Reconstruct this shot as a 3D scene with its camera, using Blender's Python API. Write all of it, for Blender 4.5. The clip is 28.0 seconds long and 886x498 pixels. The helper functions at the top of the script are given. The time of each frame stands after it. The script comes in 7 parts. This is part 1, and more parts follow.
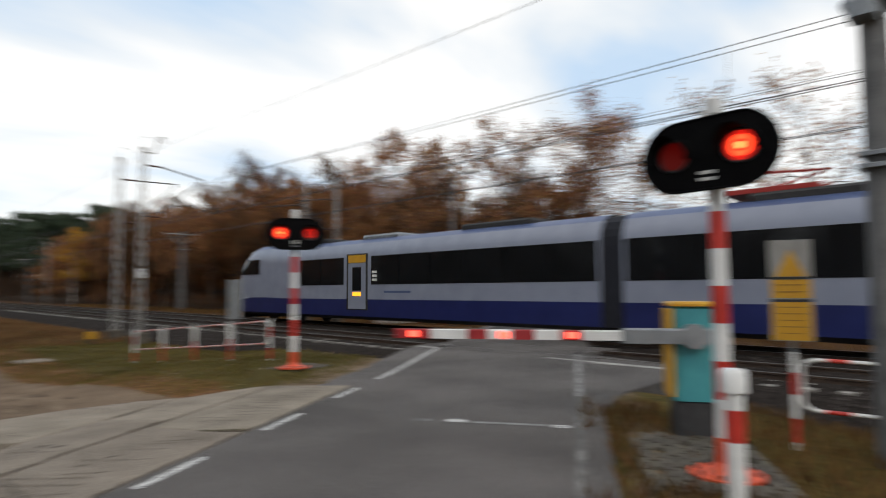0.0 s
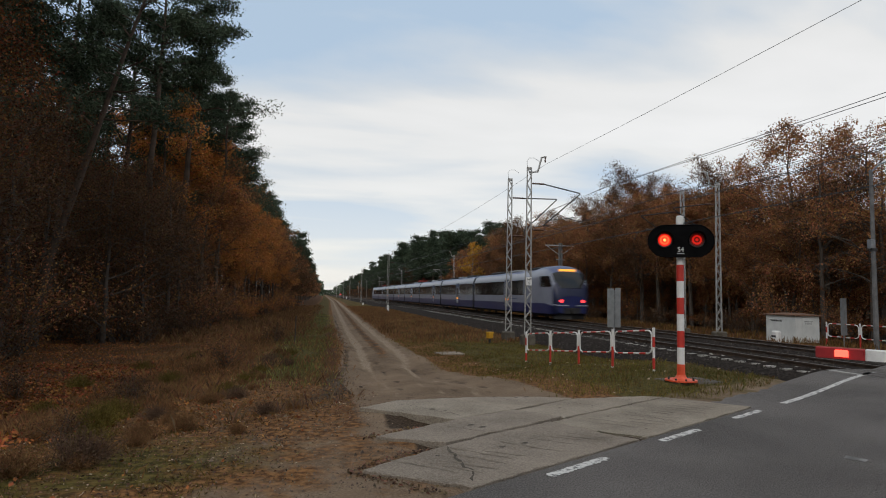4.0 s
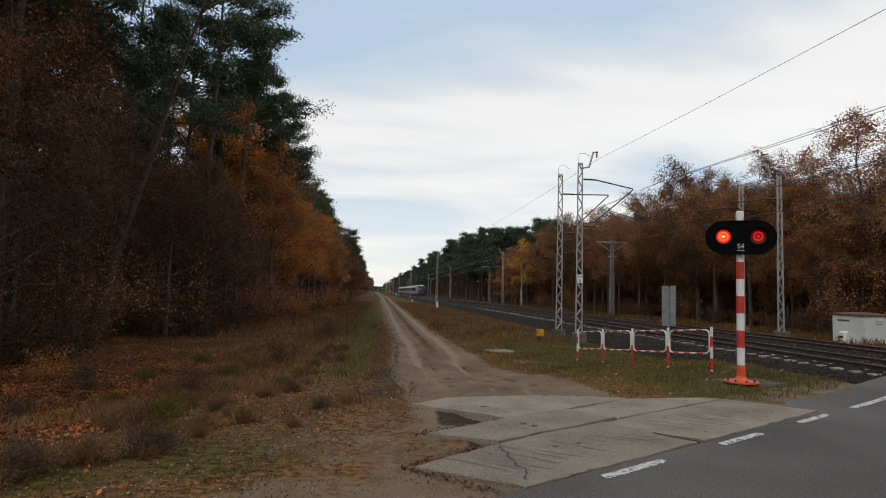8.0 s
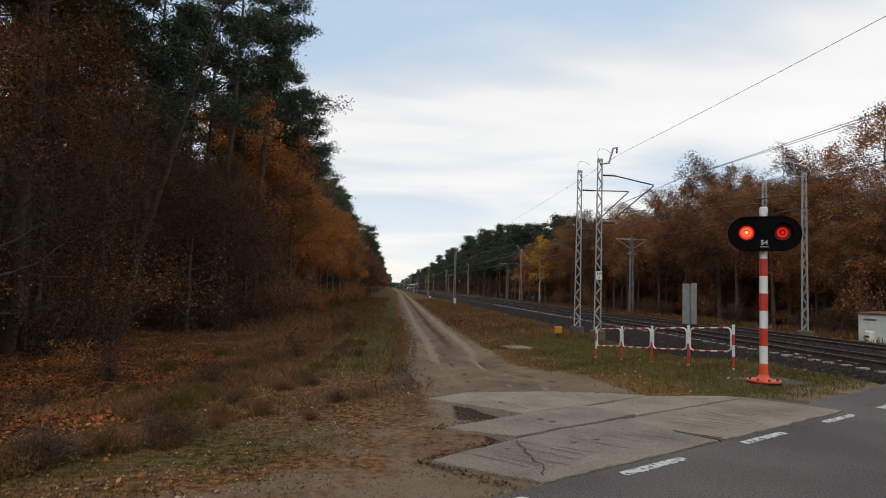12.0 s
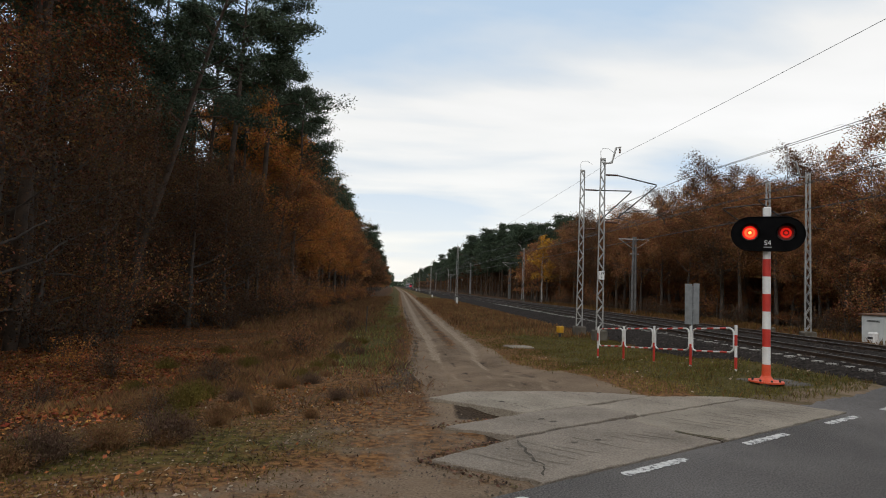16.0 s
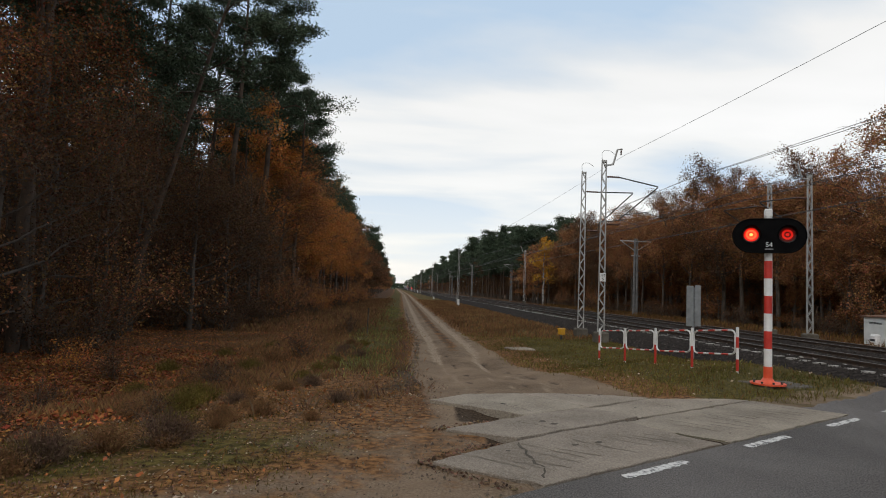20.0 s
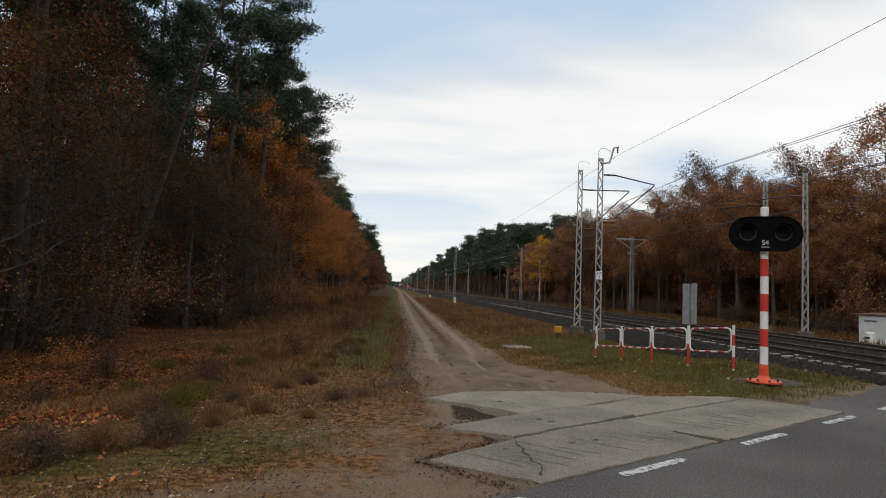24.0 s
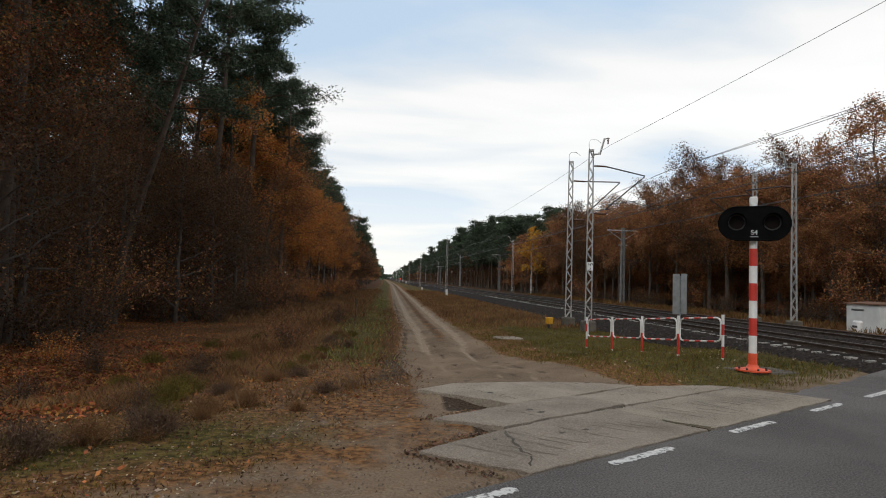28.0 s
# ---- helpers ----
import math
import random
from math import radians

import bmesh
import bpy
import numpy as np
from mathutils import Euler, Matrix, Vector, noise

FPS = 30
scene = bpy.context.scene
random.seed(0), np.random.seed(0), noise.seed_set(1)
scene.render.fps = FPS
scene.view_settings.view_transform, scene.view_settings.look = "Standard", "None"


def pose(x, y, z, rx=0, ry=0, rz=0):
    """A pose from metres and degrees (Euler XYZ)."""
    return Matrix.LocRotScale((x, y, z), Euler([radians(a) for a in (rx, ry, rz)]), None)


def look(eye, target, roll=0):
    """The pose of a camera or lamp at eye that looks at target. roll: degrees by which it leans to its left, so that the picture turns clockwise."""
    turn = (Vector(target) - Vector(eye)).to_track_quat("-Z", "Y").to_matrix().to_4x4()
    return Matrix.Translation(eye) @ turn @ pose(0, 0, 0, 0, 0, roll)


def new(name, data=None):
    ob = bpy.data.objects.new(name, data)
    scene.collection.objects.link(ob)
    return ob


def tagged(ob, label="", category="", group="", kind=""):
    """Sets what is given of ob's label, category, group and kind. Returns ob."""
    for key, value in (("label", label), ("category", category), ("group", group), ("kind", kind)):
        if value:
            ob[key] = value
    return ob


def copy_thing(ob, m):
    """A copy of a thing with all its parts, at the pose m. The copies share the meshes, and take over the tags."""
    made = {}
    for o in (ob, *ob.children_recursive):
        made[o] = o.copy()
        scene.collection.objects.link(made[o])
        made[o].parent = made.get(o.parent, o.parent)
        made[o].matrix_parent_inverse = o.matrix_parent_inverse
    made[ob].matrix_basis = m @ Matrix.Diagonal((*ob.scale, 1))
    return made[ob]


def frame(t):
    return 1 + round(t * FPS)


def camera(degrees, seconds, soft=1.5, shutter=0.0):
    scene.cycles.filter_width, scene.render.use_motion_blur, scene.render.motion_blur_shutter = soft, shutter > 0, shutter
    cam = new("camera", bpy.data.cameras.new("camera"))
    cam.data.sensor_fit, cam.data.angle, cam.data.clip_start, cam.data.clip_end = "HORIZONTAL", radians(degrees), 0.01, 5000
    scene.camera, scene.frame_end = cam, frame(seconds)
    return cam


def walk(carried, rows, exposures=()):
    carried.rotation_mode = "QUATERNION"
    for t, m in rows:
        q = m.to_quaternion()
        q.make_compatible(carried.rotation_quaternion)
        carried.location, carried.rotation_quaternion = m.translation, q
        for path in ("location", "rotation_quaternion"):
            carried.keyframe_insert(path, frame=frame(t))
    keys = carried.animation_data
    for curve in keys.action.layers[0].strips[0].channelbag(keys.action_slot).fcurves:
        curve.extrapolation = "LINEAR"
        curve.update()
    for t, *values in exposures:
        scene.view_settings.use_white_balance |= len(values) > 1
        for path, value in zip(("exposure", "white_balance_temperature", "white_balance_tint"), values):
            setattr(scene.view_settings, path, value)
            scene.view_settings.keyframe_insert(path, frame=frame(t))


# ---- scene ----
cam = camera(72.7, 28.0, soft=1.0, shutter=0.5)
PATH = [
    (0, (0.18, -0.348, 1.675), (1.605, 1.049, 1.809), -0.3),
    (0.1, (0.138, -0.309, 1.667), (1.426, 1.214, 1.806), -0.3),
    (0.2, (0.09, -0.27, 1.671), (1.23, 1.367, 1.815), -0.2),
    (0.3, (0.055, -0.264, 1.668), (1.04, 1.47, 1.816), 0.2),
    (0.4, (0.04, -0.247, 1.676), (0.888, 1.558, 1.837), 0.5),
    (0.5, (0.037, -0.234, 1.669), (0.767, 1.62, 1.841), 0.9),
    (0.6, (0.022, -0.208, 1.655), (0.678, 1.673, 1.828), 1.3),
    (1, (0.034, -0.197, 1.651), (0.553, 1.727, 1.822), 1.5),
    (1.4, (0.011, -0.201, 1.645), (0.488, 1.734, 1.817), 1.4),
    (1.5, (0.01, -0.194, 1.641), (0.477, 1.743, 1.814), 1.6),
    (2, (0.013, -0.203, 1.642), (0.457, 1.74, 1.817), 1.4),
    (2.5, (0.006, -0.193, 1.632), (0.42, 1.756, 1.802), 1.3),
    (3, (-0.006, -0.194, 1.622), (0.396, 1.758, 1.787), 1.5),
    (3.5, (-0.043, -0.223, 1.634), (0.358, 1.729, 1.794), 1.4),
    (5.5, (-0.05, -0.198, 1.627), (0.266, 1.772, 1.777), 1.4),
    (6, (-0.064, -0.197, 1.625), (0.228, 1.776, 1.774), 1.7),
    (6.5, (-0.057, -0.169, 1.611), (0.221, 1.806, 1.761), 1.7),
    (7, (-0.077, -0.216, 1.635), (0.188, 1.761, 1.783), 1.4),
    (7.5, (-0.08, -0.208, 1.635), (0.175, 1.77, 1.782), 1.6),
    (8, (-0.08, -0.213, 1.641), (0.151, 1.769, 1.784), 1.5),
    (8.5, (-0.065, -0.184, 1.617), (0.158, 1.799, 1.755), 1.7),
    (9, (-0.066, -0.196, 1.632), (0.152, 1.787, 1.768), 1.5),
    (9.5, (-0.062, -0.181, 1.627), (0.152, 1.803, 1.762), 1.6),
    (10, (-0.058, -0.161, 1.617), (0.149, 1.824, 1.752), 1.9),
    (10.5, (-0.051, -0.153, 1.612), (0.147, 1.832, 1.746), 2.0),
    (11, (-0.069, -0.185, 1.624), (0.119, 1.801, 1.758), 1.8),
    (11.5, (-0.06, -0.163, 1.615), (0.12, 1.824, 1.746), 2.0),
    (12, (-0.069, -0.169, 1.611), (0.103, 1.82, 1.741), 1.9),
    (12.5, (-0.06, -0.158, 1.608), (0.104, 1.831, 1.737), 2.1),
    (14.5, (-0.084, -0.181, 1.617), (0.075, 1.808, 1.747), 2.3),
    (15, (-0.057, -0.138, 1.597), (0.103, 1.851, 1.728), 2.6),
    (15.5, (-0.069, -0.168, 1.611), (0.093, 1.822, 1.741), 2.0),
    (16, (-0.054, -0.141, 1.605), (0.11, 1.848, 1.732), 2.2),
    (16.5, (-0.058, -0.154, 1.615), (0.108, 1.835, 1.742), 2.2),
    (17, (-0.089, -0.186, 1.624), (0.079, 1.803, 1.751), 2.1),
    (17.5, (-0.048, -0.136, 1.609), (0.116, 1.853, 1.739), 2.1),
    (18, (-0.057, -0.13, 1.604), (0.107, 1.859, 1.734), 2.3),
    (18.5, (-0.039, -0.13, 1.609), (0.121, 1.859, 1.739), 2.4),
    (19, (-0.052, -0.127, 1.603), (0.107, 1.862, 1.734), 2.5),
    (19.5, (-0.048, -0.134, 1.601), (0.111, 1.855, 1.734), 2.3),
    (20, (-0.044, -0.139, 1.607), (0.115, 1.85, 1.74), 2.2),
    (20.5, (-0.049, -0.14, 1.607), (0.11, 1.85, 1.742), 2.3),
    (21, (-0.05, -0.139, 1.608), (0.11, 1.85, 1.737), 2.3),
    (21.5, (-0.057, -0.14, 1.606), (0.104, 1.849, 1.733), 2.1),
    (23.5, (-0.052, -0.138, 1.602), (0.118, 1.851, 1.729), 2.1),
    (24, (-0.049, -0.121, 1.604), (0.122, 1.867, 1.731), 2.2),
    (24.5, (-0.043, -0.13, 1.609), (0.128, 1.858, 1.736), 2.1),
    (25, (-0.056, -0.144, 1.607), (0.117, 1.845, 1.73), 2.0),
    (25.5, (-0.04, -0.139, 1.604), (0.139, 1.85, 1.724), 2.1),
    (26, (-0.026, -0.111, 1.595), (0.162, 1.876, 1.714), 1.9),
    (26.5, (-0.035, -0.123, 1.596), (0.155, 1.865, 1.711), 1.9),
    (27, (-0.028, -0.114, 1.6), (0.166, 1.874, 1.707), 1.7),
    (27.5, (-0.024, -0.113, 1.603), (0.172, 1.874, 1.706), 1.8),
    (28, (-0.013, -0.088, 1.59), (0.186, 1.899, 1.693), 1.8),
]
walk(cam, [(t, look(eye, target, roll)) for t, eye, target, roll in PATH],
     exposures=[(0, 0.24, 6950, 10), (0.3, 0.34, 6950, 10), (0.6, 0.2, 6900, 10), (1.0, -0.12, 6900, 10), (3.5, -0.12, 6900, 10), (8, -0.02, 6950, 10), (17, 0.05, 6950, 10), (26, 0.05, 6950, 10), (28, 0.12, 6950, 10)])

# ---- world and light ----
ROAD0, RDX, RDY = (2.921, 5.703), 0.848, 0.530
NEAR_X, FAR_X, RAIL_Z = 13.42, 17.32, 0.09


def on_road(s, d):
    """A place on the ground plan: s along the road towards the tracks, d to its left from the dashed edge line."""
    return ROAD0[0] + RDX * s - RDY * d, ROAD0[1] + RDY * s + RDX * d


def road_sd(x, y):
    u, v = x - ROAD0[0], y - ROAD0[1]
    return RDX * u + RDY * v, RDX * v - RDY * u


SUN_ELEV, SUN_AZ = 38.0, 215.0
world = bpy.data.worlds.new("overcast_sky")
scene.world = world
world.use_nodes = True
wn, wl = world.node_tree.nodes, world.node_tree.links
wn.clear()
w_out = wn.new("ShaderNodeOutputWorld")
w_bg = wn.new("ShaderNodeBackground")
w_sky = wn.new("ShaderNodeTexSky")
w_sky.sky_type = "NISHITA"
w_sky.sun_disc = False
w_sky.sun_elevation = radians(SUN_ELEV)
w_sky.sun_rotation = radians(SUN_AZ)
w_tc = wn.new("ShaderNodeTexCoord")
w_sep = wn.new("ShaderNodeSeparateXYZ")
wl.new(w_tc.outputs["Generated"], w_sep.inputs[0])
# clouds lie on a flat layer: divide the direction by its height
w_h = wn.new("ShaderNodeMath"); w_h.operation = "MAXIMUM"; w_h.inputs[1].default_value = 0.0
wl.new(w_sep.outputs["Z"], w_h.inputs[0])
w_h2 = wn.new("ShaderNodeMath"); w_h2.operation = "ADD"; w_h2.inputs[1].default_value = 0.16
wl.new(w_h.outputs[0], w_h2.inputs[0])
w_dx = wn.new("ShaderNodeMath"); w_dx.operation = "DIVIDE"
w_dy = wn.new("ShaderNodeMath"); w_dy.operation = "DIVIDE"
wl.new(w_sep.outputs["X"], w_dx.inputs[0]); wl.new(w_h2.outputs[0], w_dx.inputs[1])
wl.new(w_sep.outputs["Y"], w_dy.inputs[0]); wl.new(w_h2.outputs[0], w_dy.inputs[1])
w_cmb = wn.new("ShaderNodeCombineXYZ")
wl.new(w_dx.outputs[0], w_cmb.inputs[0]); wl.new(w_dy.outputs[0], w_cmb.inputs[1])
w_noise = wn.new("ShaderNodeTexNoise")
w_noise.inputs["Scale"].default_value = 1.15
w_noise.inputs["Detail"].default_value = 6.0
w_noise.inputs["Roughness"].default_value = 0.46
w_noise.inputs["Distortion"].default_value = 0.35
w_map = wn.new("ShaderNodeMapping")
w_map.inputs["Location"].default_value = (3.1, 1.7, 0.0)
w_map.inputs["Rotation"].default_value = (0, 0, radians(25))
w_map.inputs["Scale"].default_value = (0.55, 1.15, 1.0)
wl.new(w_cmb.outputs[0], w_map.inputs[0])
wl.new(w_map.outputs[0], w_noise.inputs["Vector"])
w_ramp = wn.new("ShaderNodeValToRGB")
e = w_ramp.color_ramp.elements
e[0].position, e[0].color = 0.395, (0.46, 0.61, 0.80, 1)
e[1].position, e[1].color = 0.69, (0.915, 0.93, 0.955, 1)
m = w_ramp.color_ramp.elements.new(0.48); m.color = (0.66, 0.73, 0.81, 1)
m = w_ramp.color_ramp.elements.new(0.565); m.color = (0.84, 0.86, 0.88, 1)
wl.new(w_noise.outputs["Fac"], w_ramp.inputs[0])
# a pale band along the horizon
w_hz = wn.new("ShaderNodeMapRange")
w_hz.inputs["From Min"].default_value, w_hz.inputs["From Max"].default_value = 0.0, 0.24
w_hz.inputs["To Min"].default_value, w_hz.inputs["To Max"].default_value = 0.9, 0.0
wl.new(w_sep.outputs["Z"], w_hz.inputs["Value"])
w_mix = wn.new("ShaderNodeMixRGB")
w_mix.inputs["Color2"].default_value = (0.86, 0.875, 0.90, 1)
wl.new(w_hz.outputs[0], w_mix.inputs["Fac"]); wl.new(w_ramp.outputs[0], w_mix.inputs["Color1"])
w_skys = wn.new("ShaderNodeMixRGB"); w_skys.blend_type = "ADD"; w_skys.inputs["Fac"].default_value = 0.02
wl.new(w_mix.outputs[0], w_skys.inputs["Color1"]); wl.new(w_sky.outputs[0], w_skys.inputs["Color2"])
wl.new(w_skys.outputs[0], w_bg.inputs["Color"])
w_bg.inputs["Strength"].default_value = 0.95
wl.new(w_bg.outputs[0], w_out.inputs["Surface"])

sun = new("sun", bpy.data.lights.new("sun", "SUN"))
sun.data.energy, sun.data.angle, sun.data.color = 0.6, radians(25), (1.0, 0.97, 0.93)
az = radians(SUN_AZ)
sun.matrix_world = look((0, 0, 60), Vector((0, 0, 60)) - Vector((math.sin(az) * math.cos(radians(SUN_ELEV)), math.cos(az) * math.cos(radians(SUN_ELEV)), math.sin(radians(SUN_ELEV)))))


# ---- materials ----
def mat(name, a, b=None, rough=0.7, metal=0.0, scale=8.0, fine=90.0, bump=0.0, spread=0.0, per="", emit=None, power=0.0, gloss=0.5, translucent=0.0, lo=0.5, hi=0.95, grain=0.45):
    """A surface of two colours mixed by a coarse and a fine noise. per: 'object' or 'island' varies its value by piece."""
    ma = bpy.data.materials.new(name)
    ma.use_nodes = True
    n, l = ma.node_tree.nodes, ma.node_tree.links
    n.clear()
    out = n.new("ShaderNodeOutputMaterial")
    p = n.new("ShaderNodeBsdfPrincipled")
    p.inputs["Roughness"].default_value, p.inputs["Metallic"].default_value = rough, metal
    p.inputs["Specular IOR Level"].default_value = gloss
    l.new(p.outputs[0], out.inputs[0])
    tc = n.new("ShaderNodeTexCoord")
    n1 = n.new("ShaderNodeTexNoise"); n1.inputs["Scale"].default_value = scale; n1.inputs["Detail"].default_value = 5
    n2 = n.new("ShaderNodeTexNoise"); n2.inputs["Scale"].default_value = fine; n2.inputs["Detail"].default_value = 3
    l.new(tc.outputs["Object"], n1.inputs["Vector"]); l.new(tc.outputs["Object"], n2.inputs["Vector"])
    add = n.new("ShaderNodeMath"); add.operation = "MULTIPLY_ADD"; add.inputs[1].default_value = grain
    l.new(n2.outputs["Fac"], add.inputs[0]); l.new(n1.outputs["Fac"], add.inputs[2])
    rg = n.new("ShaderNodeMapRange")
    rg.inputs["From Min"].default_value, rg.inputs["From Max"].default_value = lo, hi
    l.new(add.outputs[0], rg.inputs["Value"])
    mix = n.new("ShaderNodeMixRGB")
    mix.inputs["Color1"].default_value = (*a, 1)
    mix.inputs["Color2"].default_value = (*(b or a), 1)
    l.new(rg.outputs[0], mix.inputs["Fac"])
    colour = mix.outputs[0]
    if per:
        if per == "object":
            rnd = n.new("ShaderNodeObjectInfo").outputs["Random"]
        else:
            rnd = n.new("ShaderNodeNewGeometry").outputs["Random Per Island"]
        hs = n.new("ShaderNodeHueSaturation")
        vr = n.new("ShaderNodeMapRange")
        vr.inputs["To Min"].default_value, vr.inputs["To Max"].default_value = 1 - spread, 1 + spread
        l.new(rnd, vr.inputs["Value"]); l.new(vr.outputs[0], hs.inputs["Value"])
        hr = n.new("ShaderNodeMapRange")
        hr.inputs["To Min"].default_value, hr.inputs["To Max"].default_value = 0.5 - spread * 0.05, 0.5 + spread * 0.05
        frac = n.new("ShaderNodeMath"); frac.operation = "MULTIPLY"; frac.inputs[1].default_value = 7.31
        fr2 = n.new("ShaderNodeMath"); fr2.operation = "FRACT"
        l.new(rnd, frac.inputs[0]); l.new(frac.outputs[0], fr2.inputs[0]); l.new(fr2.outputs[0], hr.inputs["Value"])
        l.new(hr.outputs[0], hs.inputs["Hue"])
        l.new(colour, hs.inputs["Color"])
        colour = hs.outputs[0]
    l.new(colour, p.inputs["Base Color"])
    if bump:
        bu = n.new("ShaderNodeBump"); bu.inputs["Strength"].default_value = min(1.0, bump); bu.inputs["Distance"].default_value = 0.02
        l.new(add.outputs[0], bu.inputs["Height"]); l.new(bu.outputs[0], p.inputs["Normal"])
    if emit:
        p.inputs["Emission Color"].default_value, p.inputs["Emission Strength"].default_value = (*emit, 1), power
    if translucent:
        tr = n.new("ShaderNodeBsdfTranslucent")
        l.new(colour, tr.inputs["Color"])
        ms = n.new("ShaderNodeMixShader"); ms.inputs["Fac"].default_value = translucent
        l.new(p.outputs[0], ms.inputs[1]); l.new(tr.outputs[0], ms.inputs[2]); l.new(ms.outputs[0], out.inputs[0])
    return ma


M = {}
M["asphalt"] = mat("asphalt", (0.060, 0.053, 0.050), (0.195, 0.177, 0.166), 0.9, scale=0.5, fine=60, bump=1.0, lo=1.18, hi=1.82, grain=2.0)
M["line"] = mat("worn_road_paint", (0.12, 0.118, 0.115), (0.58, 0.57, 0.55), 0.8, scale=14, fine=55, lo=0.60, hi=0.74, bump=0.3)
M["faded"] = mat("faded_road_paint", (0.085, 0.083, 0.08), (0.36, 0.355, 0.345), 0.8, scale=3.5, fine=26, bump=0.1)
M["ghost"] = mat("nearly_worn_off_paint", (0.08, 0.077, 0.073), (0.22, 0.215, 0.205), 0.85, scale=2.5, fine=30, bump=0.1, lo=0.66, hi=0.95)
M["slab"] = mat("old_concrete", (0.13, 0.106, 0.080), (0.41, 0.350, 0.280), 0.95, scale=1.3, fine=55, bump=0.8, lo=0.72, hi=1.62, grain=1.3, per="object", spread=0.13)
M["concrete"] = mat("grey_concrete", (0.26, 0.25, 0.235), (0.40, 0.39, 0.37), 0.9, scale=3, fine=60, bump=0.4)
M["sleeper"] = mat("concrete_sleeper", (0.25, 0.235, 0.215), (0.42, 0.40, 0.37), 0.9, scale=4, fine=50, bump=0.3, per="object", spread=0.2)
M["ballast"] = mat("ballast", (0.010, 0.008, 0.007), (0.045, 0.037, 0.033), 0.95, scale=9, fine=30, bump=1.0, gloss=0.05)
M["stone"] = mat("ballast_stone", (0.018, 0.015, 0.014), (0.095, 0.083, 0.076), 0.95, scale=5, fine=60, per="island", spread=0.6, gloss=0.1)
M["rail"] = mat("rusty_rail", (0.045, 0.03, 0.024), (0.10, 0.065, 0.045), 0.7, metal=0.4, scale=5, fine=80, bump=0.2)
M["railtop"] = mat("polished_rail_head", (0.11, 0.10, 0.095), (0.19, 0.18, 0.17), 0.5, metal=0.6, scale=3, fine=40)
M["galv"] = mat("galvanised_steel", (0.21, 0.225, 0.24), (0.33, 0.345, 0.36), 0.5, metal=0.6, scale=5, fine=70, bump=0.05)
M["mast"] = mat("weathered_mast_steel", (0.27, 0.265, 0.255), (0.48, 0.47, 0.45), 0.65, metal=0.15, scale=6, fine=60, bump=0.1)
M["dark"] = mat("dark_iron", (0.018, 0.018, 0.02), (0.04, 0.04, 0.042), 0.55, scale=9, fine=60)
M["cable"] = mat("overhead_wire", (0.04, 0.042, 0.045), (0.08, 0.08, 0.08), 0.5, metal=0.5)
M["insul"] = mat("brown_porcelain", (0.07, 0.03, 0.02), (0.11, 0.05, 0.03), 0.25)
M["red"] = mat("signal_red_paint", (0.42, 0.022, 0.015), (0.60, 0.045, 0.03), 0.45, scale=5, fine=70)
M["white"] = mat("signal_white_paint", (0.62, 0.62, 0.61), (0.80, 0.80, 0.79), 0.45, scale=5, fine=60)
M["boom_red"] = mat("boom_red_film", (0.27, 0.012, 0.016), (0.40, 0.022, 0.026), 0.5, scale=5, fine=60)
M["orange"] = mat("orange_red_base", (0.60, 0.07, 0.025), (0.80, 0.12, 0.05), 0.5, scale=6, fine=60)
M["black"] = mat("matt_black_board", (0.0025, 0.0025, 0.003), (0.006, 0.006, 0.0065), 0.75, scale=6, fine=60, gloss=0.05)
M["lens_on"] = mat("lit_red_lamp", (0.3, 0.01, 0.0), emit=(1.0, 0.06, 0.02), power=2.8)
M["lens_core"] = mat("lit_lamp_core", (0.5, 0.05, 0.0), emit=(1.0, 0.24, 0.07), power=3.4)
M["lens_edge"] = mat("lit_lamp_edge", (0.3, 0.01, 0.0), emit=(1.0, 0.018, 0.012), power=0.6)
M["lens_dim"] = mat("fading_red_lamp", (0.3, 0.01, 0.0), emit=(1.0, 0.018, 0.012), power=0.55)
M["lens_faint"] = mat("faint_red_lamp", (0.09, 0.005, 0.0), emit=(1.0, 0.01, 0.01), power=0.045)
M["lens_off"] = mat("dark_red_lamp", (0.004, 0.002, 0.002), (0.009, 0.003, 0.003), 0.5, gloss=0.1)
M["yellow"] = mat("yellow_panel", (0.55, 0.27, 0.015), (0.68, 0.36, 0.02), 0.5, scale=4, fine=50)
M["faint_text"] = mat("faint_dark_lettering", (0.30, 0.15, 0.02), (0.40, 0.20, 0.025), 0.6)
M["teal"] = mat("teal_cabinet_paint", (0.03, 0.23, 0.26), (0.06, 0.34, 0.37), 0.45, scale=3, fine=60)
M["amber"] = mat("amber_display", (0.5, 0.2, 0.01), emit=(1.0, 0.30, 0.02), power=1.9)
M["sign_amber"] = mat("amber_sign", (0.5, 0.2, 0.01), emit=(1.0, 0.40, 0.05), power=1.5)
M["tail"] = mat("red_tail_light", (0.4, 0.01, 0.01), emit=(1.0, 0.05, 0.06), power=3.5)
M["boomlamp"] = mat("boom_lamp_red", (0.5, 0.02, 0.01), emit=(1.0, 0.09, 0.06), power=3.0)
M["t_white"] = mat("train_silver_white", (0.215, 0.237, 0.305), (0.27, 0.292, 0.365), 0.3, scale=1.5, fine=30)
M["t_blue"] = mat("train_dark_blue", (0.011, 0.017, 0.085), (0.018, 0.026, 0.12), 0.32, scale=1.5, fine=30)
M["t_front"] = mat("train_cab_front_blue", (0.010, 0.014, 0.045), (0.016, 0.022, 0.066), 0.4, scale=1.5, fine=30)
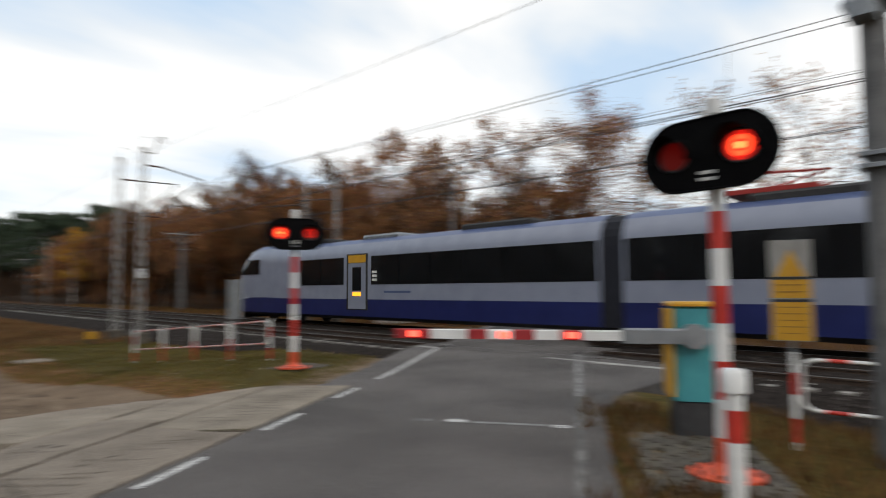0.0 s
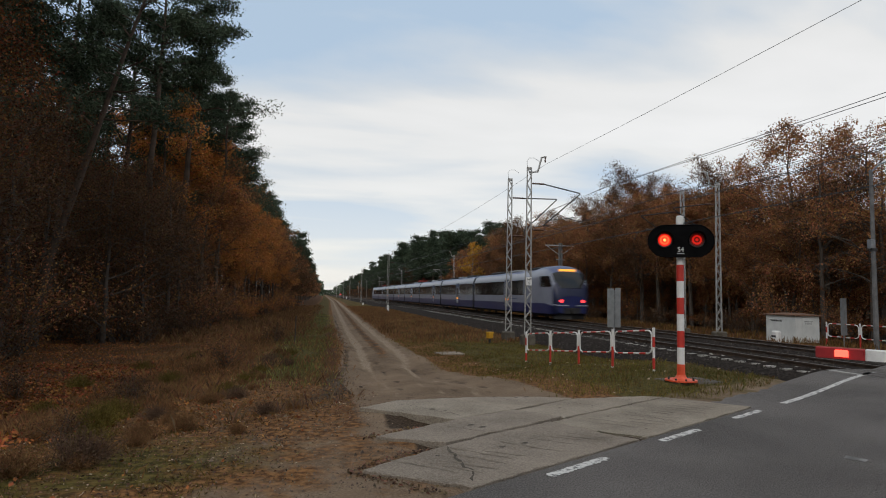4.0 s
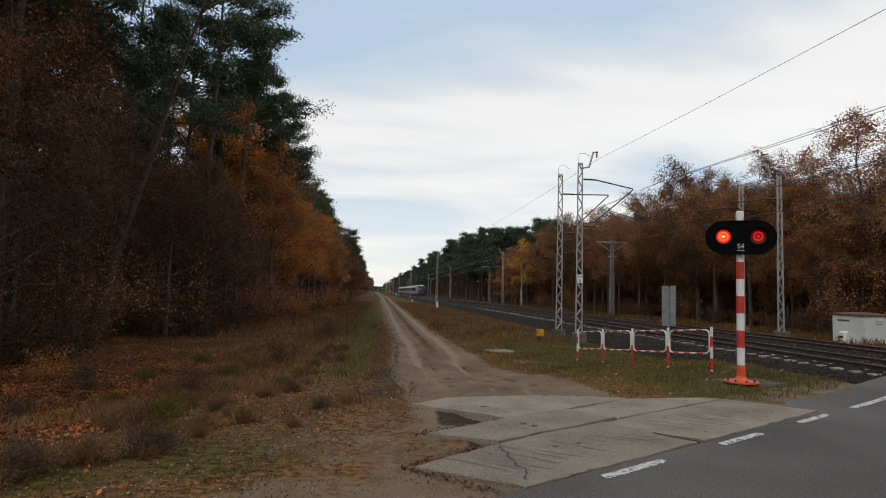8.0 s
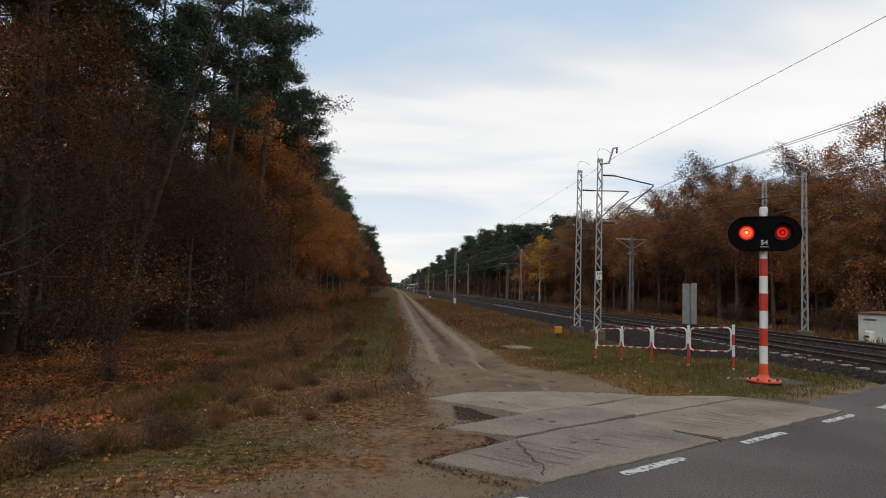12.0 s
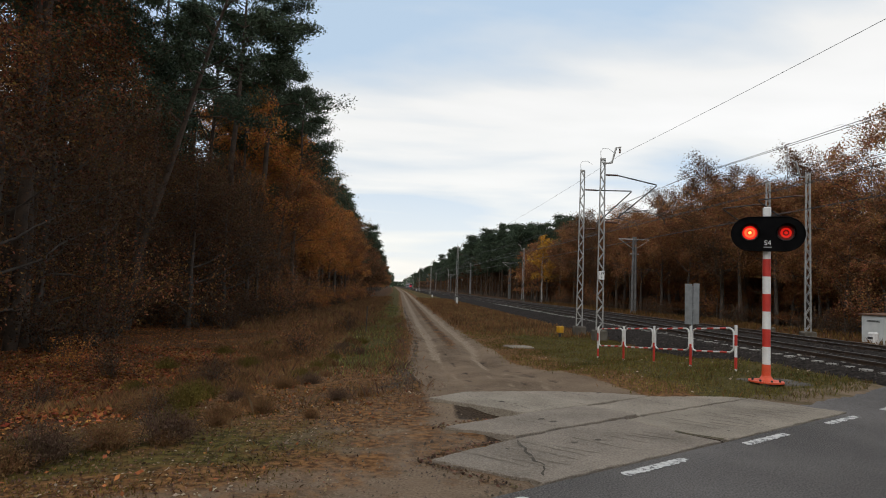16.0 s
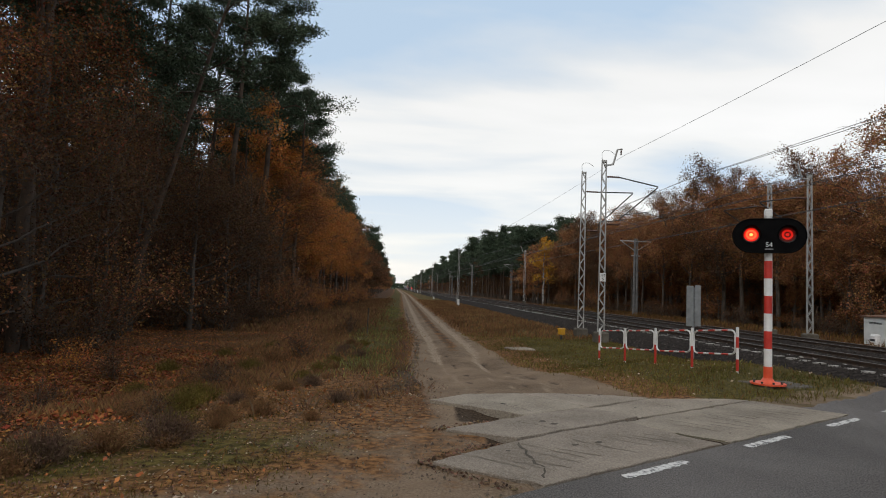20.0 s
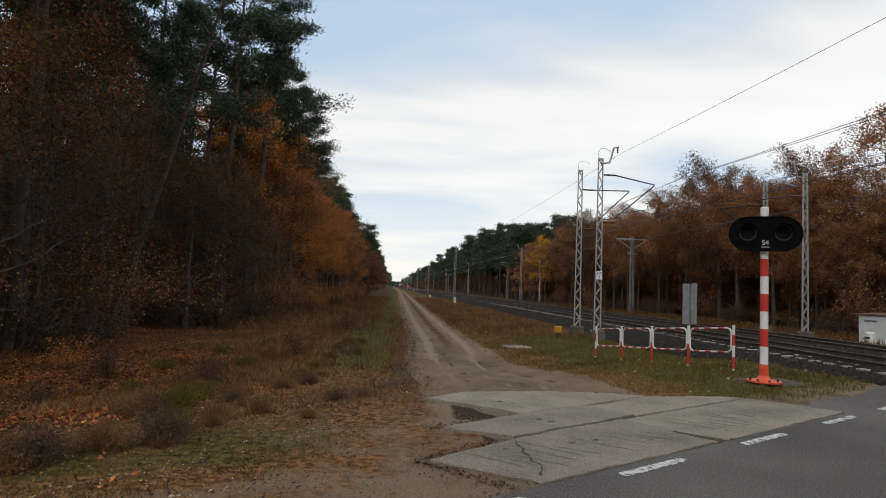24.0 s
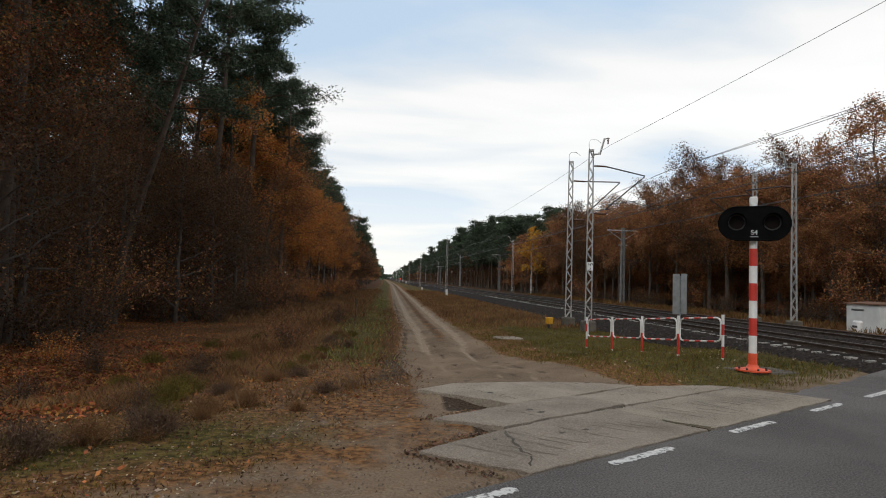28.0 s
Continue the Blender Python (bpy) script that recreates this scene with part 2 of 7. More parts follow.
M["t_roof"] = mat("train_blue_grey_roof", (0.050, 0.078, 0.175), (0.080, 0.112, 0.225), 0.4, scale=1.5, fine=30)
M["t_glass"] = mat("dark_train_glass", (0.006, 0.007, 0.008), (0.012, 0.013, 0.015), 0.08, scale=1, fine=10)
M["t_dark"] = mat("train_underframe", (0.012, 0.012, 0.014), (0.035, 0.033, 0.032), 0.7, scale=5, fine=50)
M["bellows"] = mat("black_gangway_rubber", (0.005, 0.006, 0.011), (0.011, 0.012, 0.02), 0.9, scale=5, fine=50)
M["t_red"] = mat("pantograph_red", (0.30, 0.02, 0.015), (0.38, 0.03, 0.02), 0.5)
M["box_white"] = mat("white_cabinet_paint", (0.55, 0.57, 0.56), (0.70, 0.72, 0.71), 0.5, scale=2, fine=50)
M["rust_roof"] = mat("rusty_sheet_roof", (0.12, 0.065, 0.042), (0.20, 0.105, 0.066), 0.8, scale=3, fine=50)
M["pine_bark"] = mat("pine_bark", (0.040, 0.030, 0.023), (0.110, 0.072, 0.050), 0.95, scale=3, fine=22, bump=0.9)
M["oak_bark"] = mat("oak_bark", (0.042, 0.034, 0.028), (0.115, 0.092, 0.075), 0.95, scale=4, fine=26, bump=0.9)
M["birch_bark"] = mat("birch_bark", (0.06, 0.055, 0.05), (0.55, 0.53, 0.50), 0.8, scale=2.5, fine=8, bump=0.3)
M["needles"] = mat("pine_needles", (0.034, 0.052, 0.032), (0.085, 0.115, 0.070), 0.6, scale=0.6, fine=4, per="island", spread=0.45, translucent=0.15, gloss=0.12)
M["brown_leaf"] = mat("dark_brown_oak_leaves", (0.095, 0.041, 0.019), (0.27, 0.115, 0.044), 0.7, scale=0.35, fine=3, per="island", spread=0.6, translucent=0.35, gloss=0.12)
M["oak_leaf"] = mat("brown_oak_leaves", (0.145, 0.066, 0.031), (0.44, 0.205, 0.086), 0.7, scale=0.35, fine=3, per="island", spread=0.55, translucent=0.35, gloss=0.12)
M["rust_leaf"] = mat("orange_oak_leaves", (0.32, 0.118, 0.031), (0.68, 0.29, 0.082), 0.7, scale=0.4, fine=3, per="island", spread=0.5, translucent=0.4, gloss=0.12)
# withered brown, taken darker to stand in for shade inside the woods
M["dull_leaf"] = mat("withered_shade_dark_leaves", (0.062, 0.035, 0.021), (0.180, 0.095, 0.046), 0.8, scale=0.4, fine=3, per="island", spread=0.6, translucent=0.3, gloss=0.12)
M["gold_leaf"] = mat("yellow_birch_leaves", (0.42, 0.20, 0.02), (0.60, 0.33, 0.03), 0.7, scale=0.5, fine=3, per="island", spread=0.4, translucent=0.4)
M["litter"] = mat("fallen_leaves", (0.090, 0.035, 0.013), (0.45, 0.180, 0.060), 0.8, scale=0.5, fine=3, per="island", spread=0.45, gloss=0.12)
M["grass"] = mat("late_grass", (0.070, 0.070, 0.018), (0.215, 0.170, 0.048), 0.8, scale=0.3, fine=2.0, per="island", spread=0.5, translucent=0.25, gloss=0.12)
M["straw"] = mat("dry_grass", (0.090, 0.048, 0.019), (0.235, 0.133, 0.048), 0.85, scale=0.4, fine=2.0, per="island", spread=0.5, translucent=0.2, gloss=0.12)
M["verge_grass"] = mat("green_verge_grass", (0.095, 0.110, 0.036), (0.29, 0.265, 0.095), 0.8, scale=0.3, fine=2.0, per="island", spread=0.45, translucent=0.25, gloss=0.12)
M["moss"] = mat("olive_moss", (0.060, 0.048, 0.012), (0.185, 0.138, 0.032), 0.9, scale=0.6, fine=3.0, per="island", spread=0.45, gloss=0.1)
M["haze"] = mat("fine_brown_grass", (0.115, 0.062, 0.029), (0.29, 0.160, 0.074), 0.9, scale=0.4, fine=2.0, per="island", spread=0.4, translucent=0.2, gloss=0.1)
M["heather"] = mat("withered_weeds", (0.068, 0.042, 0.029), (0.175, 0.108, 0.070), 0.9, scale=0.5, fine=3.0, per="island", spread=0.5, gloss=0.12)


# ---- mesh building ----
class Shape:
    """Collects vertices and faces for one mesh."""

    def __init__(self):
        self.v, self.f, self.smooth = [], [], []

    def add(self, verts, faces, smooth=False):
        o = len(self.v)
        self.v += [tuple(p) for p in verts]
        self.f += [tuple(i + o for i in q) for q in faces]
        self.smooth += [smooth] * len(faces)
        return self

    def box(self, c, s, rz=0.0, cut=0.0, m=None):
        """A box with centre c and size s; cut: the width of its bevelled upright and upper edges."""
        x, y, z = s[0] / 2, s[1] / 2, s[2] / 2
        k = min(cut, x * 0.49, y * 0.49, z * 0.9)
        if k > 0:
            ring = [(-x + k, -y), (x - k, -y), (x, -y + k), (x, y - k), (x - k, y), (-x + k, y), (-x, y - k), (-x, -y + k)]
            top = [(-x + k, -y + k), (x - k, -y + k), (x - k, -y + k), (x - k, y - k), (x - k, y - k), (-x + k, y - k), (-x + k, y - k), (-x + k, -y + k)]
            v = [(a, b, -z) for a, b in ring] + [(a, b, z - k) for a, b in ring] + [(top[i][0], top[i][1], z) for i in range(8)]
            f = [tuple(range(7, -1, -1)), (16, 17, 19, 21)]
            for i in range(8):
                j = (i + 1) % 8
                f.append((i, j, 8 + j, 8 + i))
                if top[i] == top[j]:
                    f.append((8 + i, 8 + j, 16 + i))
                else:
                    f.append((8 + i, 8 + j, 16 + j, 16 + i))
        else:
            v = [(a, b, d) for d in (-z, z) for a, b in ((-x, -y), (x, -y), (x, y), (-x, y))]
            f = [(3, 2, 1, 0), (4, 5, 6, 7), (0, 1, 5, 4), (1, 2, 6, 5), (2, 3, 7, 6), (3, 0, 4, 7)]
        t = Matrix.Translation(c) @ (m or Matrix.Rotation(rz, 4, "Z"))
        return self.add([t @ Vector(p) for p in v], f)

    def tube(self, pts, r, n=8, cap=True):
        """A tube along points; r: one radius or one for each point."""
        pts = [Vector(p) for p in pts]
        rs = r if isinstance(r, (list, tuple)) else [r] * len(pts)
        v, f = [], []
        side = None
        for i, p in enumerate(pts):
            d = (pts[min(i + 1, len(pts) - 1)] - pts[max(i - 1, 0)]).normalized()
            if side is None or abs(side.dot(d)) > 0.98:
                side = d.orthogonal().normalized()
            side = (side - d * side.dot(d)).normalized()
            up = d.cross(side)
            v += [p + (side * math.cos(a) + up * math.sin(a)) * rs[i] for a in (2 * math.pi * k / n for k in range(n))]
        for i in range(len(pts) - 1):
            for k in range(n):
                j = (k + 1) % n
                f.append((i * n + k, i * n + j, (i + 1) * n + j, (i + 1) * n + k))
        self.add(v, f, True)
        if cap:
            self.add(v[:n], [tuple(range(n - 1, -1, -1))])
            self.add(v[-n:], [tuple(range(n))])
        return self

    def prism(self, poly, z0, z1):
        """A flat outline (x, y), counter-clockwise, raised from z0 to z1."""
        k = len(poly)
        v = [(x, y, z0) for x, y in poly] + [(x, y, z1) for x, y in poly]
        f = [tuple(range(k - 1, -1, -1)), tuple(range(k, 2 * k))] + [(i, (i + 1) % k, k + (i + 1) % k, k + i) for i in range(k)]
        return self.add(v, f)

    def slab(self, poly, y0, y1):
        """A flat outline (x, z) drawn out along y."""
        k = len(poly)
        v = [(x, y0, z) for x, z in poly] + [(x, y1, z) for x, z in poly]
        f = [tuple(range(k)), tuple(range(2 * k - 1, k - 1, -1))] + [(i, k + i, k + (i + 1) % k, (i + 1) % k) for i in range(k)]
        return self.add(v, f)

    def mesh(self, name):
        me = bpy.data.meshes.new(name)
        me.from_pydata(self.v, [], self.f)
        me.polygons.foreach_set("use_smooth", self.smooth)
        me.update()
        return me


def part(name, shape, material, parent=None, label="", at=None):
    """One mesh object, under a thing or a part."""
    me = shape if isinstance(shape, bpy.types.Mesh) else shape.mesh(name)
    if not me.materials:
        me.materials.append(M[material] if isinstance(material, str) else material)
    ob = new(name, me)
    ob.parent = parent
    if at is not None:
        ob.matrix_basis = at if isinstance(at, Matrix) else Matrix.Translation(at)
    return tagged(ob, label)


def thing(name, label, category, group="", at=None):
    ob = new(name)
    ob.empty_display_size = 0.2
    if at is not None:
        ob.matrix_basis = at if isinstance(at, Matrix) else Matrix.Translation(at)
    return tagged(ob, label, category, group)


def structure(name, shape, material, label, category):
    ob = part(name, shape, material)
    return tagged(ob, label, category, "", "structure")


def flakes(centres, sizes, rng, flat=0.0, long=1.0, bend=0.0):
    """Small leaf-shaped quads at the given places, turned at random; flat: how far they lie level."""
    n = len(centres)
    a = rng.normal(size=(n, 3)); a[:, 2] *= 1 - flat
    a /= np.linalg.norm(a, axis=1)[:, None] + 1e-9
    b = rng.normal(size=(n, 3)); b[:, 2] *= 1 - flat
    b -= a * (a * b).sum(1)[:, None]
    b /= np.linalg.norm(b, axis=1)[:, None] + 1e-9
    s = np.asarray(sizes)[:, None]
    c = np.asarray(centres)
    w = s * 0.5 / long
    v = np.stack([c - a * s * 0.6, c + b * w - a * s * 0.05, c + a * s * 0.6, c - b * w + a * s * 0.05], 1)
    if bend:
        v[:, 2, 2] -= bend * s[:, 0]
    return v.reshape(-1, 3)


def quad_mesh(name, verts, material):
    """A mesh of loose quads."""
    n = len(verts) // 4
    me = bpy.data.meshes.new(name)
    me.vertices.add(4 * n); me.vertices.foreach_set("co", np.asarray(verts, np.float32).ravel())
    me.loops.add(4 * n); me.loops.foreach_set("vertex_index", np.arange(4 * n, dtype=np.int32))
    me.polygons.add(n); me.polygons.foreach_set("loop_start", np.arange(0, 4 * n, 4, dtype=np.int32))
    me.polygons.foreach_set("loop_total", np.full(n, 4, np.int32))
    me.update(calc_edges=True)
    me.materials.append(M[material] if isinstance(material, str) else material)
    return me


def smooth(a, b, x):
    t = np.clip((x - a) / (b - a), 0, 1)
    return t * t * (3 - 2 * t)


# ---- ground ----
def wave(x, y, k, seed=0.0):
    return (np.sin(k * x + 1.3 + seed) * np.cos(k * 0.83 * y + 0.7 * seed) + 0.6 * np.sin(1.9 * k * x - 1.6 * k * y + seed) + 0.4 * np.sin(3.7 * k * x + 3.1 * k * y + 2 * seed)) / 2


def forest_edge(y):
    """How far the wood beside the dirt track reaches towards it."""
    return np.interp(y, [-20, 4, 15, 24, 32, 55, 115, 220, 600], [-9.5, -9.0, -9.6, -10.2, -8.7, -6.9, -5.2, -4.2, -4.0])


def track_line(y):
    """The middle of the dirt track."""
    return np.interp(y, [-5, 6, 8.5, 11, 14, 17, 24, 34, 54, 90, 200, 900], [-1.6, 0.9, 1.8, 2.1, 2.02, 2.02, 2.28, 2.28, 2.5, 2.95, 4.3, 6.0])


def turn_ruts(x, y):
    """Tyre tracks that swing over from the ruts to the concrete plates."""
    out = 0.0
    for ys, xs, w in (((9.6, 10.5, 13.2, 17.7, 23.0), (1.45, 1.6, 1.73, 1.73, 1.78), 0.13), ((9.4, 10.8, 13.5, 17.5, 22.0), (2.9, 3.05, 3.1, 2.85, 2.95), 0.16), ((9.3, 10.2, 11.3, 13.6, 15.7, 19.6), (0.55, 0.4, 0.23, 0.1, 0.21, 0.45), 0.15), ((9.8, 11.2, 13.5, 16.5), (2.35, 2.45, 2.42, 2.3), 0.1)):
        out = out + np.exp(-((x - np.interp(y, ys, xs) + 0.05 * np.sin(2.1 * y)) / w) ** 2) * smooth(ys[0] - 0.3, ys[0] + 0.7, y) * (1 - smooth(ys[-1] - 4, ys[-1], y))
    return out


def ground_z(x, y):
    x, y = np.asarray(x, float), np.asarray(y, float)
    s, d = road_sd(x, y)
    z = -0.55 * smooth(2.6, 10.5, d) - 0.35 * smooth(4.2, 9.0, -d)
    z = z + np.where((d > 0) & (x < 9), 0.05 * wave(x, y, 0.9) * smooth(3, 6, d), 0)
    # verge beside the dirt track, and the hollow under the trees
    off = x - track_line(y)
    left = smooth(3.6, 8.0, d) * (y > 8)
    z = z + left * (0.16 * np.exp(-((off + 3.2) / 1.2) ** 2) - 0.12 * smooth(-4.5, -8, off) + 0.25 * smooth(-14, -22, off))
    # ruts, and the churned bank at the bend
    rut = np.exp(-((off + 0.75) / 0.24) ** 2) + np.exp(-((off - 0.68) / 0.24) ** 2)
    z = z - 0.09 * rut * smooth(4.0, 8.0, d) - 0.05 * turn_ruts(x, y)
    z = z + 0.13 * np.exp(-((off + 1.75) / 0.2) ** 2) * smooth(9.8, 11, y) * (1 - smooth(14.5, 17, y)) - 0.1 * np.exp(-((off + 1.42) / 0.14) ** 2) * smooth(10.5, 11.5, y) * (1 - smooth(14, 16, y))
    # a worn hollow beside the broken plate ends
    z = z - 0.02 * np.exp(-((s + 1.5) / 1.0) ** 2) * smooth(0.9, 1.6, d) * (1 - smooth(2.8, 4.0, d))
    # broken-out holes before the ends of the upper plates
    z = z - 0.10 * np.exp(-((s + 0.30 + 0.55 * (d - 2.65)) / 0.42) ** 2 - ((d - 2.62) / 0.36) ** 2) - 0.06 * np.exp(-((s + 0.9) / 0.4) ** 2 - ((d - 1.55) / 0.14) ** 2)
    # the leafy bank left of the ruts
    z = z + 0.16 * np.exp(-((off + 1.85) / 0.28) ** 2) * smooth(15, 20, y) * (1 - smooth(34, 46, y))
    # under the slabs and road
    z = np.where((d > -4.2) & (d < 0.25) & (x < 24), np.minimum(z, -0.06), np.where((d >= 0.25) & (d < 3.9) & (s > -2.4) & (s < 4.6), np.minimum(z, -0.018 + 0.008 * smooth(2.9, 4.4, s + 0.6 * d)), z))
    z = np.where((d > np.interp(s, [3.2, 4.7, 5.9, 8, 9.6], [-3.7, -4.0, -4.8, -5.1, -3.6])) & (d < 0.75) & (s > 4.4) & (x < 12), np.minimum(z, -0.06), z)
    # under the ballast, and the strip beyond the tracks
    z = z * (1 - smooth(9.6, 10.6, x) * (1 - smooth(19.8, 21.0, x))) + (-0.62) * smooth(9.6, 10.6, x) * (1 - smooth(19.8, 21.0, x))
    far = smooth(20.2, 22.5, x)
    z = z * (1 - far) + far * (-0.22 + 0.10 * wave(x, y, 0.5) - 0.15 * smooth(24, 30, x))
    z = np.where((d > -5.0) & (d < 1.0) & (x >= 10), np.minimum(z, -0.12), z)
    return z + 0.018 * wave(x, y, 2.6, 1.0) * (1 - 0.8 * ((d > 0) & (d < 3.4) & (s > -2) & (s < 5)))


def ground_material():
    """Bare sand, grass and fallen leaves, mixed by masks with ragged edges."""
    ma = bpy.data.materials.new("ground_cover")
    ma.use_nodes = True
    n, l = ma.node_tree.nodes, ma.node_tree.links
    p = n["Principled BSDF"]
    p.inputs["Roughness"].default_value = 0.95
    p.inputs["Specular IOR Level"].default_value = 0.1
    tc = n.new("ShaderNodeTexCoord")

    def noise_at(scale, detail=6, rough=0.6):
        t = n.new("ShaderNodeTexNoise")
        t.inputs["Scale"].default_value, t.inputs["Detail"].default_value, t.inputs["Roughness"].default_value = scale, detail, rough
        l.new(tc.outputs["Object"], t.inputs["Vector"])
        return t.outputs["Fac"]

    def two(fac, a, b, lo=0.35, hi=0.65):
        r = n.new("ShaderNodeValToRGB")
        r.color_ramp.elements[0].position, r.color_ramp.elements[0].color = lo, (*a, 1)
        r.color_ramp.elements[1].position, r.color_ramp.elements[1].color = hi, (*b, 1)
        l.new(fac, r.inputs[0])
        return r.outputs[0]

    def mask(name, ragged):
        at = n.new("ShaderNodeAttribute"); at.attribute_name = name
        ad = n.new("ShaderNodeMath"); ad.operation = "MULTIPLY_ADD"; ad.inputs[1].default_value = 1.0
        sub = n.new("ShaderNodeMath"); sub.operation = "SUBTRACT"; sub.inputs[1].default_value = 0.5
        l.new(ragged, sub.inputs[0])
        l.new(at.outputs["Fac"], ad.inputs[0]); l.new(sub.outputs[0], ad.inputs[2])
        r = n.new("ShaderNodeMapRange"); r.inputs["From Min"].default_value, r.inputs["From Max"].default_value = 0.38, 0.62
        l.new(ad.outputs[0], r.inputs["Value"])
        return r.outputs[0]

    def over(base, top, fac):
        mx = n.new("ShaderNodeMixRGB")
        l.new(fac, mx.inputs["Fac"]); l.new(base, mx.inputs["Color1"]); l.new(top, mx.inputs["Color2"])
        return mx.outputs[0]

    ragged, fine = noise_at(1.6), noise_at(22, 4)
    grass = two(noise_at(9, 6), (0.038, 0.032, 0.010), (0.125, 0.096, 0.028), 0.4, 0.62)
    straw = two(noise_at(11, 6), (0.070, 0.033, 0.015), (0.25, 0.125, 0.050), 0.4, 0.62)
    sand = over(two(noise_at(0.7), (0.120, 0.082, 0.054), (0.235, 0.166, 0.114)), two(noise_at(40, 3), (0.075, 0.052, 0.034), (0.32, 0.24, 0.17)), two(noise_at(5), (0.1, 0.1, 0.1), (0.5, 0.5, 0.5)))
    pale = two(noise_at(26, 4), (0.19, 0.140, 0.098), (0.36, 0.280, 0.205))
    leaf = two(noise_at(27, 6, 0.7), (0.045, 0.023, 0.012), (0.135, 0.062, 0.028), 0.36, 0.70)
    leaf = over(leaf, two(noise_at(47, 3), (0.030, 0.016, 0.009), (0.150, 0.070, 0.030)), two(noise_at(2.3), (0.0, 0.0, 0.0), (0.8, 0.8, 0.8), 0.4, 0.62))
    c = over(straw, grass, mask("green", ragged))
    c = over(c, leaf, mask("leafy", ragged))
    c = over(c, sand, mask("bare", ragged))
    c = over(c, pale, mask("rut", ragged))
    c = over(c, two(noise_at(30, 4), (0.022, 0.015, 0.010), (0.085, 0.060, 0.042)), mask("soil", ragged))
    l.new(c, p.inputs["Base Color"])
    bu = n.new("ShaderNodeBump"); bu.inputs["Strength"].default_value, bu.inputs["Distance"].default_value = 0.6, 0.04
    l.new(fine, bu.inputs["Height"]); l.new(bu.outputs[0], p.inputs["Normal"])
    return ma


def build_ground():
    def axis(lo, hi, near, mid):
        """Steps that grow with the distance from the near stretch."""
        out = list(np.arange(near[0], near[1] + 1e-6, mid))
        step, v = mid, near[1]
        while v < hi:
            step *= 1.13; v = min(hi, v + step); out.append(v)
        step, v = mid, near[0]
        while v > lo:
            step *= 1.13; v = max(lo, v - step); out.insert(0, v)
        return np.array(out)

    xs, ys = axis(-3000, 3000, (-13, 26), 0.17), axis(-3000, 4000, (-2, 46), 0.17)
    gx, gy = np.meshgrid(xs, ys)
    gz = ground_z(gx, gy)
    nx, ny = len(xs), len(ys)
    idx = np.arange(nx * ny).reshape(ny, nx)
    f = np.stack([idx[:-1, :-1], idx[:-1, 1:], idx[1:, 1:], idx[1:, :-1]], -1).reshape(-1, 4)
    me = bpy.data.meshes.new("ground")
    me.from_pydata(np.stack([gx, gy, gz], -1).reshape(-1, 3).tolist(), [], f.tolist())
    me.polygons.foreach_set("use_smooth", [True] * len(f))
    x, y = gx.ravel(), gy.ravel()
    s, d = road_sd(x, y)
    off = x - track_line(y)
    left_half = np.interp(y, [7, 10.8, 13, 16, 24, 41, 100], [1.6, 1.75, 1.7, 1.45, 1.32, 1.35, 1.4])
    right_half = np.interp(y, [8, 10, 11.5, 13, 15, 18, 22, 30, 60], [2.6, 1.9, 1.75, 1.75, 1.7, 1.48, 1.22, 1.02, 0.95])
    bare = smooth(-left_half - 0.35, -left_half + 0.15, off) * (1 - smooth(right_half - 0.15, right_half + 0.35, off))
    middle = np.exp(-(off / 0.36) ** 2) * smooth(17, 24, y)
    bare = bare * (1 - 0.62 * middle) * (d > 2)
    rut = 0.8 * np.exp(-((np.abs(off) - 0.72) / 0.25) ** 2) * smooth(14, 24, y) + 0.5 * turn_ruts(x + 0.27, y) * (off > -1.4)
    soil = 0.52 * turn_ruts(x, y) + 0.52 * middle
    soil = np.maximum(soil, 0.62 * np.exp(-((off + left_half - 0.05) / 0.16) ** 2) * smooth(13, 18, y) * (1 - smooth(50, 90, y)))
    plates = (s > -1.8 + 0.45 * (d - 0.2)) & (d > 0.18) & (d < 3.45) & np.where(d < 1.5, s < 4.2, s < 2.6 - 1.3 * np.maximum(0, d - 2.3) + 1.2 * (d < 1.9))
    soil = np.maximum(soil, 0.85 * plates)
    soil = np.maximum(soil, 0.75 * np.exp(-((s + 0.30 + 0.55 * (d - 2.65)) / 0.5) ** 2 - ((d - 2.62) / 0.42) ** 2))
    soil = np.maximum(soil, 0.52 * np.exp(-((x - 0.35) / 0.75) ** 2 - ((y - 11.0) / 1.6) ** 2))
    bare = bare * np.where(y < 14, smooth(0.2, 0.9, x - 0.35 * smooth(12, 14, y) * -1), 1.0)
    near_lay = smooth(-4.4, -2.4, s) * (1 - smooth(0.8, 3.2, s)) * (1 - smooth(2.6, 4.8, d)) * (d > -0.5) * 0.47
    near_lay = np.maximum(near_lay, 0.9 * smooth(-6.0, -4.0, s) * (1 - smooth(0.25, 0.9, d)) * (d > -0.5))
    near_lay = np.maximum(near_lay, 0.6 * smooth(-7.5, -5.0, s) * (1 - smooth(1.1, 2.3, d)) * (d > -0.5))
    bare = np.maximum(bare, near_lay)
    bare = np.maximum(bare, np.exp(-((d + 4.4) / 0.5) ** 2) * 0.55)
    bare = np.maximum(bare, 0.6 * (1 - smooth(0.3, 0.8, d)) * (d > -0.3) * (s > 3.5))
    bare = np.maximum(bare, 0.7 * smooth(9.0, 10.0, x) * (1 - smooth(11, 12, x)) * (np.abs(d - 1.2) < 1.4))
    edge = forest_edge(y)
    leafy = 1 - smooth(edge + 1.5, edge + 7.0, x)
    leafy = np.where(y < 12, np.maximum(leafy, 1 - smooth(-5.5, -0.3, x)), leafy) * 0.95
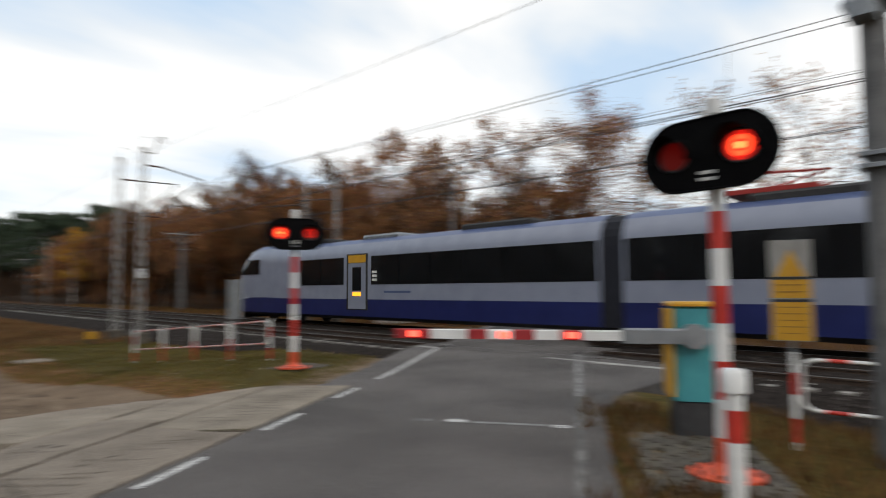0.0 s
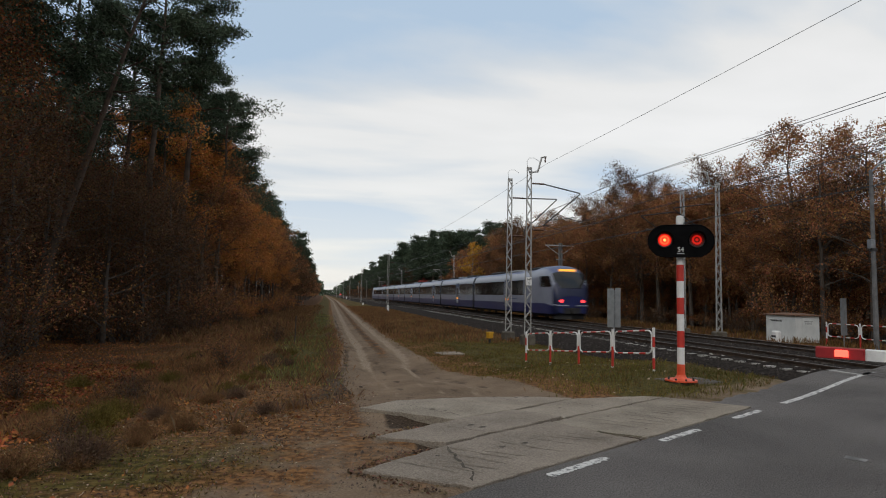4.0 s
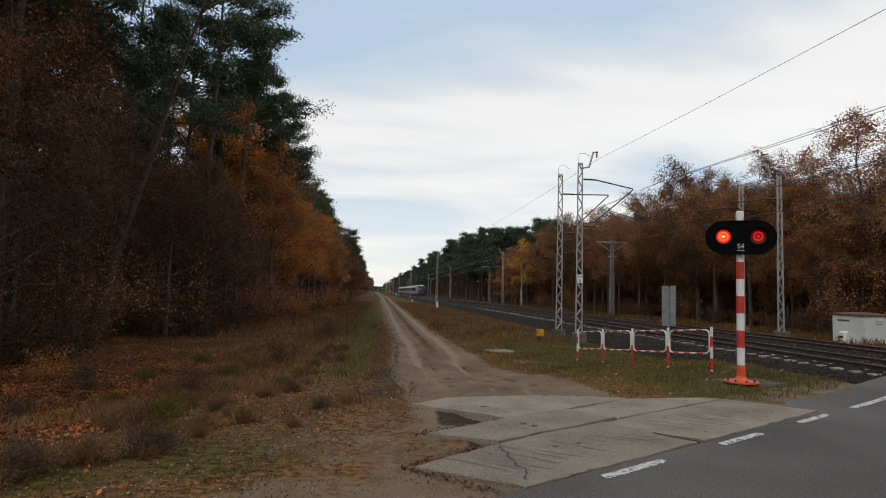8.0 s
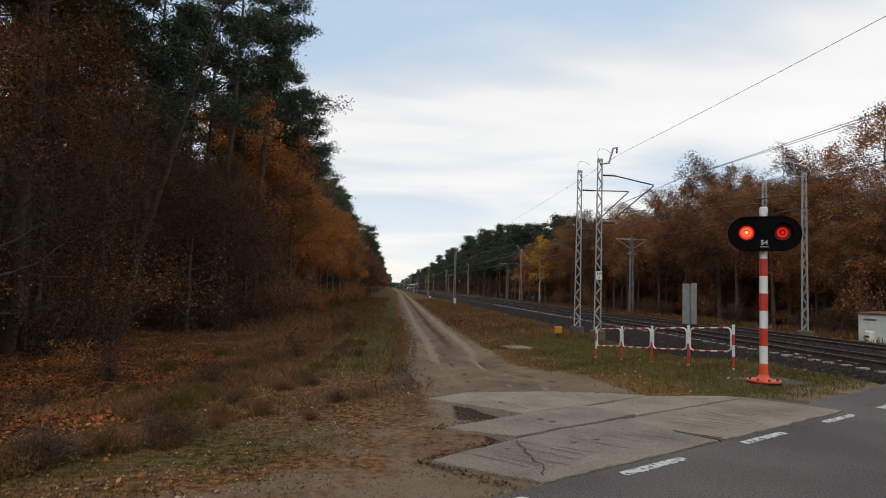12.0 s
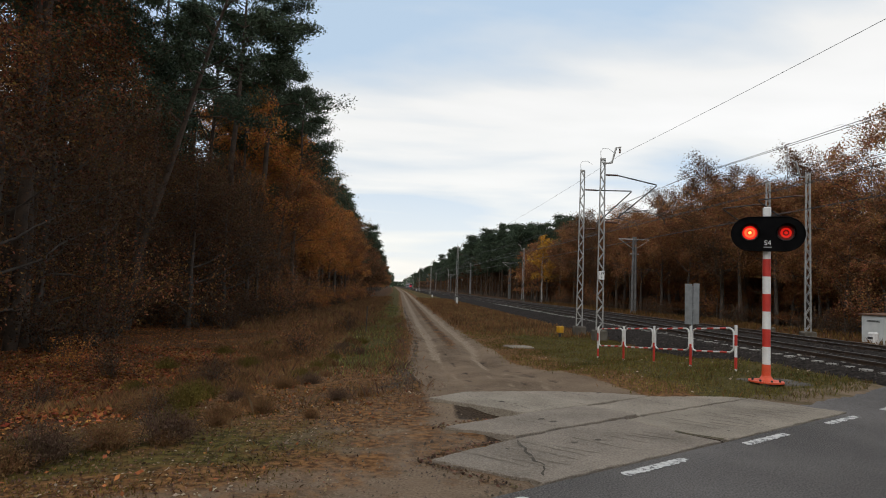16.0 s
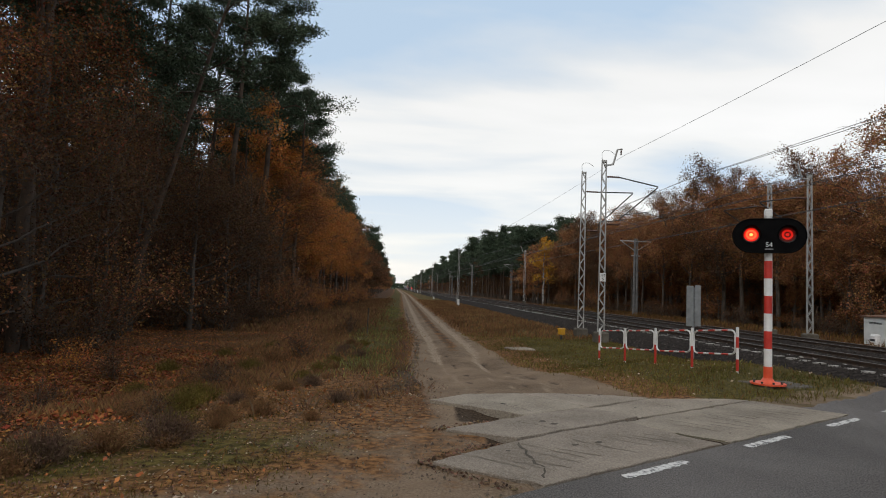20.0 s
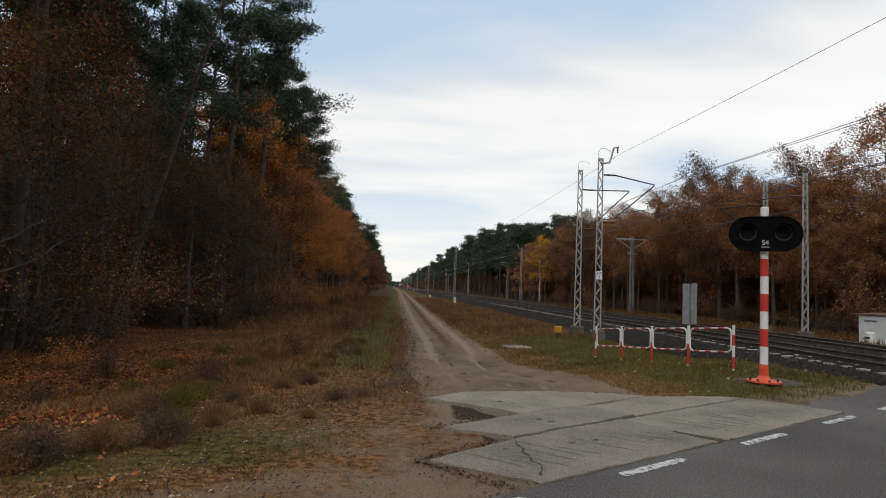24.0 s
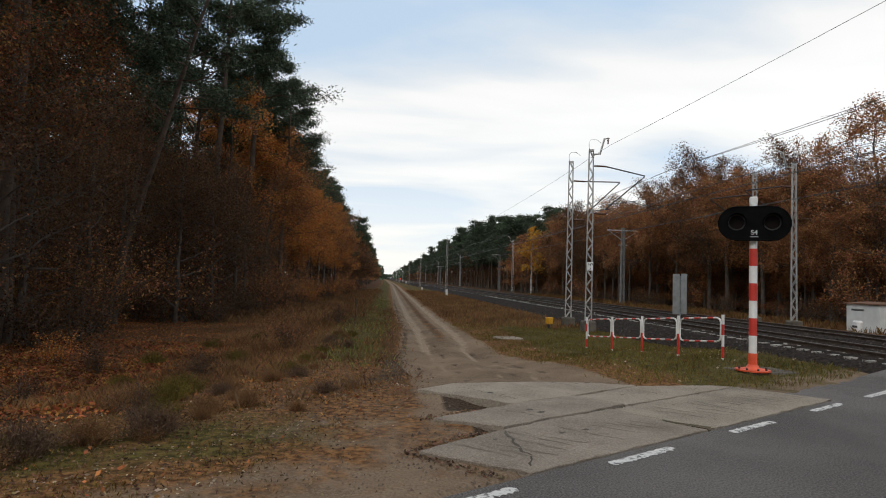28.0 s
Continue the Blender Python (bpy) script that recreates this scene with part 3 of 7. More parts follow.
    leafy = np.maximum(leafy, 0.42 * smooth(-4.0, -2.5, s) * (1 - smooth(0.2, 1.2, s)) * (d > 0.8) * (d < 5.5))
    leafy = np.maximum(leafy, 0.9 * np.exp(-((off + 1.8) / 0.3) ** 2) * smooth(15, 18, y) * (1 - smooth(38, 48, y)))
    leafy = np.maximum(leafy, 0.8 * smooth(20.5, 23, x))
    green = 0.75 * smooth(2.4, 3.6, off) * (1 - smooth(9.8, 11, x)) * (y < 30) + 0.6 * smooth(1.4, 2.2, off) * (y >= 30)
    green = np.maximum(green, 1.05 * np.exp(-((off + 2.9) / 1.2) ** 2) * smooth(12, 17, y))
    moss = np.exp(-(((x + 2.0) / 2.9) ** 2 + ((y - 5.9 - 0.3 * (x + 2.0)) / 1.5) ** 2))
    green = np.maximum(green, 0.64 * moss)
    leafy = leafy * (1 - 0.6 * moss)
    green = np.maximum(green, 0.5 * (d < -4.6))
    for name, values in (("bare", bare), ("leafy", leafy), ("green", green), ("rut", rut), ("soil", soil)):
        a = me.attributes.new(name, "FLOAT", "POINT")
        a.data.foreach_set("value", np.asarray(values, np.float32).ravel())
    me.materials.append(ground_material())
    ob = new("ground", me)
    tagged(ob, "autumn ground of sand, thin grass and fallen leaves", "ground", "", "structure")


build_ground()


# ---- road ----
def road_z(x):
    """The road climbs a little to lie level with the rails."""
    return 0.085 * smooth(8.0, 11.6, x) * (1 - smooth(20.5, 26, x))


def road_strip(s0, s1, d0, d1, lift=0.0, step=0.5, thick=0.0):
    """A piece of road surface between two stations and two offsets."""
    sh = Shape()
    n = max(1, int((s1 - s0) / step)); k = max(1, int(abs(d1 - d0) / 0.6))
    v = []
    for i in range(n + 1):
        for j in range(k + 1):
            x, y = on_road(s0 + (s1 - s0) * i / n, d0 + (d1 - d0) * j / k)
            v.append((x, y, float(road_z(x)) + lift))
    f = [(i * (k + 1) + j, (i + 1) * (k + 1) + j, (i + 1) * (k + 1) + j + 1, i * (k + 1) + j + 1) for i in range(n) for j in range(k)]
    sh.add(v, f, True)
    if thick:
        rim = [i * (k + 1) for i in range(n + 1)]
        other = [i * (k + 1) + k for i in range(n + 1)]
        for line in (rim, other):
            o = len(sh.v)
            low = [(v[q][0], v[q][1], v[q][2] - thick) for q in line]
            base = [v[q] for q in line]
            sh.add(base + low, [(q, q + 1, len(line) + q + 1, len(line) + q) for q in range(len(line) - 1)])
    return sh


road = structure("road", road_strip(-40, 80, -4.0, 0.17, thick=0.2), "asphalt", "worn grey asphalt lane leading over the rails", "road")
part("road_margin", road_strip(4.5, 10.9, 0.17, 0.86, -0.005, thick=0.15), "asphalt", road, "asphalt margin beside the edge line")
MARGIN = [on_road(a, b) for a, b in ((3.2, -3.99), (4.7, -4.45), (5.9, -5.3), (8.0, -5.6), (9.6, -3.99))]
part("road_margin", Shape().add([(x, y, float(road_z(x)) - 0.005) for x, y in MARGIN] + [(x, y, float(road_z(x)) - 0.3) for x, y in MARGIN], [(4, 0, 1), (4, 1, 2), (4, 2, 3), (0, 1, 6, 5), (1, 2, 7, 6), (2, 3, 8, 7)]), "asphalt", road, "asphalt margin before the rails")


def ribbed_dash(s0, s1, seed):
    """A dash of thick ribbed paint: ragged ends and a toothed, chipped side towards the lane."""
    r = random.Random(seed)
    n = 30
    v = []
    for i in range(n + 1):
        a = s0 + (s1 - s0) * i / n
        fade = 0.5 if i in (0, n) else 1.0
        low = (-0.058 if i % 2 else -0.040) * fade + r.uniform(-0.007, 0.007)
        if r.random() < 0.1:
            low += 0.02
        for d in (low, 0.058 * fade + r.uniform(-0.008, 0.004)):
            x, y = on_road(a + r.uniform(-0.006, 0.006), d)
            v.append((x, y, float(road_z(x)) + 0.005))
    return Shape().add(v, [(2 * i, 2 * i + 2, 2 * i + 3, 2 * i + 1) for i in range(n)])


for k in range(-6, 3):
    part("edge_dash", ribbed_dash(2.17 * k - 1.0, 2.17 * k, 60 + k), "line", road, "worn white edge dash")
part("edge_line", road_strip(5.35, 11.6, -0.055, 0.055, 0.005), "line", road, "worn white edge line")
part("edge_line", road_strip(18.6, 60, -0.075, 0.075, 0.005), "line", road, "worn white edge line")
part("edge_line", road_strip(4.2, 10.2, -3.74, -3.64, 0.005), "faded", road, "faded white edge line")
part("edge_line", road_strip(-30, 4.2, -3.74, -3.65, 0.005), "ghost", road, "nearly worn off edge line")
for a, b, s0, s1, paint in ((-1.62, -1.82, 2.02, 2.16, "faded"), (-2.02, -2.3, 2.04, 2.2, "line"), (-2.06, -2.2, 2.2, 2.26, "faded"), (-3.36, -3.58, 1.98, 2.12, "line"), (-2.35, -3.3, 2.03, 2.13, "faded")):
    part("stop_line", road_strip(s0, s1, b, a, 0.005, 0.12), paint, road, "worn white stop line")


# ---- railway ----
Y0, Y1 = -420.0, 1500.0


def build_track():
    bed = Shape()
    prof = [(10.3, -0.66), (10.55, -0.55), (11.6, -0.14), (12.3, -0.105), (12.46, -0.04), (14.2, -0.02), (14.8, -0.06), (15.35, -0.12), (15.9, -0.06), (16.3, -0.02), (18.2, -0.02), (18.7, -0.06), (19.3, -0.14), (20.1, -0.42), (20.6, -0.6)]
    ys = sorted(set(list(np.arange(-30, 70, 0.5)) + list(np.arange(70, 300, 10.0)) + list(np.arange(300, Y1 + 1, 60)) + list(np.arange(Y0, -30, 30))))
    k, rng = len(prof), np.random.default_rng(5)
    v = []
    for y in ys:
        for i, (x, z) in enumerate(prof):
            j = 0.035 if abs(y) < 70 and 0 < i < k - 1 else 0.0
            v.append((x + rng.normal() * j, y, z + rng.normal() * j * 0.5))
    f = [(a * k + b, a * k + b + 1, (a + 1) * k + b + 1, (a + 1) * k + b) for a in range(len(ys) - 1) for b in range(k - 1)]
    bed.add(v, f, True)
    ob = structure("ballast_bed", bed, "ballast", "dark grey crushed stone ballast under two tracks", "ballast")
    # loose stones on the bed where it passes near
    n = 26000
    y = rng.uniform(-8, 48, n); x = rng.uniform(10.35, 20.2, n)
    keep = (np.abs(road_sd(x, y)[1] + 1.9) > 2.9)
    x, y = x[keep], y[keep]
    near = rng.uniform(size=len(x)) < np.clip(1.2 - (y - 10) / 45, 0.25, 1)
    x, y = x[near], y[near]
    z = np.interp(x, [p[0] for p in prof], [p[1] for p in prof]) + rng.uniform(0.0, 0.03, len(x))
    r = rng.uniform(0.025, 0.05, len(x))
    base = np.array([(1, 0, 0), (-0.5, 0.87, 0), (-0.5, -0.87, 0), (0.1, 0.1, 1.0)])
    a = rng.uniform(0, 6.28, len(x))
    ca, sa = np.cos(a), np.sin(a)
    v = np.empty((len(x), 4, 3))
    for q in range(4):
        bx, by, bz = base[q]
        v[:, q, 0] = x + r * (bx * ca - by * sa)
        v[:, q, 1] = y + r * (bx * sa + by * ca)
        v[:, q, 2] = z + r * (bz - 0.25) * rng.uniform(0.6, 1.3, len(x))
    m = len(x)
    idx = np.arange(m)[:, None] * 4
    faces = np.concatenate([idx + [0, 1, 3], idx + [1, 2, 3], idx + [2, 0, 3]]).tolist()
    me = bpy.data.meshes.new("ballast_stones")
    me.from_pydata(v.reshape(-1, 3).tolist(), [], faces)
    me.materials.append(M["stone"])
    tagged(new("ballast_stones", me), "loose dark grey ballast stones", "ballast", "", "stuff")


build_track()

RAIL = [(-0.075, 0), (0.075, 0), (0.075, 0.015), (0.012, 0.04), (0.012, 0.125), (0.036, 0.135), (0.036, 0.165), (-0.036, 0.165), (-0.036, 0.135), (-0.012, 0.125), (-0.012, 0.04), (-0.075, 0.015)]


def build_rails(name, cx, label):
    tr = thing(name, label, "railway track", "railway tracks", (cx, 0, RAIL_Z - 0.17))
    for sx in (-0.7535, 0.7535):
        sh = Shape()
        sh.slab([(x + sx, z) for x, z in RAIL], Y0, Y1)
        rail = part("rail", sh, "rail", tr, "rust-brown steel rail")
        head = Shape().slab([(sx - 0.033, 0.165), (sx + 0.033, 0.165), (sx + 0.030, 0.170), (sx - 0.030, 0.170)], Y0, Y1)
        part("rail_head", head, "railtop", rail, "bright worn rail head")
    # sleepers: ends and middle, with a dip between the rails
    sl = Shape()
    for x0, x1, h0, h1 in ((-1.3, -0.45, 0.0, 0.0), (-0.45, 0.45, 0.0, 0.0), (0.45, 1.3, 0.0, 0.0)):
        sl.add([(x0, -0.13, -0.2), (x1, -0.13, -0.2), (x1, 0.13, -0.2), (x0, 0.13, -0.2), (x0, -0.10, -0.002), (x1, -0.10, -0.002 - 0.0), (x1, 0.10, -0.002), (x0, 0.10, -0.002)],
               [(3, 2, 1, 0), (4, 5, 6, 7), (0, 1, 5, 4), (1, 2, 6, 5), (2, 3, 7, 6), (3, 0, 4, 7)])
    for sx in (-0.87, -0.64, 0.64, 0.87):
        sl.box((sx, 0, 0.02), (0.09, 0.12, 0.05), cut=0.015)
    me = sl.mesh("sleeper")
    rest = Shape()
    for i in range(-30, 640):
        y = i * 0.6 + 0.18
        s, d = road_sd(cx, y)
        if -4.4 < d < 0.6:
            continue
        if -12 <= y <= 70:
            part("sleeper", me, "sleeper", tr, at=Matrix.Translation((0, y, -0.001 * (i % 3))) @ Matrix.Rotation(0.012 * math.sin(i * 2.3), 4, "Z"))
        else:
            rest.add([(-1.3, y - 0.11, -0.003), (1.3, y - 0.11, -0.003), (1.3, y + 0.11, -0.003), (-1.3, y + 0.11, -0.003)], [(0, 1, 2, 3)])
    tagged(part("sleepers_beyond", rest, "sleeper", tr), "", "", "", "stuff")
    return tr


build_rails("railway_track", NEAR_X, "rusty running rails on pale concrete sleepers")
build_rails("railway_track", FAR_X, "second pair of rails on pale concrete sleepers")


def build_crossing():
    """Concrete panels between and beside the rails where the road goes over."""
    cr = thing("level_crossing_deck", "worn dark crossing panels between the rails", "level crossing")
    for cx in (NEAR_X, FAR_X):
        for x0, x1 in ((cx - 1.45, cx - 0.83), (cx - 0.64, cx + 0.64), (cx + 0.83, cx + 1.45)):
            ymid = ROAD0[1] + (cx - ROAD0[0]) * RDY / RDX - 1.9 / RDX
            for q in range(4):
                y = ymid - 2.4 + q * 1.2
                part("panel", Shape().box(((x0 + x1) / 2, y + 0.57, RAIL_Z - 0.075 + 0.004 * ((q * 7) % 3)), (x1 - x0, 1.19, 0.15), cut=0.012), "asphalt", cr)


build_crossing()


def build_kerbs():
    """Pale concrete edging where the ballast meets the road."""
    for y0, y1 in ((4.9, 7.2), (11.25, 12.3)):
        y = y0
        while y < y1 - 0.3:
            tagged(part("concrete_kerb", Shape().box((11.92, y + 0.48, -0.03), (0.16, 0.95, 0.24), cut=0.02), "concrete"), "pale concrete kerb between road and ballast", "kerb", "kerbs at the crossing")
            y += 0.98


build_kerbs()


# ---- concrete plates of the turning from the road to the dirt track ----
def build_plates():
    pl = thing("concrete_plates", "cracked worn concrete road plates at the mouth of the dirt track", "concrete plates")
    # outline of each plate in (s, d), its height and whether it is grooved
    plan = [([(-1.80, 0.21), (1.02, 0.21), (0.98, 0.74), (1.02, 1.47), (-0.32, 1.45), (-0.95, 1.40), (-2.22, 1.22)], 0.012, True),
            ([(1.24, 0.21), (4.55, 0.21), (4.30, 1.50), (1.06, 1.47), (1.03, 0.78)], 0.004, True),
            ([(-0.90, 1.455), (-0.32, 1.485), (0.55, 1.49), (1.35, 1.53), (1.22, 2.275), (-0.03, 2.265), (-1.36, 2.17)], 0.022, False),
            ([(1.38, 1.515), (4.28, 1.52), (4.05, 1.75), (2.85, 2.34), (1.30, 2.26)], 0.010, False),
            ([(0.02, 2.295), (1.24, 2.30), (1.12, 3.55), (0.25, 3.85), (-0.48, 3.68)], 0.030, False),
            ([(1.265, 2.29), (2.80, 2.37), (2.35, 2.85), (1.72, 3.30), (1.16, 3.54)], 0.022, False)]
    rng = random.Random(7)
    for edge, z, grooved in plan:
        # ragged outline, broken corners
        poly, k = [], len(edge)
        for q in range(k):
            a, b = edge[q], edge[(q + 1) % k]
            m = max(2, int(math.dist(a, b) / 0.11))
            for t in range(m):
                u, j = t / m, 0.022 if t else 0.012
                poly.append((a[0] + (b[0] - a[0]) * u + rng.uniform(-j, j), a[1] + (b[1] - a[1]) * u + rng.uniform(-j, j)))
        s0, s1 = min(p[0] for p in edge), max(p[0] for p in edge)
        d0, d1 = min(p[1] for p in edge), max(p[1] for p in edge)
        tilt = rng.uniform(-0.004, 0.004)

        def top(a):
            return z + tilt * (a - s0)
        pts = [on_road(*p) for p in poly]
        c = on_road(sum(p[0] for p in poly) / len(poly), sum(p[1] for p in poly) / len(poly))
        k = len(pts)
        v = [(x, y, -0.2) for x, y in pts] + [(x, y, top(p[0]) - rng.uniform(0.004, 0.012)) for (x, y), p in zip(pts, poly)]
        v += [(c[0] + (x - c[0]) * 0.988, c[1] + (y - c[1]) * 0.988, top(p[0])) for (x, y), p in zip(pts, poly)]
        f = [(i, (i + 1) % k, k + (i + 1) % k, k + i) for i in range(k)] + [(k + i, k + (i + 1) % k, 2 * k + (i + 1) % k, 2 * k + i) for i in range(k)] + [tuple(range(2 * k, 3 * k))]
        plate = part("concrete_plate", Shape().add(v, f), "slab", pl)

        def streak(name, line, width):
            vv, ff = [], []
            for q, (a, b) in enumerate(line):
                w = width * rng.uniform(0.5, 1.4) * (0.3 if q in (0, len(line) - 1) else 1.0)
                vv += [(*on_road(a - w, b), top(a) + 0.003), (*on_road(a + w, b), top(a) + 0.003)]
                if q:
                    ff.append((2 * q - 2, 2 * q - 1, 2 * q + 1, 2 * q))
            part(name, Shape().add(vv, ff), "groove" if name == "crack" else "worn_groove", plate)
        if grooved:
            # worn cross grooves
            g = s0 + 0.5
            while g < s1 - 0.3:
                if rng.random() < 0.82:
                    ga = d0 + rng.uniform(0.16, 0.4)
                    gb = min(d1 - 0.14, ga + rng.uniform(0.45, 0.8))
                    streak("groove", [(g + rng.uniform(-0.02, 0.02) - 0.2 * (u - 0.5), ga + (gb - ga) * u) for u in np.linspace(0, 1, 8)], 0.016)
                g += rng.uniform(0.18, 0.25)
        # one crack across; the widest runs through the first plate
        if s0 < -2:
            line = ((-1.03, 1.34), (-1.20, 1.05), (-1.39, 0.74), (-1.46, 0.54), (-1.56, 0.44), (-1.75, 0.25))
        else:
            cs, w = s0 + 0.4 * (s1 - s0), rng.uniform(-0.25, 0.25)
            line = [(cs + w * (u - 0.5), d0 + 0.08 + (d1 - d0 - 0.2) * u) for u in (0, 0.25, 0.5, 0.75, 1)]
        crack = []
        for (a, b), (c2, e2) in zip(line, line[1:]):
            crack += [(a + (c2 - a) * u + rng.uniform(-0.025, 0.025), b + (e2 - b) * u) for u in (0, 0.3, 0.65)]
        streak("crack", crack, 0.017 if s0 < -2 else 0.005)
        # broken out spots and stains
        for q in range(3):
            a, b = rng.uniform(s0 + 0.6, s1 - 0.4), rng.uniform(d0 + 0.2, d1 - 0.25)
            r = rng.uniform(0.02, 0.06)
            n = 9
            part("chip", Shape().add([(*on_road(a + r * rng.uniform(0.6, 1.6) * math.cos(6.283 * i / n), b + r * 0.6 * rng.uniform(0.6, 1.3) * math.sin(6.283 * i / n)), top(a) + 0.0035) for i in range(n)], [tuple(range(n))]), "groove", plate)


def joint_moss():
    line = ((1.14, 0.22), (1.09, 0.34), (1.02, 0.5), (0.97, 0.66), (0.99, 0.74))
    sh = Shape()
    r = random.Random(5)
    v = []
    for a, b in line:
        w = r.uniform(0.01, 0.04)
        v += [(*on_road(a - w, b), 0.0145), (*on_road(a, b), 0.019), (*on_road(a + w, b), 0.0145)]
    f = [(3 * i + k, 3 * i + k + 1, 3 * i + k + 4, 3 * i + k + 3) for i in range(len(line) - 1) for k in range(2)]
    tagged(part("joint_moss", sh.add(v, f, True), "joint_soil"), "dark olive moss in the joint of the plates", "moss", "", "stuff")


M["joint_soil"] = mat("mossy_joint_soil", (0.035, 0.030, 0.014), (0.10, 0.080, 0.036), 0.95, scale=9, fine=60, bump=0.6)
M["worn_groove"] = mat("worn_groove", (0.095, 0.077, 0.058), (0.24, 0.200, 0.157), 0.95, scale=3, fine=30)
M["groove"] = mat("dirt_in_cracks", (0.035, 0.028, 0.02), (0.10, 0.082, 0.062), 0.95, scale=8, fine=60)
build_plates()
joint_moss()


M["paver"] = mat("mossy_paving_block", (0.055, 0.047, 0.036), (0.16, 0.14, 0.112), 0.95, scale=2.5, fine=40, bump=0.6, per="object", spread=0.25)


# ---- banded posts, fences, signals ----
def bands(name, parent, pts_of, r, colours, n=14):
    """A post cut into painted bands: pts_of(i) gives the lower and upper height of band i."""
    for i, colour in enumerate(colours):
        z0, z1 = pts_of(i)
        part(name, Shape().tube([(0, 0, z0), (0, 0, z1)], r, n), colour, parent)


def build_fence(name, start, way, count, span, z_of, label):
    fe = thing(name, label, "railing", "pedestrian railings")
    ux, uy = way
    def at(q):
        return start[0] + ux * q, start[1] + uy * q
    for i in range(count + 1):
        x, y = at(i * span)
        z = z_of(i)
        post = part("post", Shape().tube([(x, y, z - 0.3), (x, y, z + 0.02)], 0.031, 10), "white", fe)
        for q, (a, b) in enumerate(((0.02, 0.1), (0.1, 0.36), (0.36, 0.62), (0.62, 0.86), (0.86, 1.08))):
            part("band", Shape().tube([(x, y, z + a), (x, y, z + b)], 0.032, 10), ("white", "red", "white", "red", "white")[q] if i in (0, count) else ("white", "red", "red", "white", "white")[q], post)
    for i in range(count):
        # a closed loop of tube with rounded corners, in red and white lengths
        (xa, ya), (xb, yb) = at(i * span + 0.07), at((i + 1) * span - 0.07)
        za, zb = z_of(i), z_of(i + 1)
        pts = []
        for (u, w) in ((0.09, 0.46), (0.91, 0.46), (0.97, 0.49), (1.0, 0.55), (1.0, 0.91), (0.97, 0.98), (0.91, 1.01), (0.09, 1.01), (0.03, 0.98), (0, 0.91), (0, 0.55), (0.03, 0.49), (0.09, 0.46)):
            pts.append((xa + (xb - xa) * u, ya + (yb - ya) * u, za + (zb - za) * u + w))
        loop = part("loop", Shape().tube(pts, 0.021, 8, False), "white", fe)
        for (u0, u1, w) in ((0.14, 0.30, 0.46), (0.46, 0.60, 0.46), (0.74, 0.88, 0.46), (0.16, 0.30, 1.01), (0.46, 0.62, 1.01), (0.76, 0.88, 1.01)):
            p = [(xa + (xb - xa) * u, ya + (yb - ya) * u, za + (zb - za) * u + w) for u in (u0, u1)]
            part("band", Shape().tube(p, 0.0225, 8), "red", loop)
    return fe


fdir = Vector((6.85 - 7.77, 19.5 - 13.0)).normalized()
build_fence("tube_railing", (7.77, 13.0), fdir, 4, 1.64, lambda i: -0.08 - 0.125 * i, "red and white tubular railing in the grass beside the ballast")
build_fence("tube_railing", (7.7, 1.6), Vector((0.25, -0.97)).normalized(), 4, 1.64, lambda i: -0.12 - 0.04 * i, "red and white tubular railing by the barrier")
build_fence("tube_railing", (21.6, 22.4), Vector((0.02, -1.0)).normalized(), 2, 1.64, lambda i: -0.18, "red and white tubular railing beyond the tracks")


def stadium(w, h, n=12):
    """An oval outline (x, z), longer than high."""
    r = h / 2
    return [(w / 2 - r + r * math.cos(a), r * math.sin(a)) for a in np.linspace(-math.pi / 2, math.pi / 2, n)] + [(-w / 2 + r + r * math.cos(a), r * math.sin(a)) for a in np.linspace(math.pi / 2, 1.5 * math.pi, n)]


def build_text(body, size, material, parent, m, name="writing"):
    cu = bpy.data.curves.new(name, "FONT")
    cu.body, cu.size, cu.extrude = body, size, 0.001
    cu.align_x, cu.align_y = "CENTER", "CENTER"
    ob = new(name, cu)
    dg = bpy.context.evaluated_depsgraph_get()
    me = bpy.data.meshes.new_from_object(ob.evaluated_get(dg))
    bpy.data.objects.remove(ob)
    me.materials.clear(); me.materials.append(M[material])
    o = new(name, me)
    o.parent, o.matrix_basis = parent, m
    return o


INSERTS = {}


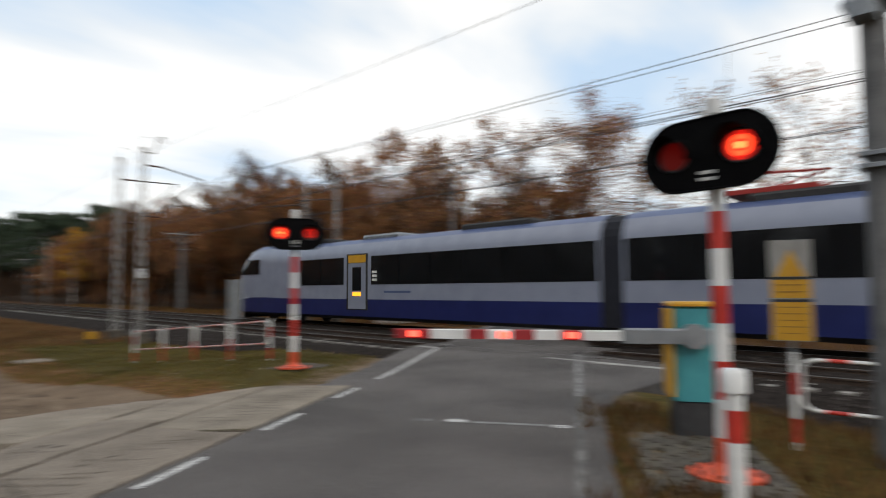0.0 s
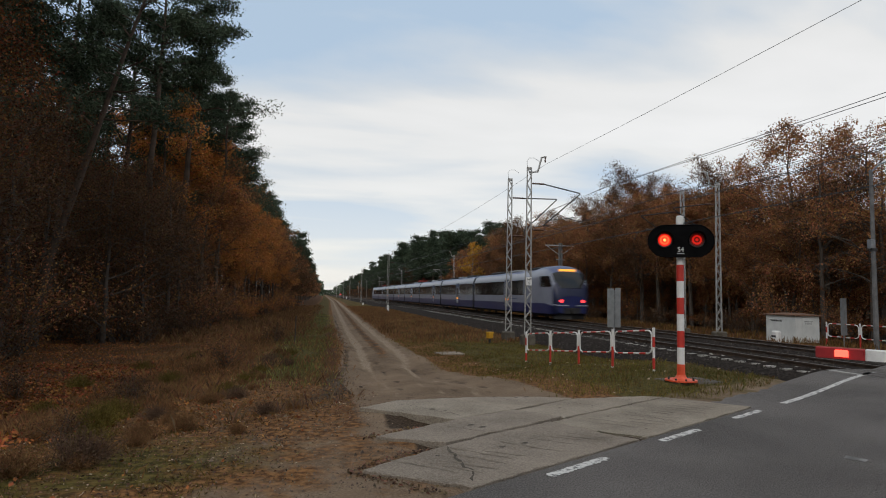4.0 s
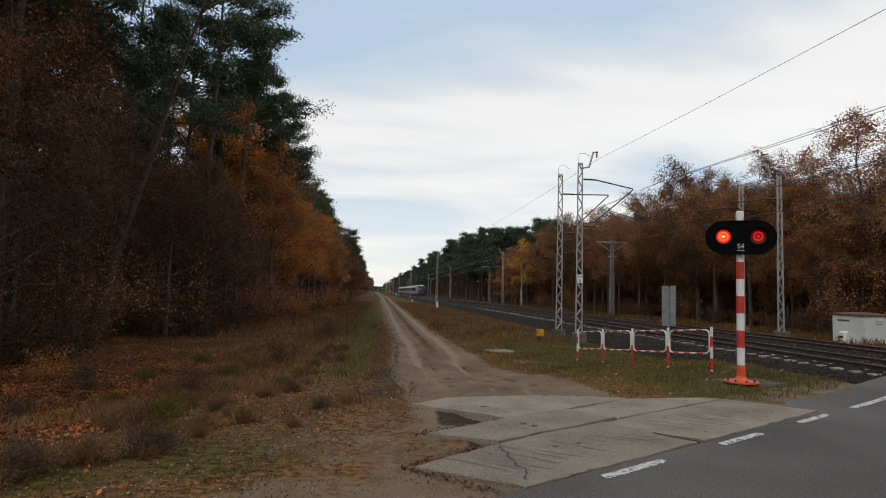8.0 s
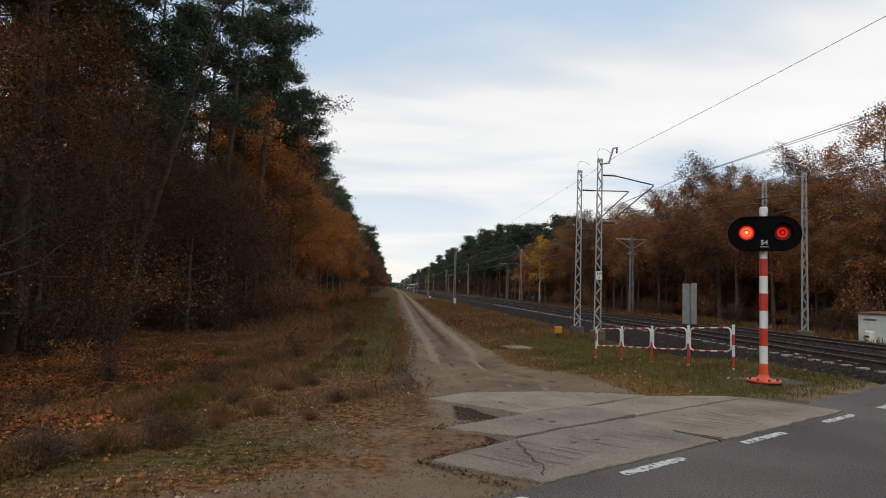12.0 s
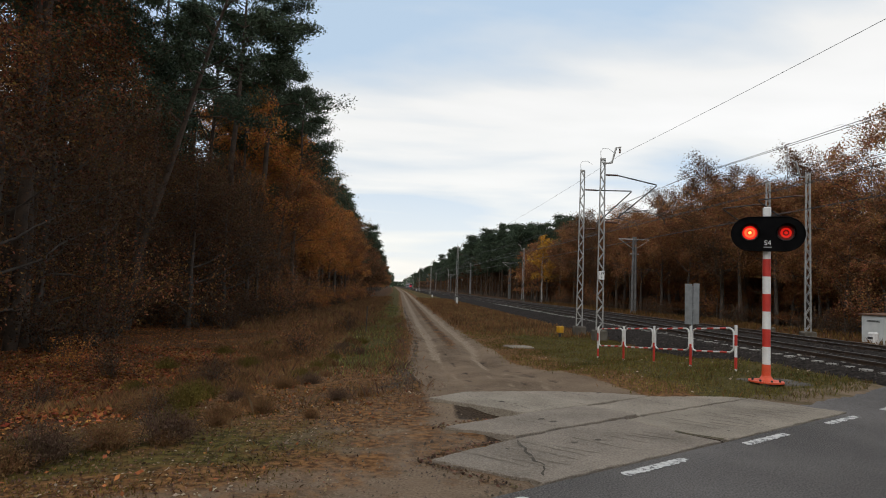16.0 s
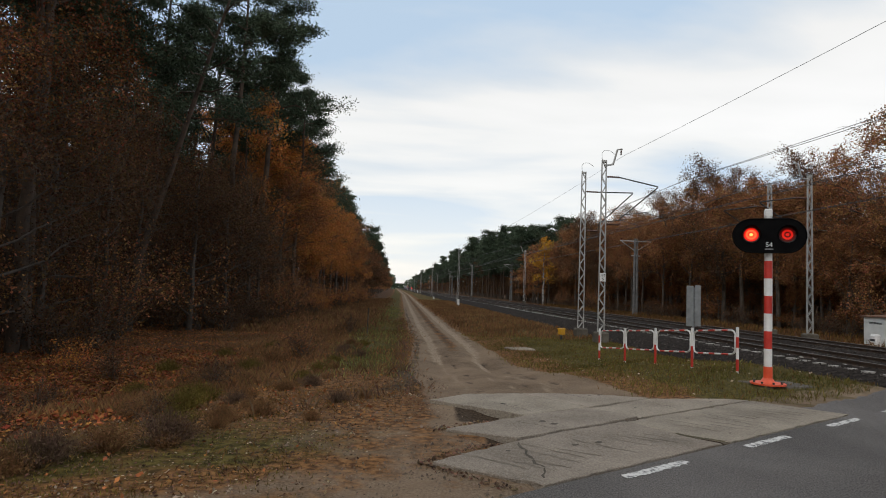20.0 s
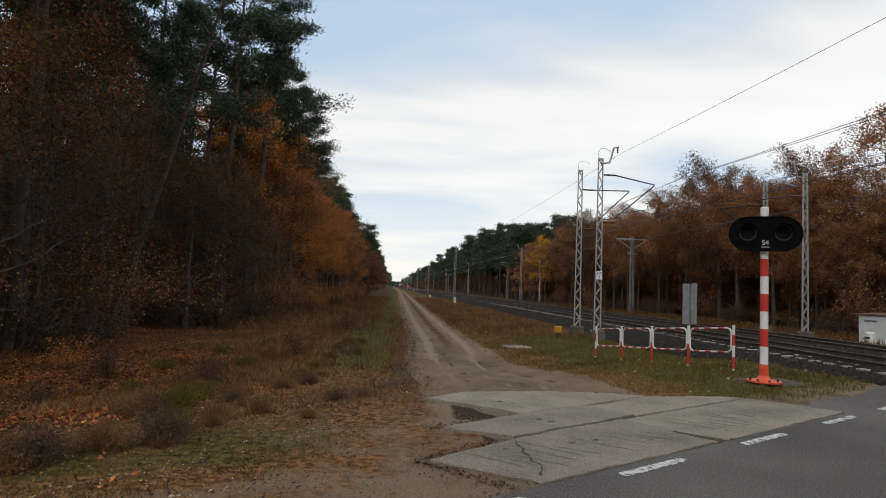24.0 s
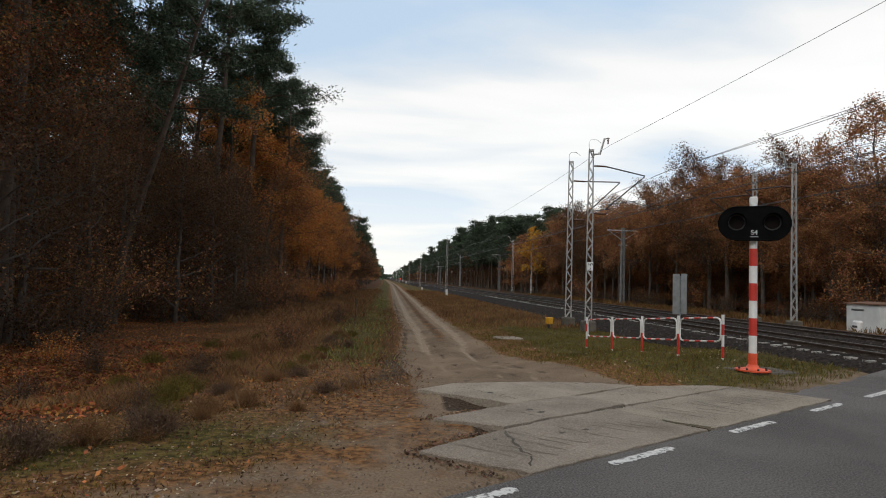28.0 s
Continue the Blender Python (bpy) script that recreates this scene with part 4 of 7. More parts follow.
def build_signal(x, y, z, turn, head_z, label, code):
    """A road signal: banded post on a round foot, an oval black board with two hooded red lamps."""
    sg = thing("crossing_signal", label, "road signal", "level crossing signals", pose(x, y, z, 0, 0, turn))
    foot = part("foot_plate", Shape().tube([(0, 0, 0), (0, 0, 0.03)], 0.31, 28), "orange", sg, "round orange-red foot plate")
    part("foot_cone", Shape().tube([(0, 0, 0.03), (0, 0, 0.06), (0, 0, 0.12)], [0.2, 0.12, 0.085], 20), "orange", sg, "orange-red post collar")
    for i in range(8):
        a = i * math.pi / 4 + 0.3
        part("bolt", Shape().tube([(0.25 * math.cos(a), 0.25 * math.sin(a), 0.03), (0.25 * math.cos(a), 0.25 * math.sin(a), 0.065)], 0.02, 6), "dark", foot)
    top = head_z - 0.29
    cuts = [0.1] + [0.335 * i for i in range(1, 8)]
    for i in range(7):
        part("post_band", Shape().tube([(0, 0, cuts[i]), (0, 0, cuts[i + 1])], 0.073 if i else 0.08, 18), ("orange", "white", "red", "white", "red", "white", "red")[i], sg)
    part("post_top", Shape().tube([(0, 0.0, cuts[7]), (0, 0.0, head_z + 0.42)], 0.068, 14), "white", sg, "white post top")
    part("cap_box", Shape().box((0, 0, head_z + 0.46), (0.14, 0.14, 0.15), cut=0.02).box((0, 0, head_z + 0.30), (0.13, 0.14, 0.09), cut=0.01), "white", sg, "grey lamp box on the post")
    board = Shape()
    out = stadium(1.25, 0.65)
    board.slab([(a, b + head_z) for a, b in out], -0.17, -0.12)
    bd = part("board", board, "black", sg, "matt black oval board")
    rim = Shape().tube([(a, -0.172, b + head_z) for a, b in out + out[:1]], 0.012, 6, False)
    part("rim", rim, "black", bd)
    for sx in (-0.305, 0.305):
        ring = Shape()
        k = 24
        circ = [(sx + 0.145 * math.cos(a), head_z + 0.02 + 0.145 * math.sin(a)) for a in np.linspace(0, 2 * math.pi, k, endpoint=False)]
        ring.tube([(a, -0.178, b) for a, b in circ + circ[:1]], 0.012, 6, False)
        part("lens_ring", ring, "dark", bd)
        # hood over the lamp: an open half pipe that slopes forwards
        hood = Shape()
        v, f, n = [], [], 20
        for q in range(n + 1):
            a = math.radians(-20 + 220 * q / n)
            reach = 0.10 + 0.16 * max(0.0, math.sin(a))
            for yy in (-0.17, -0.17 - reach):
                for r in (0.156, 0.164):
                    v.append((sx + r * math.cos(a), yy, head_z + 0.02 + r * math.sin(a)))
        for q in range(n):
            o = 4 * q
            f += [(o, o + 4, o + 6, o + 2), (o + 1, o + 3, o + 7, o + 5), (o + 2, o + 6, o + 7, o + 3)]
        part("hood", hood.add(v, f, True), "black", bd)
        part("lamp_housing", Shape().tube([(sx, -0.125, head_z + 0.02), (sx, 0.08, head_z + 0.02), (sx, 0.11, head_z + 0.02)], [0.18, 0.18, 0.13], 18), "black", bd, "black lamp housing")
        # an added drum turns behind the round opening; lit, fading, dark faces imitate flashing
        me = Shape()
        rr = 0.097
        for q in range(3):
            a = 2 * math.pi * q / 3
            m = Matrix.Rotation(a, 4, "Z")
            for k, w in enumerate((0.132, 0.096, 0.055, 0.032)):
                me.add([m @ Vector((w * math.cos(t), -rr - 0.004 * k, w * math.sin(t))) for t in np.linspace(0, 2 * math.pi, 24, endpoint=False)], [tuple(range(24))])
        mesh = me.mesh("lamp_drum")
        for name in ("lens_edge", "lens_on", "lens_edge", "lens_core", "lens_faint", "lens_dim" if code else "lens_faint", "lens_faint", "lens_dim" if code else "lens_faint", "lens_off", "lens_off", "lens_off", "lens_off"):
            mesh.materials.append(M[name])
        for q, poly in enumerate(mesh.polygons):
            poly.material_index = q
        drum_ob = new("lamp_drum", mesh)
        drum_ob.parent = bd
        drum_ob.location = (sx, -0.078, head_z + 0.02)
        tagged(drum_ob, "red signal lamp on an added turning drum")
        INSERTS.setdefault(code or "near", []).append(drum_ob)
    if code:
        build_text(code, 0.13, "white", bd, pose(0, -0.176, head_z - 0.175, 90, 0, 0))
        part("name_plate", Shape().box((0, -0.173, head_z - 0.255), (0.14, 0.004, 0.02)), "galv", bd)
    else:
        for q in (0.0, 0.06):
            part("text_bar", Shape().box((0, -0.173, head_z - 0.17 - q), (0.14, 0.004, 0.03)), "white", bd)
    return sg


# the slab under the far signal
part_pad = tagged(part("concrete_pad", Shape().box((7.42, 11.1, -0.07), (1.15, 0.78, 0.2), rz=0.15, cut=0.03), "paver"), "flat concrete pad under the signal post", "concrete pad")
face = math.degrees(math.atan2(-(7.13 - 0.0), 10.9 - 0.0))
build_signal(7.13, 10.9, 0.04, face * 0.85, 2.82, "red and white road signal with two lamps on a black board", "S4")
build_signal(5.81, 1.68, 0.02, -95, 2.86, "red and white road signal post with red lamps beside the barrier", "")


def build_bollard():
    b = thing("banded_post", "short red and white post with a white cap", "post", at=pose(4.64, 1.19, -0.05))
    for i in range(5):
        part("band", Shape().tube([(0, 0, 0.22 * i), (0, 0, 0.22 * i + 0.22)], 0.066, 14), ("white", "white", "white", "red", "white")[i], b)
    part("cap", Shape().tube([(0, 0, 1.0), (0, 0, 1.14), (0, 0, 1.16)], [0.09, 0.09, 0.07], 16), "white", b)


build_bollard()


def build_paving():
    pv = thing("block_paving", "patch of grey concrete paving blocks round the signal foot", "paving")
    me = Shape().box((0, 0, 0), (0.185, 0.09, 0.1), cut=0.008).mesh("paving_block")
    a = math.atan2(RDY, RDX)
    k = 0
    for i in range(12):
        for j in range(12):
            s0, d0 = -0.55 + 0.2 * i + (0.1 if j % 2 else 0), -4.28 - 0.1 * j
            if (i * 7 + j * 5) % 11 == 0 or i < 2:
                continue
            x, y = on_road(s0, d0)
            part("paving_block", me, "paver", pv, at=Matrix.Translation((x, y, -0.015 + 0.006 * math.sin(i * 3.1 + j * 1.7))) @ Matrix.Rotation(a + 0.03 * math.sin(k), 4, "Z"))
            k += 1


build_paving()


def build_barrier():
    px, py = on_road(1.95, -4.95)
    ang = math.degrees(math.atan2(RDX, -RDY)) - 90
    ba = thing("level_crossing_barrier", "closed half barrier with a red and white lit boom", "barrier", at=pose(px, py, 0, 0, 0, ang))
    # local +y points across the road, local -x towards the rails' far side
    part("plinth", Shape().box((0, 0, 0.17), (0.42, 0.42, 0.5), cut=0.03), "dark", ba, "dark plinth")
    cab = part("cabinet", Shape().box((0, 0, 0.94), (0.46, 0.42, 1.06), cut=0.03), "teal", ba, "teal drive cabinet")
    part("lid", Shape().box((0, 0, 1.495), (0.52, 0.48, 0.05), cut=0.02), "yellow", cab, "yellow lid")
    part("side_panel", Shape().box((0.0, 0.235, 0.95), (0.5, 0.05, 0.98), cut=0.005), "yellow", cab, "yellow side panel")
    part("hinge", Shape().tube([(-0.235, 0.15, 0.6), (-0.235, 0.15, 1.3)], 0.012, 6), "teal", cab)
    boom = part("boom_arm", Shape().box((-0.30, 0.30, 1.14), (0.09, 0.95, 0.17), cut=0.02).tube([(-0.37, 0, 1.14), (-0.22, 0, 1.14)], 0.14, 16), "galv", ba, "grey steel boom mount")
    y = 0.72
    for i, (length, colour) in enumerate(((0.5, "white"), (0.24, "boom_red"), (0.3, "white"), (0.26, "boom_red"), (0.3, "white"), (0.24, "boom_red"), (0.46, "white"), (0.44, "boom_red"))):
        part("boom_band", Shape().box((-0.30, y + length / 2, 1.14), (0.06, length, 0.115), cut=0.012), colour, boom)
        y += length
    for yy in (1.33, 2.12, 3.22):
        part("boom_lamp", Shape().box((-0.335, yy, 1.14), (0.04, 0.12, 0.07), cut=0.012), "boomlamp", boom, "lit red boom lamp")
    return ba


build_barrier()


def build_warning_board():
    wb = thing("warning_board", "yellow warning board with unreadable lines on a grey post", "sign", at=pose(9.0, 1.93, 0, 0, 0, -70))
    wb.scale = (0.8, 1.0, 1.0)
    part("post", Shape().tube([(0, 0.06, -0.6), (0, 0.06, 2.3)], 0.035, 10), "galv", wb)
    back = part("backing", Shape().box((0, 0, 1.64), (0.6, 0.02, 1.32), cut=0.004), "concrete", wb, "grey-white backing board")
    part("lower_panel", Shape().box((0, -0.014, 1.24), (0.56, 0.006, 0.5)), "yellow", back)
    part("middle_panel", Shape().box((0, -0.014, 1.66), (0.56, 0.006, 0.24)), "yellow", back)
    part("triangle", Shape().slab([(-0.22, 1.82), (0.22, 1.82), (0, 2.18)], -0.017, -0.011), "yellow", back)
    for z in (1.505, 1.80):
        part("divider", Shape().box((0, -0.019, z), (0.58, 0.004, 0.035)), "dark", back)
    for i, w in enumerate((0.4, 0.46, 0.34, 0.44, 0.3)):
        part("text_bar", Shape().box((0, -0.019, 1.42 - 0.085 * i), (w, 0.003, 0.014)), "faint_text", back)
    for i in range(2):
        part("text_bar", Shape().box((0, -0.019, 1.71 - 0.09 * i), (0.42, 0.003, 0.014)), "faint_text", back)


build_warning_board()


M["old_pole"] = mat("dark_weathered_concrete", (0.09, 0.09, 0.092), (0.19, 0.19, 0.19), 0.9, scale=3, fine=50, bump=0.4)


def build_pole_near():
    po = thing("concrete_pole", "grey concrete pole with brackets and a lamp fitting", "pole", at=pose(7.95, 0.75, -0.2))
    part("shaft", Shape().tube([(0, 0, -0.3), (0, 0, 5.6)], [0.17, 0.13], 14), "old_pole", po)
    part("bracket", Shape().box((0, 0, 3.15), (0.44, 0.36, 0.05), cut=0.01).box((0, 0, 3.28), (0.44, 0.36, 0.05), cut=0.01), "galv", po, "clamp band")
    part("fitting", Shape().tube([(0, 0, 4.9), (0, 0, 4.98), (0, 0, 5.12)], [0.26, 0.3, 0.12], 18), "galv", po, "round lamp fitting")
    part("fitting_box", Shape().box((-0.24, 0.05, 4.8), (0.3, 0.26, 0.2), cut=0.03), "galv", po, "grey box")


build_pole_near()


# ---- catenary ----
def lattice(h, w0, w1, parent, thick=0.062):
    """A flat lattice mast: two channel legs and zigzag lacing on both faces."""
    for s in (-1, 1):
        sh = Shape()
        v = []
        for z, w in ((-0.2, w0), (h, w1)):
            x = s * w / 2
            for dx, dy in ((-0.017, -0.045), (0.017, -0.045), (0.017, 0.045), (-0.017, 0.045)):
                v.append((x + dx, dy, z))
        sh.add(v, [(0, 1, 5, 4), (1, 2, 6, 5), (2, 3, 7, 6), (3, 0, 4, 7), (4, 5, 6, 7)])
        part("leg", sh, "mast", parent)
    n = int(h / 0.40)
    for yy in (-0.05, 0.05):
        sh = Shape()
        v = []
        for i in range(n + 1):
            half = (w0 + (w1 - w0) * i / n) / 2 * (-1 if i % 2 else 1)
            v += [(half, yy + dy, h * i / n + dz) for dy, dz in ((-0.006, -thick / 2), (-0.006, thick / 2), (0.006, thick / 2), (0.006, -thick / 2))]
        sh.add(v, [(4 * i + k, 4 * i + (k + 1) % 4, 4 * i + 4 + (k + 1) % 4, 4 * i + 4 + k) for i in range(n) for k in range(4)])
        part("lacing", sh, "mast", parent)
    for z in (0.05, h - 0.06):
        part("batten_plate", Shape().box((0, 0, z), (w0 * (1 - z / h) + w1 * z / h, 0.12, 0.1)), "mast", parent)


def insulator(sh, a, b, r=0.055, n=6):
    a, b = Vector(a), Vector(b)
    pts, rs = [], []
    for i in range(2 * n + 1):
        pts.append(a.lerp(b, i / (2 * n))); rs.append(r if i % 2 else r * 0.5)
    sh.tube(pts, rs, 8)


def build_mast(x, y, z, h, arm_to, horn=True, drop=-0.3, label="grey lattice catenary mast on a concrete footing", arm=7.1, low=5.3, plate=False, loop=True):
    ma = thing("catenary_mast", label, "catenary mast", "catenary masts", pose(x, y, z, 0, 0, 0))
    part("footing", Shape().box((0, 0, 0.12), (0.62, 0.55, 0.62), cut=0.06), "paver", ma, "pale concrete footing")
    lattice(h, 0.31, 0.2, ma)
    s = 1 if arm_to > x else -1
    L = 2.6
    a = part("arm", Shape().tube([(s * 0.72, 0, arm), (s * L, 0, arm + drop)], 0.03, 8), "dark", ma, "horizontal cantilever arm")
    part("brace", Shape().tube([(s * 0.75, 0, low + 0.1 + (arm + drop - low) * 0.12), (s * L, 0, arm + drop - 0.04)], 0.03, 8), "dark", ma, "sloping cantilever tube")
    part("steady_arm", Shape().tube([(s * 1.9, 0, low + 0.75), (s * (L + 0.3), 0, low + 0.5), (s * (L + 0.45), 0, low + 0.12)], 0.016, 6), "cable", ma)
    part("registration_tube", Shape().tube([(s * 0.8, 0, low + 0.1), (s * 0.85, 0, low + 0.55), (s * (L - 0.3), 0, low + 0.78)], 0.02, 6), "cable", ma)
    for zz in (arm, low + 0.1):
        sh = Shape(); insulator(sh, (s * 0.15, 0, zz), (s * 0.75, 0, zz))
        part("insulator", sh, "insul", ma, "brown ribbed insulator")
    if horn:
        hs = part("horn", Shape().tube([(s * 0.0, 0, h - 0.25), (s * 0.42, 0, h - 0.2), (s * 0.62, 0, h + 0.52), (s * 0.85, 0, h + 0.56)], 0.045, 8), "mast", ma, "bent steel horn carrying the feeder wire")
        sh = Shape(); insulator(sh, (s * 0.8, 0, h + 0.5), (s * 0.8, 0, h + 0.28), 0.05, 3)
        part("insulator", sh, "insul", hs)
    if loop:
        part("earth_wire", Shape().tube([(-0.1, 0, h), (-0.12, 0, h + 0.3), (-0.02, 0, h + 0.45), (0.25, 0, h + 0.46), (0.5, 0, h + 0.3)], 0.009, 5), "cable", ma)
    if plate:
        pl = part("number_plate", Shape().box((0, -0.12, 2.93), (0.28, 0.012, 0.38), cut=0.003), "white", ma, "white hectometre plate")
        build_text("169", 0.17, "black", pl, pose(0, -0.128, 3.02, 90, 0, 0))
        build_text("5", 0.17, "black", pl, pose(0, -0.128, 2.84, 90, 0, 0))
    return ma


build_mast(9.5, 29.9, -0.52, 8.45, NEAR_X - 1.0, horn=False, arm=7.42, drop=0.05, label="grey lattice catenary mast without a horn")
build_mast(9.5, 26.9, -0.5, 8.4, NEAR_X, plate=True, arm=7.62, drop=-0.35, label="grey lattice catenary mast with a hectometre plate")
build_mast(20.4, 28.0, -0.3, 8.3, FAR_X)
build_mast(20.4, 31.2, -0.3, 8.4, FAR_X, horn=False)
for i, y in enumerate((89.5, 151, 213, 275, 337, 399)):
    build_mast(9.6, y, -0.55, 8.4, NEAR_X)
for i, y in enumerate((93.0, 157, 219, 281, 343)):
    build_mast(20.4, y, -0.2, 8.4, FAR_X)
build_mast(9.6, -34.0, -0.5, 8.4, NEAR_X)
build_mast(20.4, -34.0, -0.3, 8.4, FAR_X)


def build_wires():
    ends_l = [-34, 26.9, 89.5, 151, 213, 275, 337, 399, 800]
    ends_r = [-34, 28, 93, 157, 219, 281, 343, 405, 800]

    def run(name, x, ends, z_at, sag, r, label, off=0.0):
        sh = Shape()
        for a, b in zip(ends[:-1], ends[1:]):
            n = 14 if b < 100 else 6
            pts = [(x, a + (b - a) * i / n, z_at - sag * 4 * (i / n) * (1 - i / n)) for i in range(n + 1)]
            sh.tube(pts, r if b < 300 else r * 1.6, 5, False)
        w = part(name, sh, "cable")
        return tagged(w, label, "overhead wire", "overhead wires")

    for x, ends in ((NEAR_X, ends_l), (FAR_X, ends_r)):
        run("contact_wire", x - 0.1, ends, 5.5, 0.0, 0.011, "dark contact wire over the track")
        run("contact_wire", x + 0.06, ends, 5.5, 0.0, 0.011, "dark contact wire over the track")
        run("carrier_wire", x - 0.1, ends, 7.12, 0.5, 0.010, "sagging dark carrier wire")
        run("carrier_wire", x + 0.12, ends, 7.2, 0.35, 0.010, "sagging dark carrier wire")
    run("feeder_wire", 10.42, ends_l, 8.15, 0.45, 0.007, "feeder wire between the mast horns")
    run("feeder_wire", 19.58, ends_r, 8.15, 0.6, 0.008, "feeder wire between the mast horns")
    dr = Shape()
    for x, ends in ((NEAR_X, ends_l), (FAR_X, ends_r)):
        for a, b in zip(ends[:-1], ends[1:]):
            if b > 160:
                continue
            for i in range(1, 8):
                y = a + (b - a) * i / 8
                t = i / 8
                dr.tube([(x - 0.1, y, 5.5), (x - 0.1, y, 7.12 - 0.5 * 4 * t * (1 - t))], 0.006, 4, False)
    w = part("dropper_wires", dr, "cable")
    tagged(w, "thin droppers between carrier and contact wires", "overhead wire", "", "stuff")


build_wires()


def build_power_pole(x, y, z, h, label):
    po = thing("power_pole", label, "power pole", "power poles", pose(x, y, z))
    part("shaft", Shape().tube([(-0.12, 0, -0.3), (-0.1, 0, h)], [0.15, 0.1], 10), "old_pole", po)
    part("shaft", Shape().tube([(0.18, 0, -0.3), (0.12, 0, h)], [0.15, 0.1], 10), "old_pole", po)
    part("crossarm", Shape().box((0, 0, h - 0.25), (3.2, 0.1, 0.1), cut=0.01), "mast", po)
    for s in (-1, 1):
        part("strut", Shape().tube([(s * 0.12, 0, h - 1.2), (s * 1.5, 0, h - 0.28)], 0.035, 6), "mast", po)
        for q in (0.5, 1.5):
            sh = Shape(); insulator(sh, (s * q, 0, h - 0.2), (s * q, 0, h + 0.02), 0.05, 3)
            part("insulator", sh, "insul", po)
    part("crossarm", Shape().box((0, 0, h - 1.7), (0.9, 0.08, 0.08), cut=0.01), "mast", po)


build_power_pole(23.6, 57.3, -0.3, 7.6, "twin concrete power pole with a crossarm at the wood")
for y in (120, 181, 243):
    build_power_pole(23.6, y, -0.3, 7.6, "distant twin concrete power pole")


def build_street_lamp():
    la = thing("street_lamp", "grey street lamp beyond the tracks", "street lamp", at=pose(21.5, 19.9, -0.2))
    part("pole", Shape().tube([(0, 0, -0.3), (0, 0, 7.3)], [0.10, 0.065], 12), "old_pole", la)
    part("arm", Shape().tube([(0, 0, 7.2), (0.15, -0.25, 7.5), (0.4, -0.7, 7.62)], 0.035, 8), "galv", la)
    part("lamp_head", Shape().tube([(0.3, -0.55, 7.62), (0.45, -0.85, 7.66), (0.6, -1.2, 7.62)], [0.07, 0.16, 0.08], 12), "white", la, "pale flat lamp head")
    part("band_box", Shape().box((-0.1, 0, 4.3), (0.2, 0.22, 0.35), cut=0.02), "galv", la)
    part("clamp", Shape().tube([(0, 0, 4.0), (0, 0, 4.12)], 0.13, 12), "dark", la)


build_street_lamp()
bp = thing("sign_back", "grey back of a road sign on a post", "sign", at=pose(21.5, 21.4, -0.2, 0, 0, 20))
part("panel", Shape().box((0, 0, 1.35), (0.5, 0.02, 1.55), cut=0.004), "galv", bp)
part("post", Shape().tube([(0.05, 0.04, -0.3), (0.05, 0.04, 2.1)], 0.03, 8), "galv", bp)


def build_relay_house():
    rh = thing("relay_cabinet", "white relay cabinet with a rusty sheet roof beyond the rails", "relay cabinet", at=pose(22.3, 24.95, -0.25))
    rh.scale = (0.75, 1.0, 1.0)
    body = part("body", Shape().box((0.9, 0.98, 0.66), (1.8, 1.96, 1.3), cut=0.02), "box_white", rh)
    part("roof", Shape().add([(-0.1, -0.1, 1.32), (1.9, -0.1, 1.32), (1.9, 2.06, 1.32), (-0.1, 2.06, 1.32), (-0.1, -0.1, 1.37), (1.9, -0.1, 1.37), (1.9, 2.06, 1.37), (-0.1, 2.06, 1.37), (0.6, 0.7, 1.46), (1.2, 0.7, 1.46), (1.2, 1.3, 1.46), (0.6, 1.3, 1.46)],
         [(3, 2, 1, 0), (0, 1, 5, 4), (1, 2, 6, 5), (2, 3, 7, 6), (3, 0, 4, 7), (4, 5, 9, 8), (5, 6, 10, 9), (6, 7, 11, 10), (7, 4, 8, 11), (8, 9, 10, 11)]), "rust_roof", rh, "rust-brown sheet roof")
    part("base", Shape().box((0.9, 0.98, -0.05), (1.9, 2.06, 0.14)), "concrete", rh)
    for i in range(3):
        part("vent_slat", Shape().box((-0.006, 1.25, 1.08 - 0.03 * i), (0.012, 0.75, 0.018)), "dark", body)
    part("door", Shape().box((0.95, -0.012, 0.62), (0.85, 0.02, 1.1), cut=0.004), "box_white", body)
    for i, w in enumerate((0.6, 0.5)):
        part("text_bar", Shape().box((0.95, -0.024, 1.05 - 0.1 * i), (w, 0.004, 0.03)), "dark", body)
    mb = thing("marker_stone", "small white kilometre stone in front of the cabinet", "marker stone", at=pose(21.7, 25.5, -0.28))
    part("stone", Shape().box((0, 0, 0.3), (0.3, 0.42, 0.62), cut=0.08), "white", mb)
    part("text_bar", Shape().box((-0.152, 0, 0.34), (0.004, 0.3, 0.1)), "dark", mb)


build_relay_house()


